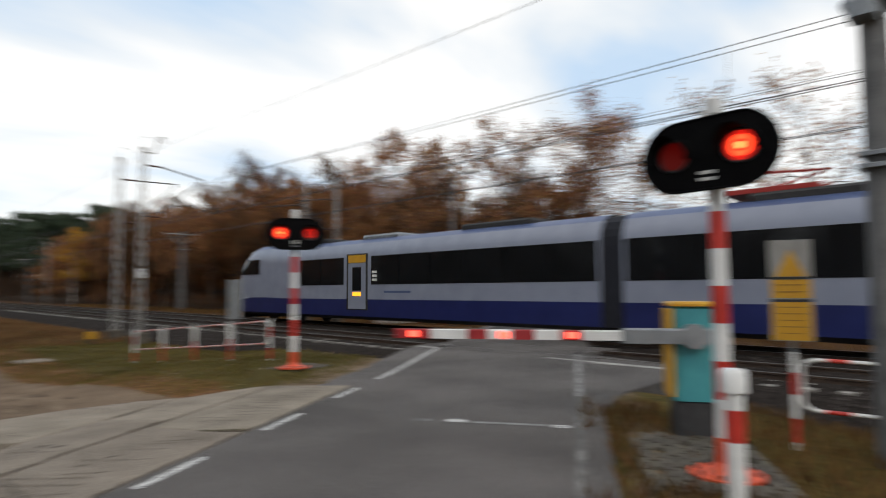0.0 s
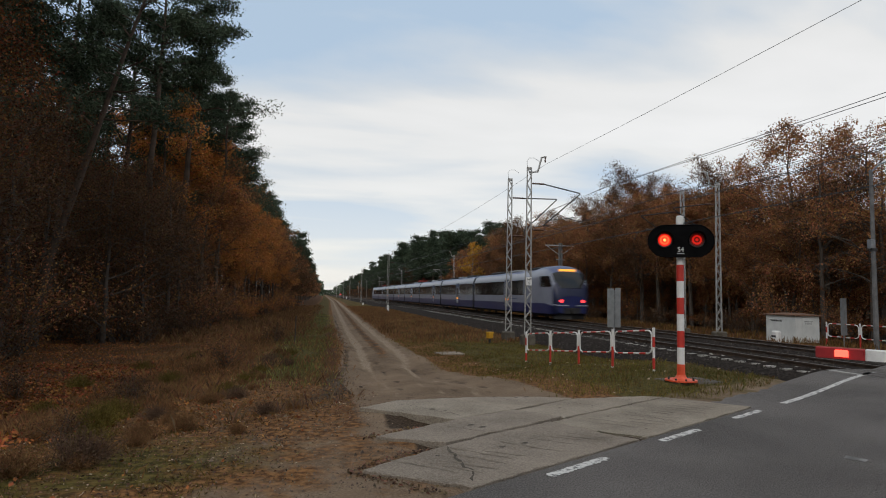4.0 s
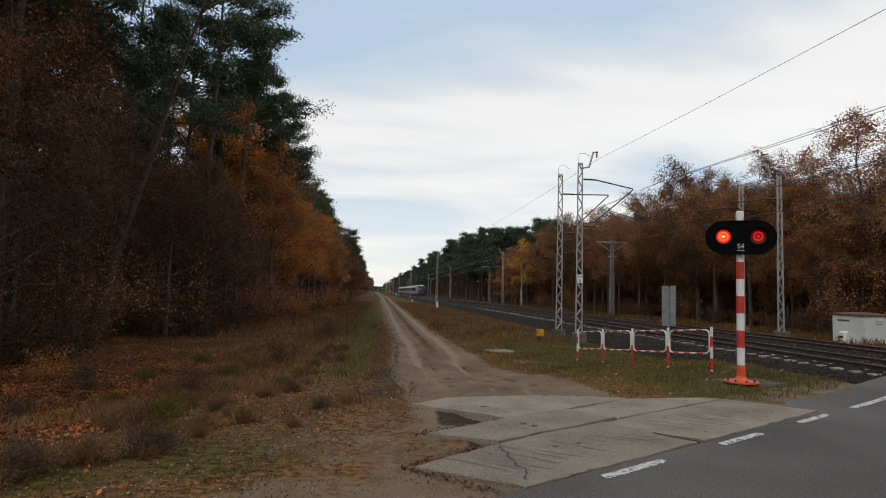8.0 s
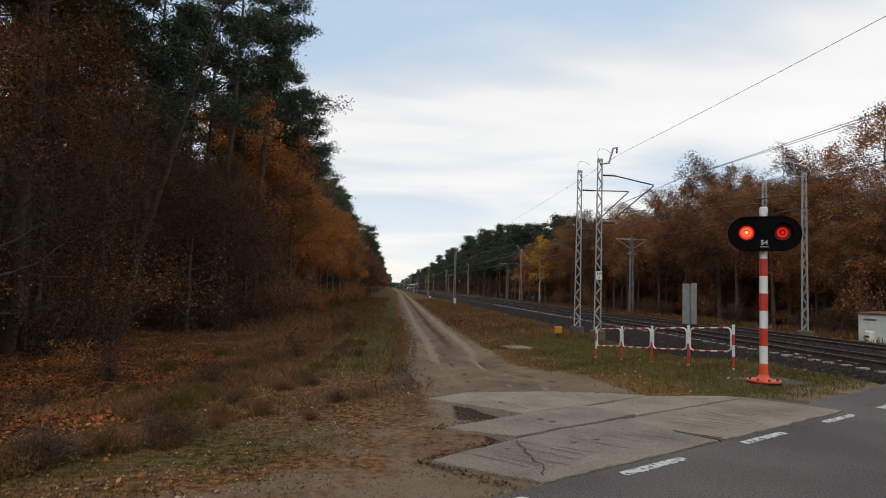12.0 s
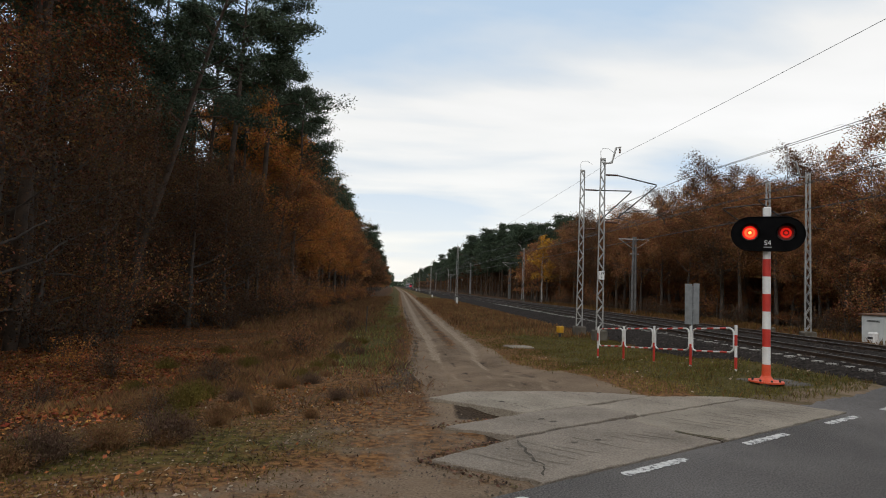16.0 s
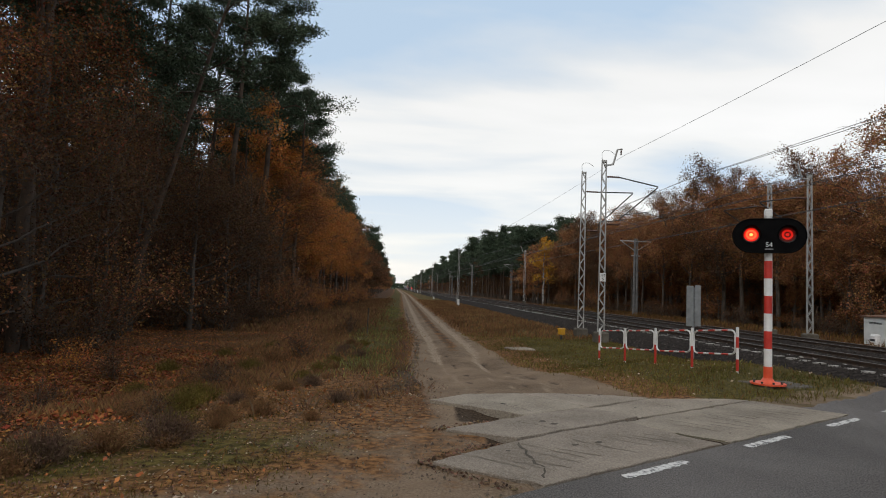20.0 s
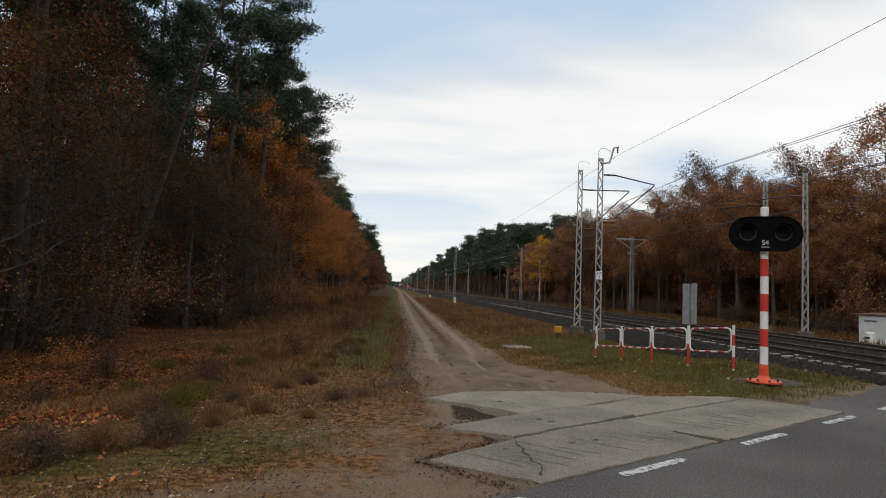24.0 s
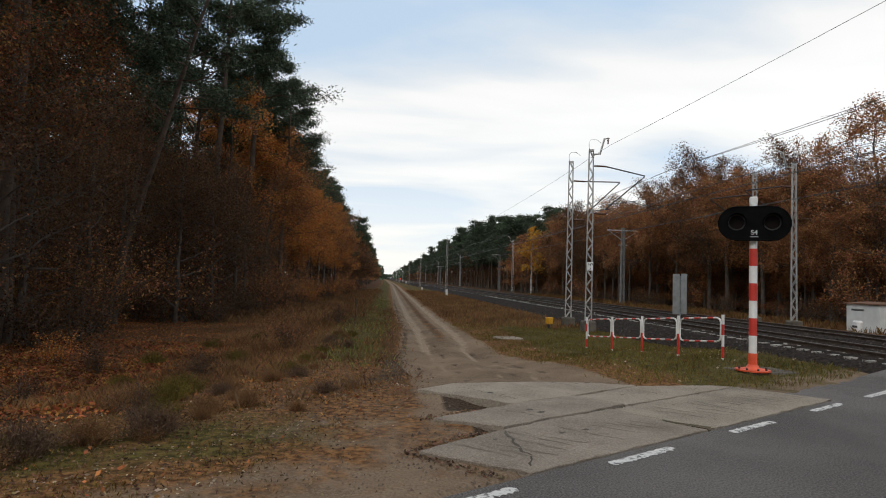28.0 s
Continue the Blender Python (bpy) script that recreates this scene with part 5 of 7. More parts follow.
def build_small_trackside():
    # a grey sign seen from behind, among the ballast
    sb = thing("trackside_sign", "grey metal back of a trackside sign on a post", "sign", at=pose(10.5, 20.3, -0.5, 0, 0, -44))
    part("panel", Shape().box((-0.13, 0, 1.85), (0.24, 0.03, 1.42), cut=0.006), "galv", sb)
    part("panel", Shape().box((0.13, 0.02, 1.87), (0.2, 0.03, 1.42), cut=0.006), "galv", sb)
    part("post", Shape().tube([(-0.02, 0.05, -0.3), (-0.02, 0.05, 2.5)], 0.035, 8), "galv", sb)
    yb = thing("yellow_point_box", "small yellow trackside connection box", "trackside box", at=pose(7.95, 27.9, -0.6, 0, 0, 20))
    part("leg", Shape().tube([(0, 0, -0.1), (0, 0, 0.25)], 0.06, 8), "dark", yb)
    part("box", Shape().box((0, 0, 0.42), (0.27, 0.25, 0.26), cut=0.03), "yellow", yb)
    part("lid", Shape().box((0, 0, 0.56), (0.3, 0.28, 0.05), cut=0.02), "yellow", yb)
    ha = tagged(part("well_cover", Shape().box((4.75, 22.2, -0.53), (0.95, 0.8, 0.12), rz=0.2, cut=0.03), "slab"), "flat concrete well cover in the grass", "well cover")
    # the white marker of the signal cable and small white posts
    for x, y, h in ((8.9, 82, 0.95), (8.6, 128, 0.55), (10.9, 270, 1.2)):
        mk = thing("white_marker_post", "short white trackside marker post", "marker post", "marker posts", pose(x, y, -0.6))
        part("post", Shape().box((0, 0, h / 2), (0.28, 0.2, h), cut=0.03), "white", mk)
        part("top", Shape().box((0, 0, h + 0.05), (0.2, 0.16, 0.12), cut=0.02), "dark", mk)
    st = tagged(part("grass_stake", Shape().tube([(-1.0, 24.0, -0.7), (-0.98, 24.0, 0.75)], 0.025, 6), "oak_bark"), "thin weathered wooden stake in the verge", "stake")
    # a railway signal far along the line
    for x, y, zz in ((11.0, 366, 1.5), (11.0, 467, 5.0)):
        rs = thing("railway_signal", "distant railway signal showing a light", "railway signal", "railway signals", pose(x, y, -0.6))
        part("mast", Shape().tube([(0, 0, 0), (0, 0, zz + 1.4)], 0.09, 8), "mast", rs)
        part("head", Shape().box((0, 0, zz + 0.7), (0.5, 0.25, 1.1), cut=0.05), "black", rs)
        part("lamp", Shape().tube([(0, -0.16, zz + 0.6), (0, -0.13, zz + 0.6)], 0.3, 12), "tail" if zz < 2 else "white", rs, "signal lamp")


build_small_trackside()


# ---- the train ----
SIDE = [(1.24, 0.34), (1.39, 0.47), (1.41, 1.19), (1.41, 1.76), (1.41, 2.86), (1.38, 3.14), (1.30, 3.36), (1.16, 3.58), (0.85, 3.76), (0.4, 3.84)]
PROFILE = SIDE + [(-x, z) for x, z in SIDE[::-1]]
END, MID, GAP = 22.7, 18.25, 0.7


def nose_size(d):
    """Half width, top and bottom of a cab end at d metres from its very tip."""
    w = float(np.interp(d, [0, 0.08, 0.22, 0.45, 0.8, 1.3], [1.0, 1.16, 1.28, 1.36, 1.40, 1.41]))
    top = float(np.interp(d, [0, 0.06, 0.15, 0.35, 0.6, 0.95, 1.4, 1.9, 3.3, 5.3], [1.75, 2.12, 2.42, 2.85, 3.24, 3.62, 3.88, 3.98, 4.0, 3.84]))
    low = float(np.interp(d, [0, 0.3, 0.8], [0.60, 0.52, 0.46]))
    return w, top, low


def ring(d, y):
    """The body's outline at d metres from the very tip of a cab end."""
    w, top, low = nose_size(d)
    return [(x * w / 1.41, y, low + (z - 0.46) * (top - low) / 3.38) for x, z in PROFILE]


def flank(d, z):
    """Half width of the body at d from the tip and at height z."""
    w, top, low = nose_size(d)
    z0 = 0.46 + (z - low) * 3.38 / (top - low)
    return w / 1.41 * float(np.interp(z0, [q[1] for q in SIDE], [q[0] for q in SIDE]))


NOSE = (0, 0.06, 0.15, 0.35, 0.6, 0.95, 1.4, 1.9, 2.6, 3.3, 5.3)


def band(sections, i0, i1, both=True):
    """The strip of the body between two outline points, along the sections."""
    sh = Shape()
    n = len(PROFILE)
    for a, b in ((i0, i1), (n - 1 - i1, n - 1 - i0)) if both else ((i0, i1),):
        k = b - a + 1
        v = [sec[j] for sec in sections for j in range(a, b + 1)]
        f = [(q * k + j, q * k + j + 1, (q + 1) * k + j + 1, (q + 1) * k + j) for q in range(len(sections) - 1) for j in range(k - 1)]
        sh.add(v, f, True)
    return sh


def sides(name, x, y0, y1, z0, z1, t, material, parents, label=""):
    """A flat piece on each flank of a car; parents: one object, or one for each flank."""
    out = []
    for i, s in enumerate((-1, 1)):
        sh = Shape().box((s * x, (y0 + y1) / 2, (z0 + z1) / 2), (t, y1 - y0, z1 - z0))
        out.append(part(name, sh, material, parents[i] if isinstance(parents, list) else parents, label))
    return out


def build_car(train, y0, y1, cab, door, first):
    """One car from y0 (rear) to y1 (front); cab: 0, +1 (front end) or -1 (rear end)."""
    if cab > 0:
        sections = [ring(9, y0)] + [ring(d, y1 - d) for d in NOSE[::-1]]
    elif cab < 0:
        sections = [ring(d, y0 + d) for d in NOSE] + [ring(9, y1)]
    else:
        sections = [ring(9, y0), ring(9, y1)]
    full = sections
    if cab:
        # the blue front face of the cab is a part of its own
        cut = len(sections) - 4 if cab > 0 else 3
        sections = full[:cut + 1] if cab > 0 else full[cut:]
        front = full[cut:] if cab > 0 else full[:cut + 1]
    # silver runs up over the shoulder, also standing in for its bright skylit edge
    body = part("car_body", band(sections, 2, 7), "t_white", train, "silver-white car body with dark window band")
    if cab:
        part("cab_front", band(front, 0, len(PROFILE) - 1, False), "t_front", body, "dark blue cab front")
    part("lower_band", band(sections, 1, 2), "t_blue", body, "dark blue lower band")
    part("skirt", band(sections, 0, 1), "t_dark", body, "dark skirt below the blue band")
    part("roof", band(sections, 7, len(PROFILE) - 8, False), "t_roof", body, "blue-grey roof")
    for q in (0, -1):
        tip = cab and (q == -1) == (cab > 0)
        part("end_wall", Shape().add(full[q], [tuple(range(len(PROFILE)))]), "t_blue" if tip else "t_dark", body)
    under = Shape()
    ya, yb = (y0 + 2.2 if cab < 0 else y0 + 1.6), (y1 - 2.2 if cab > 0 else y1 - 1.6)
    for u, w in ((0.27, 2.6), (0.48, 1.8), (0.68, 2.2)):
        under.box((0, ya + (yb - ya) * u, 0.42), (2.3, w, 0.2), cut=0.03)
    under.box((0, (ya + yb) / 2, 0.52), (2.3, yb - ya, 0.1))
    part("underframe", under, "t_dark", body, "dark underframe boxes")
    # window band with gaps at the door and the cab
    lo, hi = (y0 + 6.4 if cab < 0 else y0 + 0.1), (y1 - 6.4 if cab > 0 else y1 - 0.1)
    for a, b in ((lo, door - 0.95), (door + 0.95, hi)):
        if b - a < 0.6:
            continue
        sides("window_band", 1.406, a, b, 1.80, 2.99, 0.022, "t_glass", body, "dark glass window band")
        m = max(1, round((b - a) / 1.9))
        for q in range(1, m):
            sides("window_joint", 1.4155, a + (b - a) * q / m - 0.035, a + (b - a) * q / m + 0.035, 1.86, 2.93, 0.008, "black", body)
    if cab:
        s = cab
        tip = y1 if cab > 0 else y0
        for sx in (-1, 1):
            grid = []
            for z, front in ((2.42, 0.46), (2.55, 0.50), (2.80, 0.66), (3.05, 0.84), (3.19, 1.02)):
                for u in np.linspace(0, 1, 6):
                    d = front + (2.55 - front) * float(u)
                    grid.append((sx * (flank(d, z) + 0.028), tip - s * d, z))
            part("cab_side_window", Shape().add(grid, [(a * 6 + b, a * 6 + b + 1, a * 6 + b + 7, a * 6 + b + 6) for a in range(4) for b in range(5)], True), "t_glass", body, "dark cab side window")
        # windscreen, lights and sign follow the sloping nose
        def nose(d, u, z):
            """A place on the nose: d from the tip, u across from -1 to 1."""
            return (u * nose_size(d)[0], tip - s * d, z)
        rows = []
        for d in (0.12, 0.35, 0.6, 0.82):
            top = nose_size(d)[1]
            rows.append([nose(d - 0.05 + 0.10 * abs(u) ** 2.5, u * 0.86, top + 0.03 - 0.16 * abs(u) ** 4) for u in np.linspace(-1, 1, 9)])
        sh = Shape()
        sh.add([p for r in rows for p in r], [(a * 9 + b, a * 9 + b + 1, (a + 1) * 9 + b + 1, (a + 1) * 9 + b) for a in range(3) for b in range(8)], True)
        part("windscreen", sh, "t_glass", body, "dark windscreen")
        part("destination_sign", Shape().box((0, tip - s * 0.93, 3.60), (1.2, 0.12, 0.15), m=Matrix.Rotation(radians(s * 38), 4, "X")), "sign_amber", body, "lit amber destination sign")
        for sx in (-1, 1):
            part("lamp_cluster", Shape().tube([(sx * 0.78, tip - s * 0.3, 1.42), (sx * 0.80, tip + s * 0.01, 1.40)], 0.15, 12), "t_dark", body)
            part("tail_lamp" if cab < 0 else "head_lamp", Shape().tube([(sx * 0.80, tip, 1.40), (sx * 0.80, tip + s * 0.03, 1.40)], 0.11, 12), "tail" if cab < 0 else "white", body, "lit red tail lamp" if cab < 0 else "clear head lamp")
            part("front_stripe", Shape().tube([(sx * 0.3, tip + s * 0.015, 1.08), (sx * 0.98, tip + s * 0.015, 1.08), (sx * 1.25, tip - s * 0.2, 1.12), (sx * 1.41, tip - s * 1.3, 1.2)], 0.05, 6), "t_white", body)
        part("coupler", Shape().tube([(0, tip - s * 0.6, 0.72), (0, tip + s * 0.35, 0.72)], 0.14, 12).box((0, tip + s * 0.35, 0.72), (0.4, 0.2, 0.34), cut=0.04), "t_dark", body)
        part("snow_plough", Shape().add([(-1.15, tip - s * 0.5, 0.5), (1.15, tip - s * 0.5, 0.5), (1.15, tip - s * 0.45, 0.12), (-1.15, tip - s * 0.45, 0.12), (0, tip - s * 0.12, 0.5), (0, tip - s * 0.08, 0.12)], [(0, 4, 5, 3), (4, 1, 2, 5), (3, 5, 4, 0), (5, 2, 1, 4)]), "t_dark", body, "dark obstacle deflector")
        # solid dark block put where the coupler opening lies in shade
        part("coupler_recess", Shape().box((0, tip - s * 0.1, 0.74), (1.3, 0.24, 0.42), cut=0.03), "t_dark", body, "dark block for the shaded coupler opening")
    # the door: frame, leaf, glass, header panel and display
    sides("door", 1.408, door - 0.72, door + 0.72, 0.74, 3.12, 0.03, "t_dark", body, "dark door surround")
    sides("door_leaf", 1.42, door - 0.60, door + 0.60, 0.78, 2.72, 0.02, "t_white", body, "silver door leaf")
    sides("door_glass", 1.431, door - 0.30, door + 0.30, 1.55, 2.55, 0.008, "t_glass", body)
    sides("door_header", 1.421, door - 0.60, door + 0.60, 2.74, 3.06, 0.02, "yellow" if first else "t_roof", body, "yellow header panel" if first else "grey header panel")
    sides("door_display", 1.434, door - 0.28, door + 0.28, 1.33, 1.49, 0.012, "amber", body, "lit amber display")
    for q in range(3):
        sides("sign_bar", 1.4185, door - 1.32, door - 1.02, 1.95 + 0.16 * q, 2.05 + 0.16 * q, 0.006, "white", body, "small white marking")
    sides("sign_bar", 1.4125, (y0 + y1) / 2 - 3.0, (y0 + y1) / 2 - 1.4, 1.46, 1.54, 0.006, "t_roof", body, "grey lettering bar")
    # roof equipment
    for q, (a, w, h) in enumerate(((0.2, 3.2, 0.24), (0.48, 2.4, 0.18), (0.72, 3.4, 0.24))):
        yy = y0 + (y1 - y0) * a
        part("roof_unit", Shape().box((0, yy, 3.86), (1.7, w, h), cut=0.07), "t_dark" if q != 1 else "galv", body, "roof equipment box")


def build_train():
    tr = thing("passenger_train", "silver and dark blue electric train running on the far track", "train")
    lengths = [END] + [MID] * 6 + [END]
    doors = [10.8, 10.0, 5.0, 9.2, 9.2, 13.0, 10.5, END - 10.8]
    y = 0.0
    joints = []
    for i, (length, dd) in enumerate(zip(lengths, doors)):
        y1, y0 = y - (GAP / 2 if i else 0), y - length + (GAP / 2 if i < 7 else 0)
        build_car(tr, y0, y1, 1 if i == 0 else (-1 if i == 7 else 0), y - dd, i in (0, 2))
        y -= length
        if i < 7:
            joints.append(y)
    for j in joints:
        sec = [(x * 0.965, z * 0.985) for x, z in PROFILE]
        sh = Shape().slab(sec, j - GAP / 2, j + GAP / 2)
        part("gangway", sh, "bellows", tr, "black rubber gangway")
    for j in [-4.2] + joints + [y + 4.2]:
        bg = part("bogie", Shape().box((0, j, 0.42), (2.3, 2.6, 0.3), cut=0.05).box((-1.12, j, 0.5), (0.14, 3.0, 0.2), cut=0.03).box((1.12, j, 0.5), (0.14, 3.0, 0.2), cut=0.03), "t_dark", tr, "dark bogie frame")
        for a in (-1.25, 1.25):
            for sx in (-0.75, 0.75):
                part("wheel", Shape().tube([(sx - 0.07, j + a, 0.43), (sx + 0.07, j + a, 0.43)], 0.43, 22), "dark", bg)
    for j in (joints[0] - 4.0, joints[4] + 5.0):
        part("pantograph", Shape().tube([(-0.8, j, 4.2), (0.8, j, 4.2)], 0.04, 6).tube([(0, j, 4.2), (0, j - 1.2, 4.5), (0, j + 0.6, 4.62)], 0.04, 6).box((0, j, 4.05), (1.5, 2.4, 0.12)), "t_red", tr, "red folded pantograph")
    return tr, y


TRAIN, TRAIN_END = build_train()


# ---- trees ----
def limb_path(rng, start, way, length, n=5, droop=0.0, crook=0.18):
    pts = [np.array(start, float)]
    d = np.array(way, float); d /= np.linalg.norm(d)
    for i in range(n):
        d = d + rng.normal(size=3) * crook + np.array([0, 0, -droop])
        d /= np.linalg.norm(d)
        pts.append(pts[-1] + d * length / n)
    return pts


def build_oak(name, seed, h, leaf, label, spread=0.34, clear=0.12, leaves=4200, size=0.2, limbs=16, bark="oak_bark", lean=0.03, fill=0.5, category="tree", clumps=0):
    """A broad-leaved tree: crooked trunk, limbs and twigs, and loose leaves along the twigs."""
    rng = np.random.default_rng(seed)
    t = thing(name, label, category, "")
    sh = Shape()
    top = np.array([rng.normal() * lean * h, rng.normal() * lean * h, h * 0.93])
    n = 8
    trunk = [np.array([0, 0, -0.3])]
    for i in range(1, n + 1):
        u = i / n
        trunk.append(top * u * np.array([u, u, 1]) + np.array([rng.normal() * 0.05 * u * 2, rng.normal() * 0.05 * u * 2, 0]))
    r0 = 0.012 * h + 0.03
    sh.tube(trunk, [r0 * (1.15 if i == 0 else (1 - 0.85 * i / n)) for i in range(n + 1)], 8)
    tips = []
    for i in range(limbs):
        u = clear + (1 - clear) * ((i + rng.uniform()) / limbs) ** 0.9
        u = min(u, 0.97)
        k = u * n
        a, b = trunk[int(k)], trunk[min(n, int(k) + 1)]
        p = a + (b - a) * (k - int(k))
        ang = rng.uniform(0, 2 * math.pi)
        lift = rng.uniform(0.1, 0.75) + 0.3 * u
        reach = h * spread * (1.15 - abs(u - 0.45) * 1.1) * rng.uniform(0.65, 1.15)
        path = limb_path(rng, p, (math.cos(ang), math.sin(ang), lift), max(reach, 0.5), 5, 0.02)
        rl = max(0.02, r0 * (1 - u) * 0.5)
        sh.tube(path, [rl * (1 - 0.75 * q / 5) for q in range(6)], 5, False)
        for q in range(1, 6):
            for _ in range(2 if q < 3 else 3):
                w = path[q] - path[q - 1]
                w = w / np.linalg.norm(w) + rng.normal(size=3) * 0.75
                tw = limb_path(rng, path[q], w, reach * rng.uniform(0.22, 0.5), 3, 0.0, 0.3)
                sh.tube(tw, [max(0.008, rl * 0.28), max(0.007, rl * 0.2), 0.006, 0.004], 3, False)
                tips += tw[1:]
    part("trunk", sh, bark, t, "")
    tips = np.array(tips)
    if clumps:
        tips = tips[rng.integers(0, len(tips), clumps)]
    c = tips[rng.integers(0, len(tips), leaves)]
    pts = c + rng.normal(size=(leaves, 3)) * np.array([0.34, 0.34, 0.28]) * fill * h / 9
    v = flakes(pts, rng.uniform(0.6, 1.25, leaves) * size, rng, 0.1, 1.25)
    part("crown", quad_mesh("crown", v, leaf), leaf, t)
    return t


def build_pine(name, seed, h, label, leaves=19000, clear=0.56, size=0.16, limbs=26, reach=0.15, loose=1.0, inner=3):
    """A pine: a tall bare stem, dead snags below, and an uneven crown of needle tufts."""
    rng = np.random.default_rng(seed)
    t = thing(name, label, "pine tree", "")
    sh = Shape()
    n = 9
    bend = rng.normal(size=2) * 0.025 * h
    trunk = [np.array([bend[0] * (i / n) ** 2, bend[1] * (i / n) ** 2, -0.4 + (h + 0.4) * i / n]) + np.array([rng.normal() * 0.06, rng.normal() * 0.06, 0]) for i in range(n + 1)]
    r0 = 0.0105 * h
    sh.tube(trunk, [r0 * (1 - 0.86 * (i / n) ** 1.2) for i in range(n + 1)], 9)
    tips = []
    for i in range(limbs):
        u = clear + (0.98 - clear) * (i + rng.uniform()) / limbs
        k = u * n
        a, b = trunk[int(k)], trunk[min(n, int(k) + 1)]
        p = a + (b - a) * (k - int(k))
        ang = rng.uniform(0, 2 * math.pi)
        L = h * reach * (1.1 - 0.75 * ((u - clear) / (1 - clear)) ** 1.5) * rng.uniform(0.6, 1.25)
        path = limb_path(rng, p, (math.cos(ang), math.sin(ang), rng.uniform(-0.15, 0.45)), L, 5, -0.04, 0.2)
        rl = 0.05 * (1.15 - u) * h / 18 + 0.018
        sh.tube(path, [rl * (1 - 0.7 * q / 5) for q in range(6)], 5, False)
        for q in range(inner, 6):
            for _ in range(4):
                w = path[q] - path[q - 1]
                w = w / np.linalg.norm(w) + rng.normal(size=3) * 0.7
                w[2] = abs(w[2]) * 0.5
                tw = limb_path(rng, path[q], w, L * rng.uniform(0.16, 0.34), 2, -0.05, 0.3)
                sh.tube(tw, [0.018, 0.012, 0.006], 3, False)
                tips += tw[1:]
    for i in range(9):
        u = rng.uniform(0.2, clear)
        k = u * n
        p = trunk[int(k)] + (trunk[int(k) + 1] - trunk[int(k)]) * (k - int(k))
        ang = rng.uniform(0, 2 * math.pi)
        sh.tube(limb_path(rng, p, (math.cos(ang), math.sin(ang), -0.05), rng.uniform(0.6, 2.0), 3, 0.05), [0.03, 0.022, 0.014, 0.006], 4, False)
    part("trunk", sh, "pine_bark", t)
    tips = np.array(tips)
    # needle tufts: bunches of narrow blades round each twig end
    per = max(6, leaves // len(tips))
    c = np.repeat(tips, per, 0)
    jit = rng.normal(size=c.shape)
    c = c + jit * np.array([0.24, 0.24, 0.12]) * (h / 18) * loose
    v = flakes(c, rng.uniform(0.6, 1.3, len(c)) * size, rng, 0.25, 2.6)
    part("crown", quad_mesh("crown", v, "needles"), "needles", t)
    return t


def build_far_tree(name, seed, h, leaf, bark, label, pine):
    """A slighter tree for the distance."""
    if pine:
        return build_pine(name, seed, h, label, leaves=5200, clear=0.42, size=0.36, limbs=30, reach=0.15, loose=1.9, inner=1)
    return build_oak(name, seed, h, leaf, label, leaves=4200, size=0.19, limbs=13, bark=bark)


def build_shrub(name, seed, h, leaf, label, leaves=420, size=0.09):
    rng = np.random.default_rng(seed)
    t = thing(name, label, "shrub", "")
    sh = Shape(); tips = []
    for i in range(14):
        ang = rng.uniform(0, 6.28)
        path = limb_path(rng, (rng.normal() * 0.1, rng.normal() * 0.1, -0.05), (math.cos(ang) * 0.5, math.sin(ang) * 0.5, 1.0), h * rng.uniform(0.6, 1.1), 4, 0.03, 0.2)
        sh.tube(path, [0.016, 0.012, 0.009, 0.006, 0.003], 4, False)
        tips += path[1:]
        for q in range(2, 5):
            tw = limb_path(rng, path[q], rng.normal(size=3) + np.array([0, 0, 0.4]), h * 0.28, 2, 0, 0.3)
            sh.tube(tw, [0.006, 0.005, 0.003], 3, False)
            tips += tw[1:]
    part("stem", sh, "oak_bark", t)
    tips = np.array(tips)
    c = tips[rng.integers(0, len(tips), leaves)] + rng.normal(size=(leaves, 3)) * 0.07 * h
    part("foliage", quad_mesh("foliage", flakes(c, rng.uniform(0.6, 1.3, leaves) * size, rng, 0.1, 1.3), leaf), leaf, t)
    return t


OAK = [build_oak("oak_tree", 11, 11.0, "oak_leaf", "brown autumn oak at the wood's edge", leaves=19000, size=0.085, clear=0.36, clumps=420, fill=0.8),
       build_oak("oak_tree", 12, 9.0, "oak_leaf", "brown autumn oak with thinning leaves", leaves=17000, spread=0.38, size=0.085, clear=0.34, limbs=20, clumps=380, fill=0.75),
       build_oak("oak_tree", 13, 11.5, "dull_leaf", "withered oak with leaves darkened for the wood's shade", leaves=17000, size=0.085, clear=0.2)]
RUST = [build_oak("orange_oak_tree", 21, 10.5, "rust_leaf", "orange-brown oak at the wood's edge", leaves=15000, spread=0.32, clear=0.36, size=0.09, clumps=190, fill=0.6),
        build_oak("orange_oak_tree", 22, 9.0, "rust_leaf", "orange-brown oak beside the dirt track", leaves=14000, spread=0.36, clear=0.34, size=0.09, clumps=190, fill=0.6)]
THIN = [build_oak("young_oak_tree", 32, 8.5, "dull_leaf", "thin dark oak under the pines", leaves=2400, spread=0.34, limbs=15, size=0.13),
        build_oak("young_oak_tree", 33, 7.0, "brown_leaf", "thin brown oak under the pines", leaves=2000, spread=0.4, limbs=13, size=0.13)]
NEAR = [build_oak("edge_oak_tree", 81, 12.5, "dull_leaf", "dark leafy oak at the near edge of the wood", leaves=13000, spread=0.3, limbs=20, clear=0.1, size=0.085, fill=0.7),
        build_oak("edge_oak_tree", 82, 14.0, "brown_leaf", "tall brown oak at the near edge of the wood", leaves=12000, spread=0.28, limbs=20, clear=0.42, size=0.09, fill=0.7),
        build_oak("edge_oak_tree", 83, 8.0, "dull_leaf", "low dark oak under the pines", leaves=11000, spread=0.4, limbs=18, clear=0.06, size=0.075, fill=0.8)]
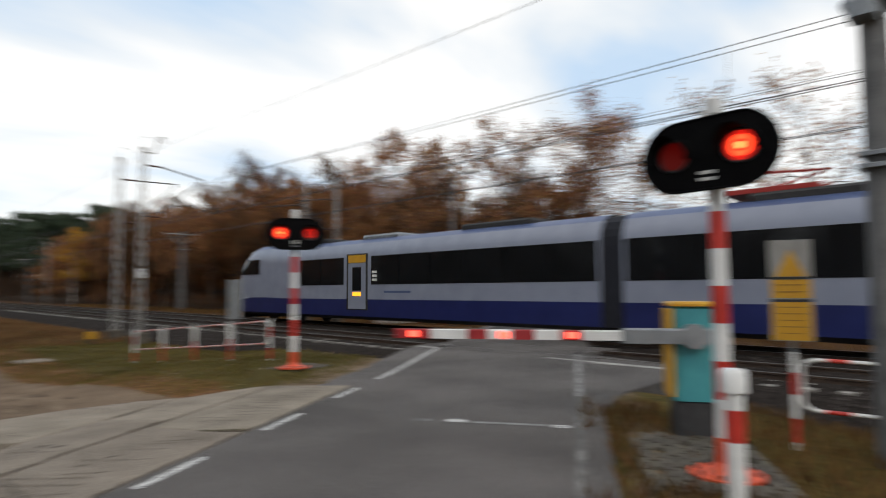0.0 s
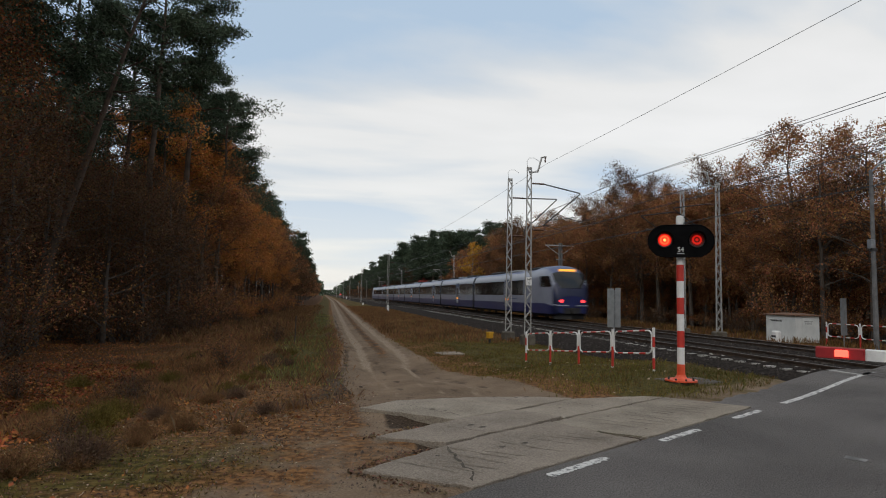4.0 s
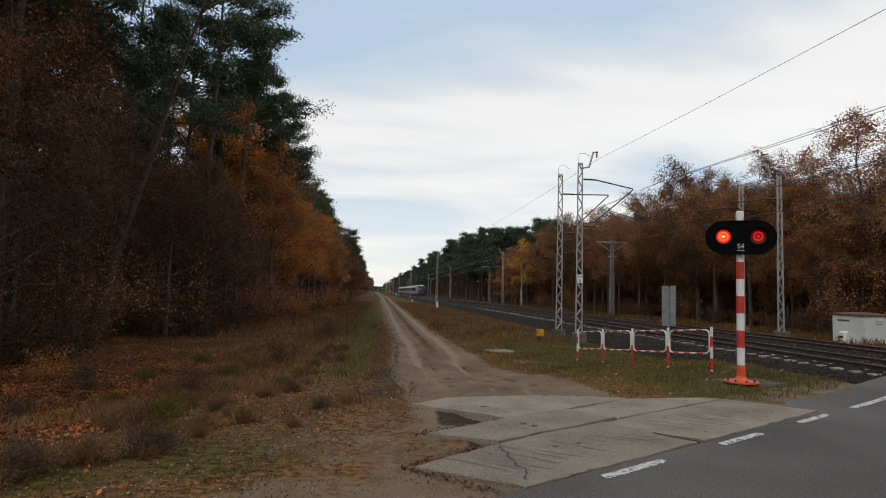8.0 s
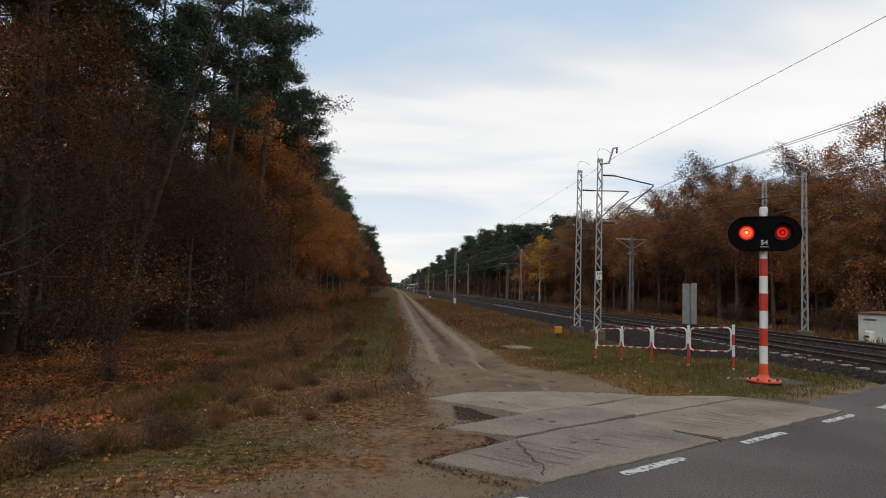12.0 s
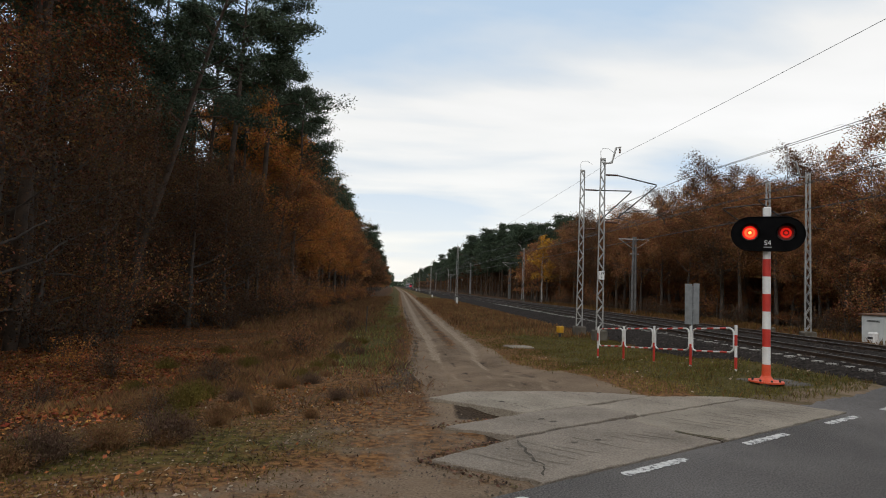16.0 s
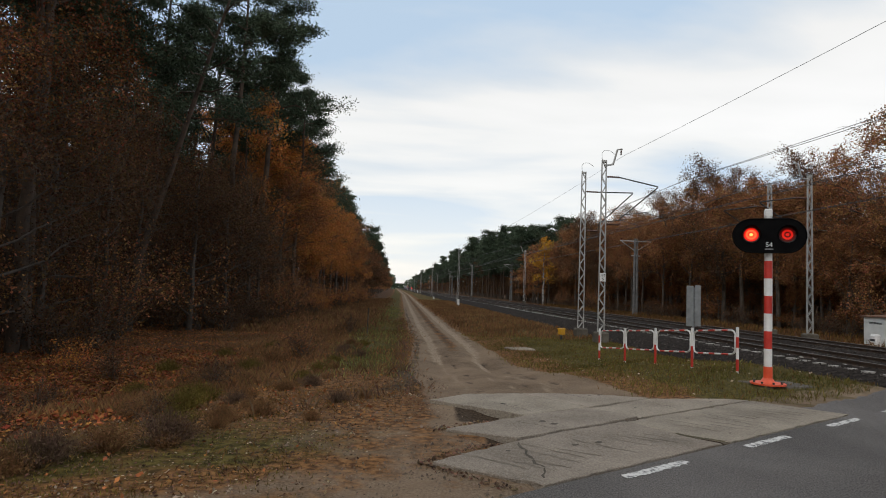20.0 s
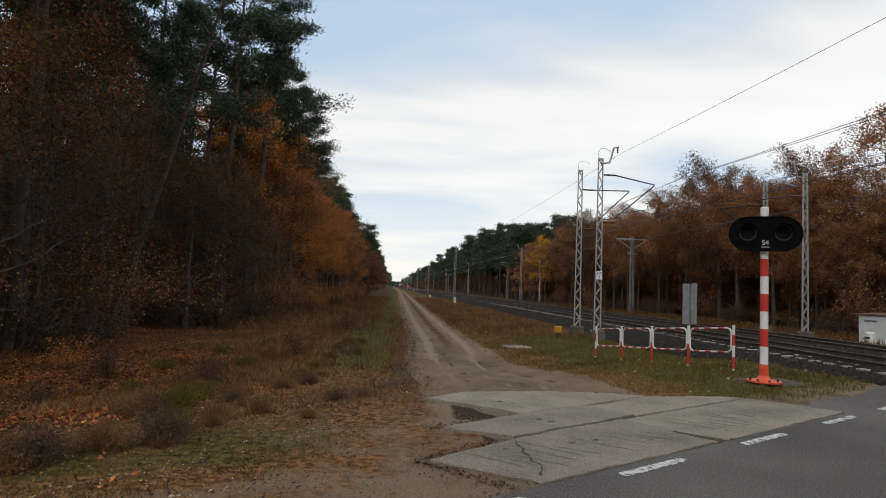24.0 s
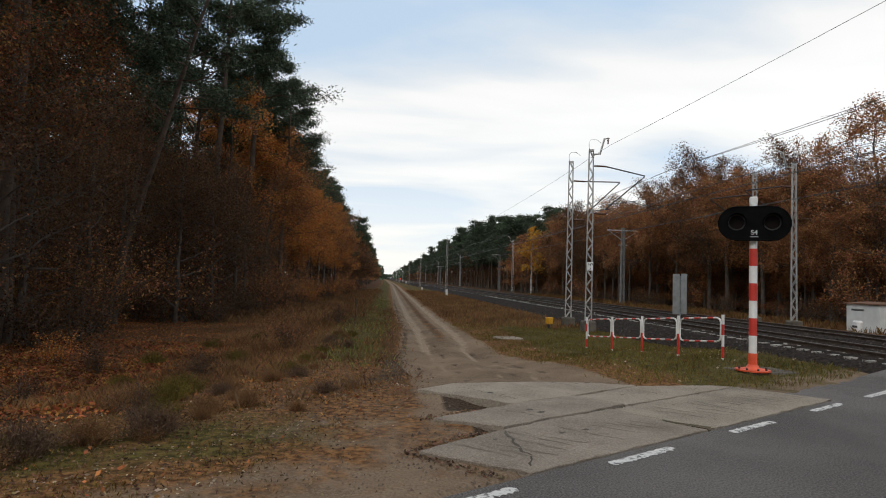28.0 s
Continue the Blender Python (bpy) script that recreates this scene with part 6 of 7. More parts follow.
SPARSE = build_oak("sparse_oak_tree", 35, 11.5, "oak_leaf", "sparse twiggy oak with few brown leaves", leaves=1500, spread=0.32, limbs=26, clear=0.22, size=0.16)
BARE = [build_oak("thin_oak_tree", 31, 12.0, "oak_leaf", "tall half-bare oak with few brown leaves", leaves=6500, spread=0.3, limbs=22, clear=0.3, size=0.10, clumps=150, fill=0.5)]
PINE = [build_pine("pine_tree", 41, 19.5, "tall dark green pine in the wood"), build_pine("pine_tree", 42, 17.5, "tall dark green pine in the wood", clear=0.5),
        build_pine("pine_tree", 43, 20.5, "tall dark green pine with a high crown", clear=0.62, limbs=22),
        build_pine("pine_tree", 44, 17.0, "dark green pine with a low dense crown", clear=0.54, limbs=16, leaves=9500, reach=0.17), build_pine("pine_tree", 45, 16.0, "dark green pine with a low dense crown", clear=0.54, limbs=20, leaves=16000, reach=0.18)]
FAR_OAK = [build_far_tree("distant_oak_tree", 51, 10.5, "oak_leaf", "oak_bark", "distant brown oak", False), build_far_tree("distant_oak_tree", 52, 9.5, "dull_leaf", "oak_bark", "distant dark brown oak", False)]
FAR_BRUSH = build_far_tree("distant_oak_tree", 55, 9.0, "brown_leaf", "oak_bark", "distant red-brown oak", False)
FAR_PINE = [build_far_tree("distant_pine_tree", 53, 17.0, "", "", "distant dark green pine", True), build_far_tree("distant_pine_tree", 54, 15.5, "", "", "distant dark green pine", True)]
BIRCH = build_oak("birch_tree", 61, 10.5, "gold_leaf", "slender yellow birch before the dark wood", spread=0.17, clear=0.34, leaves=2600, size=0.22, bark="birch_bark", fill=0.6)
SHRUB = [build_shrub("shrub", 71, 1.3, "dull_leaf", "withered brown shrub in the leaves", 1100, 0.05), build_shrub("shrub", 72, 2.4, "oak_leaf", "young brown oak sapling under the trees", 1700, 0.065), build_shrub("shrub", 73, 1.6, "rust_leaf", "orange-brown sapling at the wood's edge", 800, 0.075)]
BIRCH.matrix_basis = Matrix.Translation((23.2, 92, -0.35))

used = {}


def plant(proto, x, y, turn, scale, group, lean=0.0, tilt=0.0):
    """Sets a copy of a tree on the ground; the first stands itself."""
    z = float(ground_z(x, y))
    m = Matrix.Translation((x, y, z)) @ Matrix.Rotation(lean, 4, "X") @ Matrix.Rotation(tilt, 4, "Y") @ Matrix.Rotation(turn, 4, "Z")
    if proto.name not in used:
        used[proto.name] = True
        proto.matrix_basis = m
        ob = proto
    else:
        ob = copy_thing(proto, m)
    ob.scale = (scale, scale, scale * (0.94 + 0.12 * ((turn * 7.7) % 1)))
    ob["group"] = group
    return ob


rng = random.Random(3)


def woods_strip(places, label):
    """Trees past counting, joined: crowns in one mesh for each kind of leaf, trunks in another."""
    bins = {}
    for proto, x, y, turn, scale in places:
        z = float(ground_z(x, y))
        ca, sa = math.cos(turn) * scale, math.sin(turn) * scale
        for child in proto.children:
            bins.setdefault(child.data.materials[0].name, []).append((child.data, np.array([[ca, -sa, 0], [sa, ca, 0], [0, 0, scale]]), np.array([x, y, z])))
    for name, items in bins.items():
        cos, idx, starts, totals, nv, nl = [], [], [], [], 0, 0
        for me, m, at in items:
            co = np.empty(len(me.vertices) * 3, np.float32); me.vertices.foreach_get("co", co)
            li = np.empty(len(me.loops), np.int32); me.loops.foreach_get("vertex_index", li)
            ls = np.empty(len(me.polygons), np.int32); me.polygons.foreach_get("loop_start", ls)
            lt = np.empty(len(me.polygons), np.int32); me.polygons.foreach_get("loop_total", lt)
            cos.append(co.reshape(-1, 3) @ m.T + at); idx.append(li + nv); starts.append(ls + nl); totals.append(lt)
            nv += len(me.vertices); nl += len(me.loops)
        me = bpy.data.meshes.new("distant_woods")
        me.vertices.add(nv); me.vertices.foreach_set("co", np.concatenate(cos).astype(np.float32).ravel())
        me.loops.add(nl); me.loops.foreach_set("vertex_index", np.concatenate(idx).astype(np.int32))
        starts = np.concatenate(starts)
        me.polygons.add(len(starts)); me.polygons.foreach_set("loop_start", starts.astype(np.int32))
        me.polygons.foreach_set("loop_total", np.concatenate(totals).astype(np.int32))
        me.update(calc_edges=True)
        me.materials.append(bpy.data.materials[name])
        tagged(new("distant_woods", me), label, "woods", "", "stuff")


def wood_left():
    g = "trees of the wood beside the dirt track"
    # the edge row: broad-leaved trees, orange beside the track, dark and thin nearer the road
    y = 4.0
    while y < 92:
        x = float(forest_edge(y)) - rng.uniform(0.2, 1.4)
        if 37 < y < 92:
            p, sc = RUST[rng.randrange(2)] if rng.random() < 0.66 else OAK[rng.choice((0, 2))], rng.uniform(1.2, 1.42) if y < 56 else rng.uniform(1.0, 1.3)
        else:
            p = rng.choice((NEAR[0], NEAR[2], NEAR[2], NEAR[0], NEAR[2], NEAR[2]))
            sc = rng.uniform(0.9, 1.05) if p is NEAR[2] else rng.uniform(0.6, 0.78)
        if y > 33:
            sc = min(sc, 1.0) if p in OAK else sc
            x -= 4.5 * max(0.0, sc - 1.0)
        plant(p, x, y, rng.uniform(0, 6.28), sc, g, rng.uniform(-0.04, 0.04))
        y += rng.uniform(2.4, 3.6) if 33 < y < 92 else rng.uniform(2.6, 3.8)
    # pines close behind it, whose crowns stand out over the edge
    y = 7.0
    while y < 110:
        x = float(forest_edge(y)) - rng.uniform(0.6, 1.8) - (3.0 if y < 26 else 2.6)
        plant(PINE[rng.randrange(3)], x, y, rng.uniform(0, 6.28), rng.uniform(0.92, 1.06) * (1.0 if y < 70 else 0.9), g, rng.uniform(-0.05, 0.05))
        y += rng.uniform(4.6, 7.0) if y < 45 else rng.uniform(3.2, 5.2)
    for x, y, k, sc in ((-9.4, 52.0, 2, 0.98), (-11.0, 19.0, 0, 1.0), (-13.2, 21.8, 1, 1.05), (-12.6, 17.4, 2, 0.95), (-14.0, 26.0, 1, 1.0)):
        plant(PINE[k], x, y, rng.uniform(0, 6.28), sc, g, 0.03)
    # low-crowned pines over the near edge, one of them leaning out
    for x, y, k, sc, tilt in ((-10.9, 18.2, 0, 0.95, 0.02), (-11.3, 25.8, 3, 1.0, 0.24), (-9.2, 40.0, 2, 1.15, 0.04), (-10.2, 36.6, 2, 1.12, 0.03), (-7.4, 44.5, 0, 0.86, 0.02), (-12.4, 21.4, 4, 0.8, 0.03)):
        plant(PINE[k], x, y, rng.uniform(0, 6.28), sc, g, 0.0, tilt)
    for x, y, k, sc in ((-8.3, 30.4, 2, 0.9), (-8.0, 34.0, 0, 0.7), (-9.0, 27.6, 2, 0.95), (-8.0, 36.4, 2, 1.0)):
        plant(NEAR[k], x, y, rng.uniform(0, 6.28), sc, g)
    # saplings along the foot of the wood
    for i in range(46):
        y = 27 + 75 * (i / 46) ** 1.3 + rng.uniform(-0.6, 0.6)
        plant(SHRUB[rng.choice((0, 1, 0, 2) if y > 40 else (0, 1, 0))], float(forest_edge(y)) + rng.uniform(0.0, 2.0), y, rng.uniform(0, 6.28), rng.uniform(0.8, 1.5), "undergrowth of the wood")
    for x, y, sc in ((-11.0, 16.6, 0.85), (-12.4, 22.2, 0.9), (-10.6, 13.4, 0.75)):
        plant(NEAR[1], x, y, rng.uniform(0, 6.28), sc, g)
    for row in range(1, 5):
        y = 2.0 + rng.random()
        while y < 66 - row * 4:
            x = float(forest_edge(y)) - 1.0 - row * 3.0 - rng.uniform(-1.2, 1.2)
            q = rng.random()
            if y < 34 and row > 1 and q < 0.4:
                y += rng.uniform(2.6, 4.4)
                continue
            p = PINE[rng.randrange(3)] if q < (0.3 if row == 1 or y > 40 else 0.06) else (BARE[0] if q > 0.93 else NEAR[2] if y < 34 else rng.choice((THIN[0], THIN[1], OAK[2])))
            plant(p, x, y, rng.uniform(0, 6.28), rng.uniform(0.85, 1.12), g, rng.uniform(-0.06, 0.06))
            y += rng.uniform(2.6, 4.4)
    far = []
    for row in range(5, 10):
        y = -14.0
        while y < 80:
            x = float(forest_edge(y)) - row * 3.2 - rng.uniform(-1.2, 1.2)
            far.append((rng.choice((FAR_PINE[0], FAR_PINE[1], FAR_OAK[1], FAR_OAK[1])), x, y, rng.uniform(0, 6.28), rng.uniform(0.42, 0.55) if y < 50 else rng.uniform(0.9, 1.2)))
            y += rng.uniform(2.6, 4.2)
    y = 64.0
    while y < 620:
        for row in range(4):
            x = float(forest_edge(y)) - row * 3.0 - rng.uniform(0, 2.0) - (2.5 if y < 95 else 0.0)
            far.append((FAR_OAK[rng.randrange(2)] if row == 0 and rng.random() < 0.75 else FAR_PINE[rng.randrange(2)], x, y + rng.uniform(-2, 2), rng.uniform(0, 6.28), rng.uniform(0.85, 1.1)))
        y += 3.6 if y < 140 else (7 if y < 260 else 14)
    # undergrowth that closes the wood between the trunks, leaves darkened for its shade
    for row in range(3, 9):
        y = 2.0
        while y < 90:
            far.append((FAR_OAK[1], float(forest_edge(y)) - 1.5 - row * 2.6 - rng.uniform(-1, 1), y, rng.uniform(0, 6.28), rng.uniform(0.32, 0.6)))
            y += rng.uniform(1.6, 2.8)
    woods_strip(far, "dense autumn wood of pines and oaks along the dirt track")
    for i in range(80):
        y = rng.uniform(6, 60)
        x = float(forest_edge(y)) + rng.uniform(-7, 1.0)
        plant(SHRUB[rng.choice((0, 0, 0, 1) if y > 20 else (0, 0, 0, 1))], x, y, rng.uniform(0, 6.28), rng.uniform(0.8, 1.5), "undergrowth of the wood")
    for x, y, k, sc in ((-2.5, 17.6, 1, 0.5), (-3.4, 11.9, 0, 0.5), (-5.2, 9.3, 0, 0.45), (-2.7, 7.0, 0, 0.35), (-4.2, 6.6, 0, 0.4), (-6.2, 14.0, 0, 0.7), (-1.9, 27, 0, 0.7), (-7.6, 15.2, 2, 0.5), (-2.7, 18.2, 0, 0.8), (-3.3, 11.8, 0, 0.5)):
        plant(SHRUB[k], x, y, rng.uniform(0, 6.28), sc, "undergrowth of the wood")


def wood_right():
    g = "trees of the wood beyond the tracks"
    rng.seed(41)
    # the tall row that makes the crest
    for i in range(15):
        y = 41.0 + 4.2 * i
        plant(OAK[(0, 2, 0, 1)[i % 4]], 30.0 + rng.uniform(-0.8, 0.8), y, rng.uniform(0, 6.28), (1.0, 1.0, 0.96, 1.2)[i % 4] * (0.97 if y < 45 else 0.91 if y < 60 else 1.04), g)
    y = 15.5
    while y < 92:
        for row in range(3):
            x = 27.0 + row * 3.4 + rng.uniform(-0.9, 1.0)
            if y < 0.62 * x:
                continue
            p, sc = OAK[rng.choice((0, 1, 2) if y < 42 else (0, 2, 2, 1))], rng.uniform(0.9, 1.08)
            if y > 42:
                sc *= 1.06
            elif y < 38:
                sc *= 0.74
            if row == 0 and y > 50 and rng.random() < 0.04:
                p, sc = RUST[1], rng.uniform(0.7, 1.0)
            if rng.random() < 0.25:
                p, sc = BARE[0], rng.uniform(0.8, 0.98)
            plant(p, x, y + rng.uniform(-1.2, 1.2), rng.uniform(0, 6.28), sc, g, rng.uniform(-0.04, 0.04))
        y += rng.uniform(2.5, 3.6)
    for x, y, p, sc in ((28.5, 16.6, OAK[0], 1.0), (30.5, 14.5, SPARSE, 0.95), (29.5, 9.5, SPARSE, 0.9), (33, 7.0, SPARSE, 1.0), (31, 2.5, SPARSE, 1.0), (34, -2, SPARSE, 1.0), (30, -8, BARE[0], 1.0), (28, -16, OAK[1], 1.0), (29, -26, OAK[0], 1.0), (28.6, 29.6, BARE[0], 1.02), (29.4, 33.2, BARE[0], 1.14), (28.6, 26.0, BARE[0], 0.94), (30.6, 38.5, BARE[0], 1.05), (31, 44, OAK[0], 1.0), (30.2, 36.5, OAK[0], 1.0), (31.5, 31.5, OAK[0], 1.0)):
        plant(p, x, y, rng.uniform(0, 6.28), sc, g)
    far = []
    y = 92.0
    while y < 700:
        for row in range(4):
            x = 25.5 + row * 3.4 + rng.uniform(-1.2, 1.2)
            pine = y > 110 and rng.random() < 0.9
            far.append((FAR_PINE[rng.randrange(2)] if pine else FAR_OAK[rng.randrange(2)], x, y + rng.uniform(-1.5, 1.5), rng.uniform(0, 6.28), rng.uniform(0.85, 1.12) if y > 150 else rng.uniform(0.86, 1.02)))
            # brown undergrowth below the pines
            far.append((FAR_OAK[1], x + 1.5, y + rng.uniform(-1.5, 1.5), rng.uniform(0, 6.28), rng.uniform(0.4, 0.65)))
        y += 3.8 if y < 170 else (7 if y < 280 else 14)
    for row in range(3, 8):
        y = 0.62 * (26 + row * 3.4) + 1.0
        while y < 100:
            far.append((FAR_OAK[1] if rng.random() < 0.95 or y < 75 else FAR_PINE[0], 26 + row * 3.4 + rng.uniform(-1, 1), y, rng.uniform(0, 6.28), rng.uniform(0.8, 1.0)))
            y += rng.uniform(2.6, 4.0)
    for row in range(5):
        y = 17.0
        while y < 100:
            x = 27.5 + row * 2.6 + rng.uniform(-0.9, 0.9)
            if y > 0.62 * x:
                far.append((FAR_BRUSH if row < 3 else FAR_OAK[1], x, y, rng.uniform(0, 6.28), rng.uniform(0.28, 0.55)))
            y += rng.uniform(1.7, 3.0)
    for i in range(24):
        far.append((FAR_OAK[i % 2], 62 + rng.uniform(0, 12), -50 + i * 4.4 + rng.uniform(-2, 2), rng.uniform(0, 6.28), rng.uniform(0.6, 0.8)))
    # behind the camera
    for i in range(26):
        far.append((FAR_PINE[i % 2] if i % 3 else FAR_OAK[0], -28 + i * 2.6 + rng.uniform(-1, 1), -34 - rng.uniform(0, 12), rng.uniform(0, 6.28), rng.uniform(0.9, 1.2)))
    woods_strip(far, "brown oaks and dark pines of the wood beyond the tracks")
    for i in range(50):
        y = rng.uniform(24, 90)
        plant(SHRUB[rng.choice((0, 0, 1, 0, 0))], 24.6 + rng.uniform(-0.4, 5), y, rng.uniform(0, 6.28), rng.uniform(0.9, 1.5), "undergrowth of the wood")


wood_left()
wood_right()
spare = [p for p in OAK + RUST + THIN + NEAR + BARE + PINE + SHRUB + [SPARSE] if p.name not in used]
for ob in FAR_OAK + FAR_PINE + [FAR_BRUSH] + spare:
    for child in list(ob.children):
        bpy.data.objects.remove(child)
    bpy.data.objects.remove(ob)


def far_line():
    """The closing line of woods at the end of the straight."""
    r = np.random.default_rng(9)
    n = 5000
    x = np.concatenate([r.uniform(-60, 2, n // 2), r.uniform(22, 90, n // 2)])
    y = r.uniform(600, 1300, n)
    z = r.uniform(0, 1, n) ** 0.8 * 15
    v = flakes(np.stack([x, y, z], 1), r.uniform(2.0, 4.0, n), r, 0.0, 1.2)
    x2 = r.uniform(-40, 60, 1600)
    v2 = flakes(np.stack([x2, r.uniform(1450, 1500, 1600), r.uniform(0, 11, 1600)], 1), r.uniform(2.5, 4.5, 1600), r, 0.0, 1.2)
    ob = new("distant_woods", quad_mesh("distant_woods", np.concatenate([v, v2]), "needles"))
    tagged(ob, "distant dark woods closing the straight line", "woods", "", "stuff")


far_line()


# ---- grass, leaves and stones ----
def blades(n, xr, yr, keep, size, material, name, label, category, seed, lean=0.6, wide=0.03, thin=0.002):
    r = np.random.default_rng(seed)
    x, y = r.uniform(*xr, n), r.uniform(*yr, n)
    k = keep(x, y, r)
    x, y = x[k], y[k]
    z = ground_z(x, y) - 0.01
    h = r.uniform(0.5, 1.3, len(x)) * size
    a = r.uniform(0, 6.28, len(x)); b = r.uniform(0, 6.28, len(x))
    l = r.uniform(0.1, lean, len(x)) * h
    w = h * wide + thin
    p = np.stack([x, y, z], 1)
    side = np.stack([np.cos(a) * w, np.sin(a) * w, 0 * w], 1)
    tip = p + np.stack([np.cos(b) * l, np.sin(b) * l, h], 1)
    mid = p + np.stack([np.cos(b) * l * 0.35, np.sin(b) * l * 0.35, h * 0.6], 1)
    v = np.stack([p - side, p + side, mid + side * 0.6, tip], 1).reshape(-1, 3)
    ob = new(name, quad_mesh(name, v, material))
    tagged(ob, label, category, "", "stuff")


def clumpy(x, y, k, seed):
    return wave(x, y, k, seed) + 0.5 * wave(x, y, k * 2.7, seed + 2)


def on_right_verge(x, y, r):
    s, d = road_sd(x, y)
    off = x - track_line(y)
    return (off > np.interp(y, [8, 10, 15, 18, 22, 30, 60], [2.6, 2.0, 1.9, 1.6, 1.35, 1.15, 1.1]) + r.normal(size=len(x)) * 0.2) & (x < 10.6) & (d > np.interp(s, [3.4, 4.8], [2.4, 0.95]) + 0.2 * wave(x, y, 2.0)) & (r.uniform(size=len(x)) < 0.55 + 0.5 * clumpy(x, y, 1.6, 1))


blades(110000, (2.5, 10.8), (5.5, 30), on_right_verge, 0.07, "grass", "grass", "short late green grass beside the ballast", "grass", 1)
blades(36000, (2.5, 10.8), (6.0, 40), lambda x, y, r: on_right_verge(x, y, r) & (r.uniform(size=len(x)) < 0.55), 0.09, "straw", "dry_grass", "dry yellow grass among the green", "grass", 2)
blades(9000, (2.5, 10.6), (6.5, 24), lambda x, y, r: on_right_verge(x, y, r) & (clumpy(x, y, 2.3, 5) > 0.35), 0.16, "grass", "grass_tufts", "taller grass tufts round the railing", "grass", 12)
blades(26000, (3.0, 10.6), (28, 110), lambda x, y, r: x - track_line(y) > 1.35 + r.normal(size=len(x)) * 0.25, 0.2, "haze", "dry_grass", "dry grass along the line", "grass", 3, wide=0.12)


def on_left_verge(x, y, r):
    off = x - track_line(y)
    s, d = road_sd(x, y)
    return (off < -np.interp(y, [7, 10, 16, 30], [2.0, 1.6, 1.5, 1.35]) + r.normal(size=len(x)) * 0.25) & (x > forest_edge(y) + 0.5) & (d > 1.2) & ((s < -3.2) | (d > 3.5)) & (r.uniform(size=len(x)) < (0.42 + 0.6 * clumpy(x, y, 0.9, 4)) * np.clip((x - forest_edge(y) - 0.5) / 5.5, 0.12, 1))


blades(120000, (-9, 1.5), (4.5, 36), on_left_verge, 0.06, "straw", "dry_grass", "low dry brown grass on the verge of the wood", "grass", 4, lean=1.2, wide=0.02)
blades(16000, (-9, 1.5), (11.0, 40), on_left_verge, 0.18, "haze", "dry_grass", "taller dry grass on the verge of the wood", "grass", 14, lean=0.9, wide=0.003, thin=0.0015)
def build_weed_tuft(name, seed, h, spread, material, label):
    """A dome of fine dry stems with twiggy tips."""
    r = np.random.default_rng(seed)
    t = thing(name, label, "weeds", "weed tufts on the verge")
    n = 420
    a, out = r.uniform(0, 6.28, n), r.uniform(0, 1, n) ** 0.7
    foot = np.stack([np.cos(a) * out * spread * 0.35, np.sin(a) * out * spread * 0.35, np.full(n, -0.02)], 1)
    hh = h * (1 - 0.45 * out ** 2) * r.uniform(0.6, 1.15, n)
    tip = foot + np.stack([np.cos(a + r.normal(size=n) * 0.5) * out * spread * 0.7, np.sin(a + r.normal(size=n) * 0.5) * out * spread * 0.7, hh], 1)
    side = r.normal(size=(n, 3)); side[:, 2] = 0
    side *= 0.0022 / np.linalg.norm(side, axis=1)[:, None]
    tagged(part("stem_clump", quad_mesh("stem_clump", np.stack([foot - side, foot + side, tip + side * 0.5, tip - side * 0.5], 1).reshape(-1, 3), material), material, t), kind="stuff")
    m = 2600
    k = r.integers(0, n, m)
    u = r.uniform(0.35, 1.05, m)[:, None]
    c = foot[k] + (tip[k] - foot[k]) * u + r.normal(size=(m, 3)) * 0.012
    tagged(part("twig_clump", quad_mesh("twig_clump", flakes(c, r.uniform(0.012, 0.034, m), r, 0.0, 3.0), material), material, t), kind="stuff")
    return t


TUFT = [build_weed_tuft("weed_tuft", 91, 0.34, 0.42, "heather", "withered grey-brown heather tuft on the verge"),
        build_weed_tuft("weed_tuft", 92, 0.26, 0.30, "haze", "dry brown weed tuft on the verge"),
        build_weed_tuft("weed_tuft", 93, 0.30, 0.34, "moss", "dull green broom tuft on the verge")]


def weed_tufts():
    """A loose row of tufts between the litter and the mossy verge, and a few behind it."""
    r = random.Random(17)
    spots = [(-2.2, 6.1, 0, 0.95), (-2.95, 5.3, 0, 0.95), (-2.6, 5.75, 1, 1.0), (-2.75, 8.3, 2, 1.0), (-2.45, 7.1, 2, 0.85), (-2.9, 9.4, 2, 1.1), (-0.75, 8.7, 0, 0.6), (-0.95, 7.3, 1, 0.45), (-0.4, 9.2, 1, 0.5)]
    for i in range(30):
        y = 5.0 + 17 * (i / 30) ** 1.25
        x = float(np.interp(y, [4.5, 6.5, 7.5, 9.2, 14.5, 22], [-3.4, -2.1, -2.0, -1.85, -1.4, -1.1])) + r.uniform(-0.45, 0.45)
        spots.append((x, y, r.choice((0, 1, 1, 1, 2)), r.uniform(0.45, 0.85)))
    for i in range(16):
        y = r.uniform(7.5, 22)
        spots.append((r.uniform(-5.5, -3.0), y, r.choice((1, 2, 1)), r.uniform(0.6, 1.1)))
    for x, y, k, sc in spots:
        plant(TUFT[k], x, y, r.uniform(0, 6.28), sc, "weed tufts on the verge")


weed_tufts()


def haze_band(x, y, r):
    """Tall fine dry grass on the slope between the weeds and the leaves."""
    mid = np.interp(y, [5, 8, 12, 18, 26, 40], [-5.4, -4.2, -3.6, -3.4, -3.2, -3.4])
    return (y > 8.2 + r.normal(size=len(x)) * 0.9) & (np.abs(x - mid) < 0.9 + 0.5 * r.normal(size=len(x))) & (clumpy(x, y, 1.3, 8) > -0.1 + 0.5 * r.normal(size=len(x)))


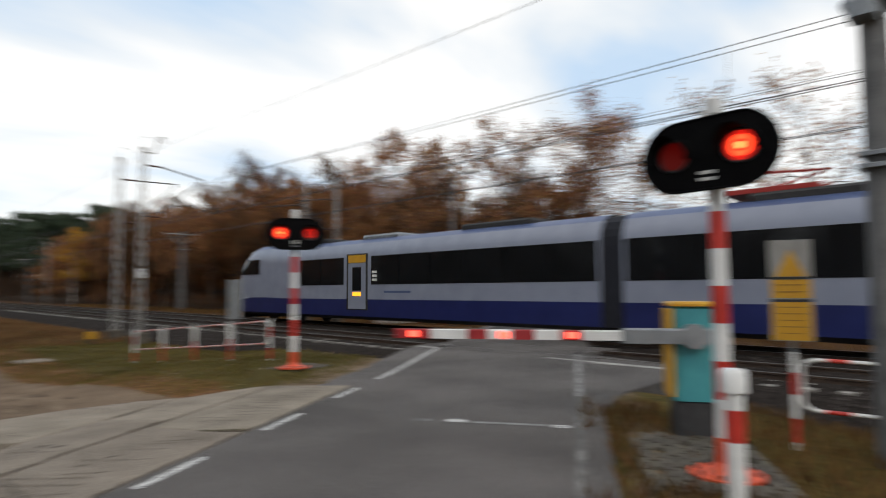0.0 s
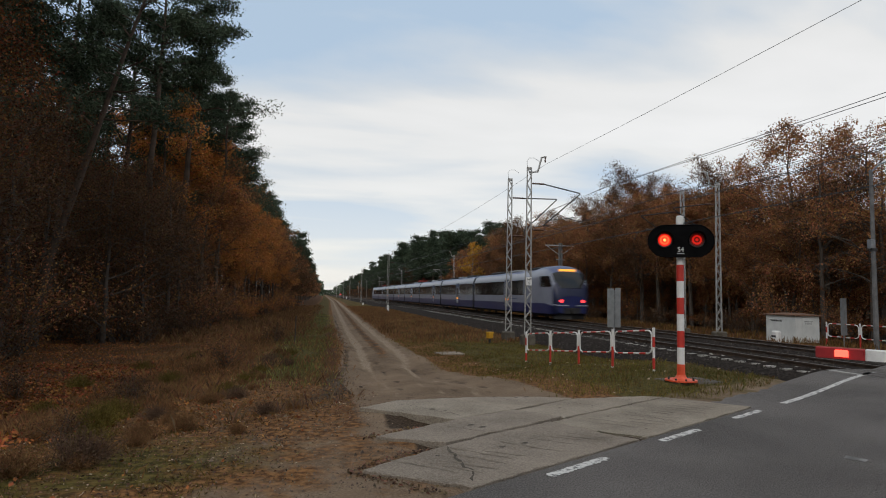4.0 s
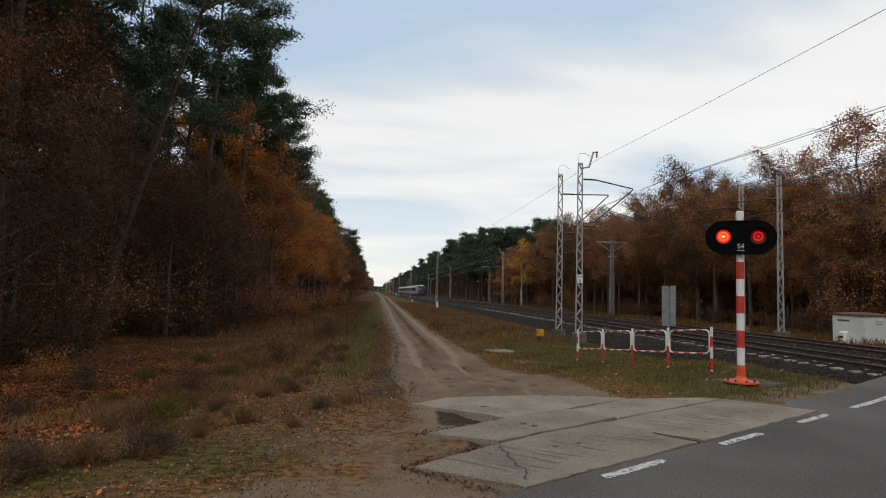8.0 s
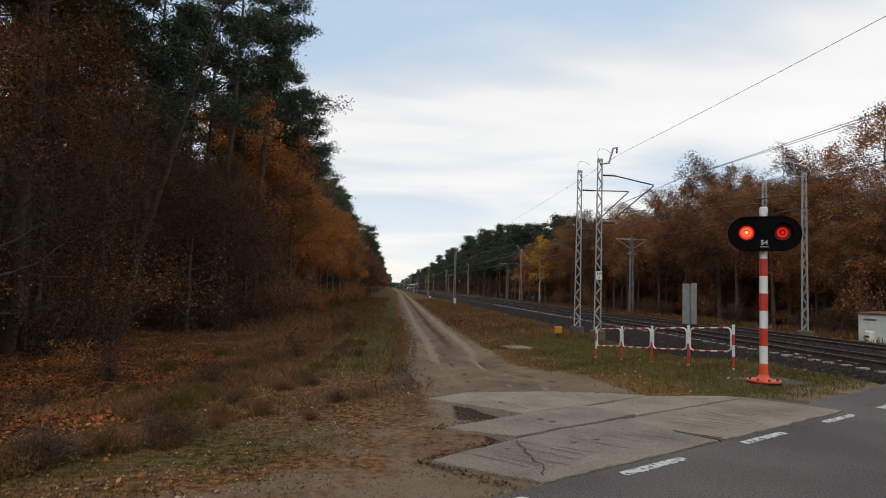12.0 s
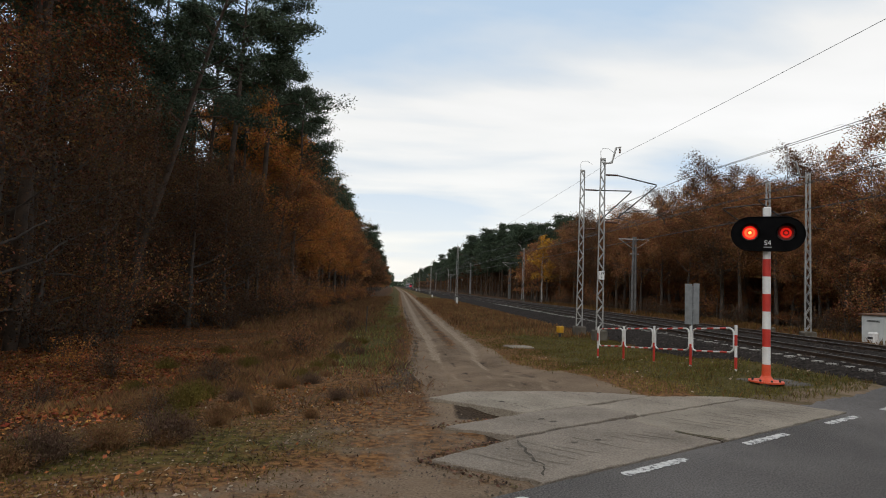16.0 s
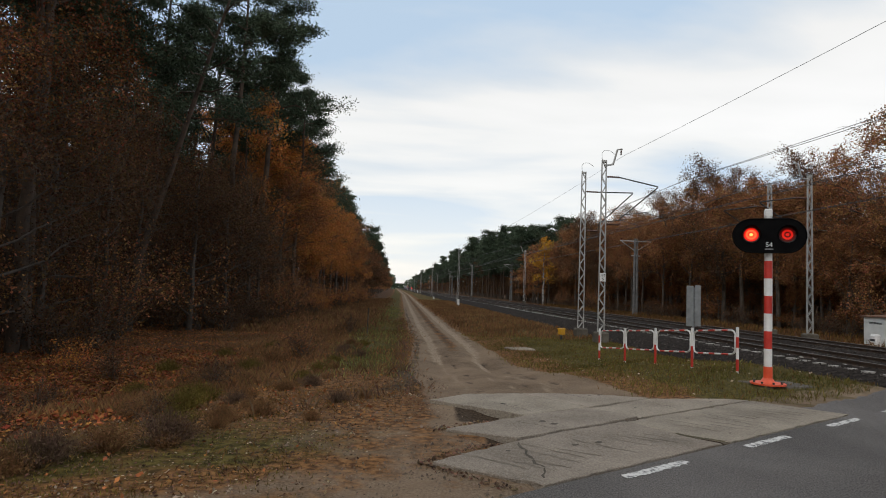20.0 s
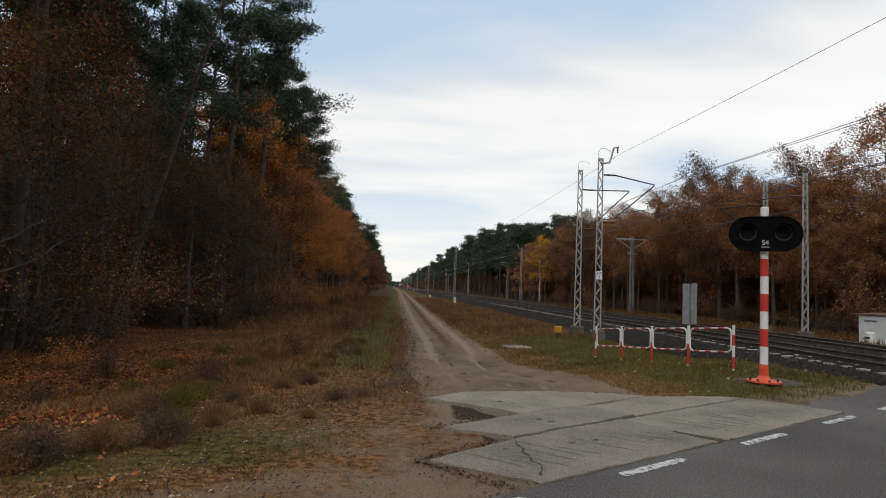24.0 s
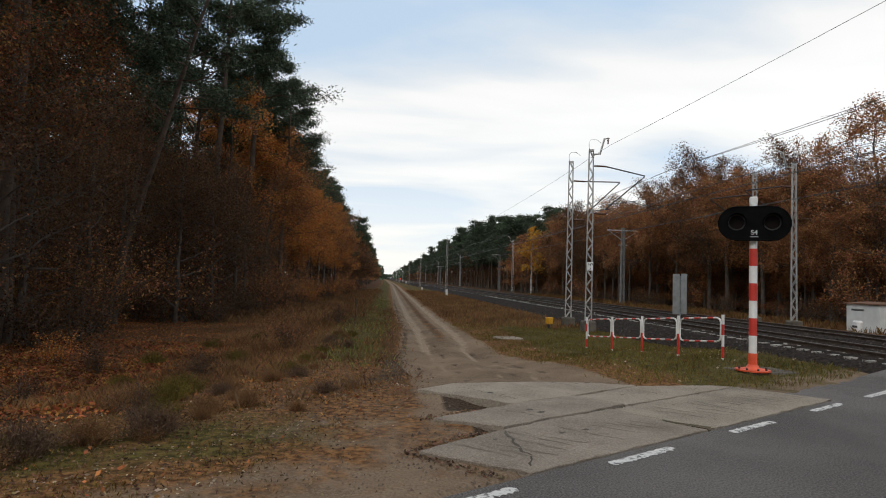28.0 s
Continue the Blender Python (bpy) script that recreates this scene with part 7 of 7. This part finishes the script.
blades(120000, (-8, 0.0), (6.5, 40), haze_band, 0.17, "haze", "dry_grass", "tall fine dry grass on the slope", "grass", 16, lean=0.7, wide=0.0008, thin=0.001)
blades(26000, (-8, 0.5), (28, 100), lambda x, y, r: (x > forest_edge(y) + 0.8 + r.normal(size=len(x)) * 0.5) & (x - track_line(y) < -3.4 + r.normal(size=len(x)) * 0.5), 0.34, "haze", "dry_grass", "tall dry grass along the foot of the wood", "grass", 17, lean=0.7, wide=0.02)
blades(14000, (-8, 1.0), (7.5, 22), lambda x, y, r: on_left_verge(x, y, r) & (clumpy(x, y, 1.3, 9) > 0.45), 0.2, "heather", "withered_weeds", "withered brown weeds on the verge", "weeds", 5, lean=0.7, wide=0.004, thin=0.0015)
blades(80000, (-5, 2.0), (12, 60), lambda x, y, r: on_left_verge(x, y, r) & (np.exp(-((x - track_line(y) + 2.8) / 1.1) ** 2) * (0.8 + 0.4 * clumpy(x, y, 1.4, 3)) > r.uniform(0.1, 1.0, len(x))), 0.13, "verge_grass", "grass", "green strip of grass beside the ruts", "grass", 6, wide=0.05)
blades(32000, (-5.5, 1.2), (4.0, 10), lambda x, y, r: (clumpy(x, y, 1.1, 7) > -0.25 + 0.5 * r.uniform(size=len(x))) & (x < -0.6 + 0.3 * wave(x, y, 2.1)) & (x > -3.9) & (y < 7.6 + 0.4 * wave(x, y, 1.5)), 0.035, "moss", "grass", "low mossy grass at the roadside", "grass", 7, wide=0.06)
blades(26000, (4, 13), (-6, 6), lambda x, y, r: (road_sd(x, y)[1] < -4.1 + 0.12 * wave(x, y, 3)) & (x < 10.3) & ((road_sd(x, y)[0] < 3.4) | (road_sd(x, y)[1] < -5.5)) & ~((np.abs(road_sd(x, y)[0] - 0.9) < 1.05) & (np.abs(road_sd(x, y)[1] + 4.85) < 0.58) & (r.uniform(size=len(x)) < 0.93)), 0.15, "straw", "dry_grass", "dry grass round the barrier", "grass", 8)
blades(9000, (4, 11), (-1, 6), lambda x, y, r: (np.abs(road_sd(x, y)[1] + 4.2) < 0.2 + 0.3 * (road_sd(x, y)[0] > 1.9) + 0.3 * (road_sd(x, y)[0] < -0.3)) & ~((np.abs(road_sd(x, y)[0] - 0.9) < 1.0) & (road_sd(x, y)[1] < -4.22)) & (road_sd(x, y)[0] < 3.6) & (road_sd(x, y)[0] > -3), 0.2, "straw", "dry_grass", "brown grass along the road edge", "grass", 18, wide=0.012)
blades(14000, (20.5, 26), (-5, 90), lambda x, y, r: np.abs(road_sd(x, y)[1] + 2) > 2.6, 0.3, "straw", "dry_grass", "dry grass beyond the tracks", "grass", 9, wide=0.04)
blades(5000, (0, 8), (4.5, 11), lambda x, y, r: (np.abs((road_sd(x, y)[1] - 1.235)) < 0.035) & (road_sd(x, y)[0] < 4.2) & (clumpy(x, y, 3.0, 3) > 0.15) | (np.abs((road_sd(x, y)[1] - 0.19)) < 0.03) & (clumpy(x, y, 2.0, 5) > 0.5), 0.05, "grass", "joint_weeds", "small weeds in the plate joints", "weeds", 10)


M["fresh_litter"] = mat("fresh_fallen_leaves", (0.075, 0.026, 0.009), (0.36, 0.130, 0.038), 0.75, scale=0.5, fine=3, per="island", spread=0.6, gloss=0.15)
M["pale_leaf"] = mat("pale_dry_leaves", (0.20, 0.145, 0.095), (0.46, 0.37, 0.27), 0.9, scale=0.8, fine=20, per="island", spread=0.4, gloss=0.1)
M["crumb"] = mat("leaf_crumbs", (0.040, 0.022, 0.012), (0.23, 0.135, 0.072), 0.9, scale=0.8, fine=20, per="island", spread=0.75)


def leaves_on_ground():
    r = np.random.default_rng(21)
    n = 190000
    y = 3.5 + 34 * r.uniform(size=n) ** 1.8
    x = r.uniform(-13, 3, n)
    s, d = road_sd(x, y)
    e = forest_edge(y)
    p = np.clip(1.15 - (x - e) / 8.0, 0.06, 1) * (0.6 + 0.45 * wave(x, y, 1.2, 3))
    p = p * np.where((y < 7.5) & (x > np.interp(y, [4, 7.5], [-4.6, -2.9])), 0.10, 1.0)
    keep = (r.uniform(size=n) < p) & (d > 0.3) & (x - track_line(y) < -1.45 + 0.2 * r.normal(size=n)) & ~((s > -2.2) & (d < 1.5)) & ~((s > -1.35) & (d < 2.25)) & ~((s > -0.5) & (d < 3.85))
    x, y = x[keep], y[keep]
    z = ground_z(x, y) + r.uniform(0.005, 0.035, len(x))
    v = flakes(np.stack([x, y, z], 1), r.uniform(0.026, 0.058, len(x)), r, 0.55, 1.25)
    ob = new("fallen_leaves", quad_mesh("fallen_leaves", v, "litter"))
    tagged(ob, "fallen brown oak leaves under the trees", "leaves", "", "stuff")
    # the fresh red-orange carpet in the hollow
    n = 27000
    y = r.uniform(5.6, 20, n)
    x = np.interp(y, [5.6, 8, 12, 20], [-4.2, -3.5, -4.2, -5.0]) - 5.2 * r.uniform(size=n) ** 1.3 + 0.35 * r.normal(size=n)
    keep = clumpy(x, y, 1.1, 5) > -0.35 + 0.5 * r.normal(size=n)
    x, y = x[keep], y[keep]
    v = flakes(np.stack([x, y, ground_z(x, y) + r.uniform(0.02, 0.07, len(x))], 1), r.uniform(0.035, 0.085, len(x)), r, 0.6, 1.3)
    ob = new("fallen_leaves", quad_mesh("fallen_leaves", v, "fresh_litter"))
    tagged(ob, "fresh red-orange oak leaves in the hollow", "leaves", "", "stuff")
    # crumbs of leaves and twigs on the near ground
    n = 60000
    y = 3.6 + 12 * r.uniform(size=n) ** 1.6
    x = r.uniform(-6.5, 1.6, n)
    s, d = road_sd(x, y)
    keep = (d > 0.3) & ~((s > -2.2) & (d < 1.5)) & ~((s > -1.35) & (d < 2.25)) & ~((s > -0.5) & (d < 3.85)) & (x - track_line(y) < -1.3 + 0.25 * r.normal(size=n)) & (r.uniform(size=n) < 0.6 + 0.5 * clumpy(x, y, 2.1, 6))
    x, y = x[keep], y[keep]
    v = flakes(np.stack([x, y, ground_z(x, y) + r.uniform(0.0, 0.015, len(x))], 1), r.uniform(0.012, 0.034, len(x)), r, 0.5, 1.6)
    ob = new("leaf_crumbs", quad_mesh("leaf_crumbs", v, "crumb"))
    tagged(ob, "crumbled brown leaves and twigs on the verge", "leaves", "", "stuff")
    # pale dry leaves and chips
    n = 5200
    y = 3.8 + 13 * r.uniform(size=n) ** 1.5
    x = r.uniform(-5.0, 1.4, n)
    s, d = road_sd(x, y)
    keep = (d > 0.5) & ~((s > -2.25) & (d < 1.5)) & ~((s > -1.4) & (d < 2.25)) & ~((s > -0.5) & (d < 3.85)) & (x - track_line(y) < -1.2 + 0.3 * r.normal(size=n)) & (clumpy(x, y, 2.3, 4) > 0.1)
    x, y = x[keep], y[keep]
    v = flakes(np.stack([x, y, ground_z(x, y) + r.uniform(0.004, 0.02, len(x))], 1), r.uniform(0.014, 0.04, len(x)), r, 0.7, 1.4)
    ob = new("pale_leaves", quad_mesh("pale_leaves", v, "pale_leaf"))
    tagged(ob, "pale dry leaves and chips on the verge", "leaves", "", "stuff")
    # red-brown leaves blown against the plate edges
    n = 650
    q, k = r.uniform(size=n), r.integers(0, 3, n)
    ends = np.array([((-2.28, 1.24), (-1.98, 0.16)), ((-2.2, 1.3), (-1.0, 1.5)), ((-1.4, 2.25), (-0.1, 2.32))])
    sd = ends[k, 0] * (1 - q)[:, None] + ends[k, 1] * q[:, None] + r.normal(size=(n, 2)) * 0.05 + np.array([-0.05, 0.03])
    x, y = on_road(sd[:, 0], sd[:, 1])
    v = flakes(np.stack([x, y, ground_z(x, y) + r.uniform(0.004, 0.025, n)], 1), r.uniform(0.015, 0.045, n), r, 0.6, 1.4)
    ob = new("fallen_leaves", quad_mesh("fallen_leaves", v, "crumb"))
    tagged(ob, "red-brown leaves against the concrete plates", "leaves", "", "stuff")
    n = 420
    x, y = r.uniform(2, 11, n), r.uniform(8, 20, n)
    d = road_sd(x, y)[1]
    k = (d > 2.0) & (x - track_line(y) > 2.0)
    x, y = x[k], y[k]
    v = flakes(np.stack([x, y, ground_z(x, y) + 0.04], 1), r.uniform(0.03, 0.07, len(x)), r, 0.7, 1.3)
    ob = new("fallen_leaves", quad_mesh("fallen_leaves", v, "pale_leaf"))
    tagged(ob, "scattered fallen leaves in the grass", "leaves", "", "stuff")


leaves_on_ground()


def scattered_stones():
    r = np.random.default_rng(33)
    n = 26000
    s, d = r.uniform(-5.5, 1.5, n), r.uniform(0.25, 6.5, n)
    keep = (r.uniform(size=n) < np.exp(-((s + 1.6) / 1.4) ** 2) * np.clip(1.2 - np.abs(d - 2.4) / 3.6, 0.05, 1) * np.clip(0.55 + 0.7 * clumpy(*on_road(s, d), 1.7, 3), 0.05, 1)) & ~((s > -2.2) & (d < 1.5)) & ~((s > -1.3) & (d < 2.25)) & ~((s > -0.5) & (d < 3.8))
    x, y = on_road(s[keep], d[keep])
    z = ground_z(x, y)
    size = r.uniform(0.006, 0.02, len(x)) * np.where(r.uniform(size=len(x)) < 0.05, 2.4, 1.0)
    base = np.array([(1, 0, -0.3), (-0.5, 0.87, -0.3), (-0.5, -0.87, -0.3), (0.15, 0.1, 0.7)])
    v = base[None] * size[:, None, None] * r.uniform(0.7, 1.3, (len(x), 4, 1)) + np.stack([x, y, z], 1)[:, None]
    i = np.arange(len(x))[:, None] * 4
    me = bpy.data.meshes.new("gravel")
    me.from_pydata(v.reshape(-1, 3).tolist(), [], np.concatenate([i + [0, 1, 3], i + [1, 2, 3], i + [2, 0, 3]]).tolist())
    me.materials.append(M["pebble"])
    tagged(new("gravel", me), "loose gravel and crumbs beside the concrete plates", "gravel", "", "stuff")


def soil_bank():
    """Churned dark clods along the bend of the dirt track."""
    r = np.random.default_rng(44)
    n = 1500
    y = r.uniform(10.2, 16.5, n)
    x = track_line(y) - 1.72 + r.normal(size=n) * 0.16 - 0.25 * smooth(12, 10, y)
    size = r.uniform(0.008, 0.034, n) * np.where(r.uniform(size=n) < 0.1, 1.5, 1.0)
    base = np.array([(1, 0, -0.3), (-0.5, 0.87, -0.3), (-0.5, -0.87, -0.3), (0.5, 0.6, 0.5), (-0.8, 0.1, 0.45), (0.35, -0.6, 0.55)])
    v = base[None] * size[:, None, None] * r.uniform(0.6, 1.3, (n, 6, 1)) + np.stack([x, y, ground_z(x, y)], 1)[:, None]
    i = np.arange(n)[:, None] * 6
    me = bpy.data.meshes.new("soil_clods")
    me.from_pydata(v.reshape(-1, 3).tolist(), [], np.concatenate([i + q for q in ([3, 4, 5], [0, 1, 3], [1, 4, 3], [1, 2, 4], [2, 5, 4], [2, 0, 5], [0, 3, 5])]).tolist())
    me.materials.append(M["soil"])
    tagged(new("soil_clods", me), "churned dark clods of soil beside the ruts", "soil", "", "stuff")


M["soil"] = mat("dark_soil", (0.045, 0.032, 0.022), (0.12, 0.086, 0.060), 0.95, scale=6, fine=50, per="island", spread=0.4, bump=0.5)
soil_bank()
M["pebble"] = mat("pebble", (0.055, 0.038, 0.027), (0.21, 0.155, 0.112), 0.9, scale=4, fine=40, per="island", spread=0.4)
scattered_stones()


# ---- what moves ----
def motions():
    # the train's leading end, along the far track
    run = [(0.0, 31.0), (0.6, 55.6), (1.4, 88.4), (2.4, 128.8), (3.5, 173.8), (5.5, 258.6), (8.0, 366.0), (12.0, 538.0), (20.0, 880.0), (28.0, 1215.0)]
    walk(TRAIN, [(t, pose(FAR_X, y, RAIL_Z)) for t, y in run])
    # the signals' flashing: each added drum turns to its lit, fading or dark face
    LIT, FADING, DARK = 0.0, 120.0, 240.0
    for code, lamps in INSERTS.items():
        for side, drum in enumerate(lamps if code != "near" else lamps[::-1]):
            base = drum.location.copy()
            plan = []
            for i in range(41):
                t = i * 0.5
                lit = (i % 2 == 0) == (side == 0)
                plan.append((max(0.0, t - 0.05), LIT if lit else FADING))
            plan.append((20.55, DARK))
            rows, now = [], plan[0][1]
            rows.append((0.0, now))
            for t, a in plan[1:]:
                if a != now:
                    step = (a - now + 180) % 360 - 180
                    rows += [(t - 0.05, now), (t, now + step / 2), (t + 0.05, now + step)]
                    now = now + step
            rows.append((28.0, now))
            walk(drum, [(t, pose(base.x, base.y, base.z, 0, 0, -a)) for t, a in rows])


motions()
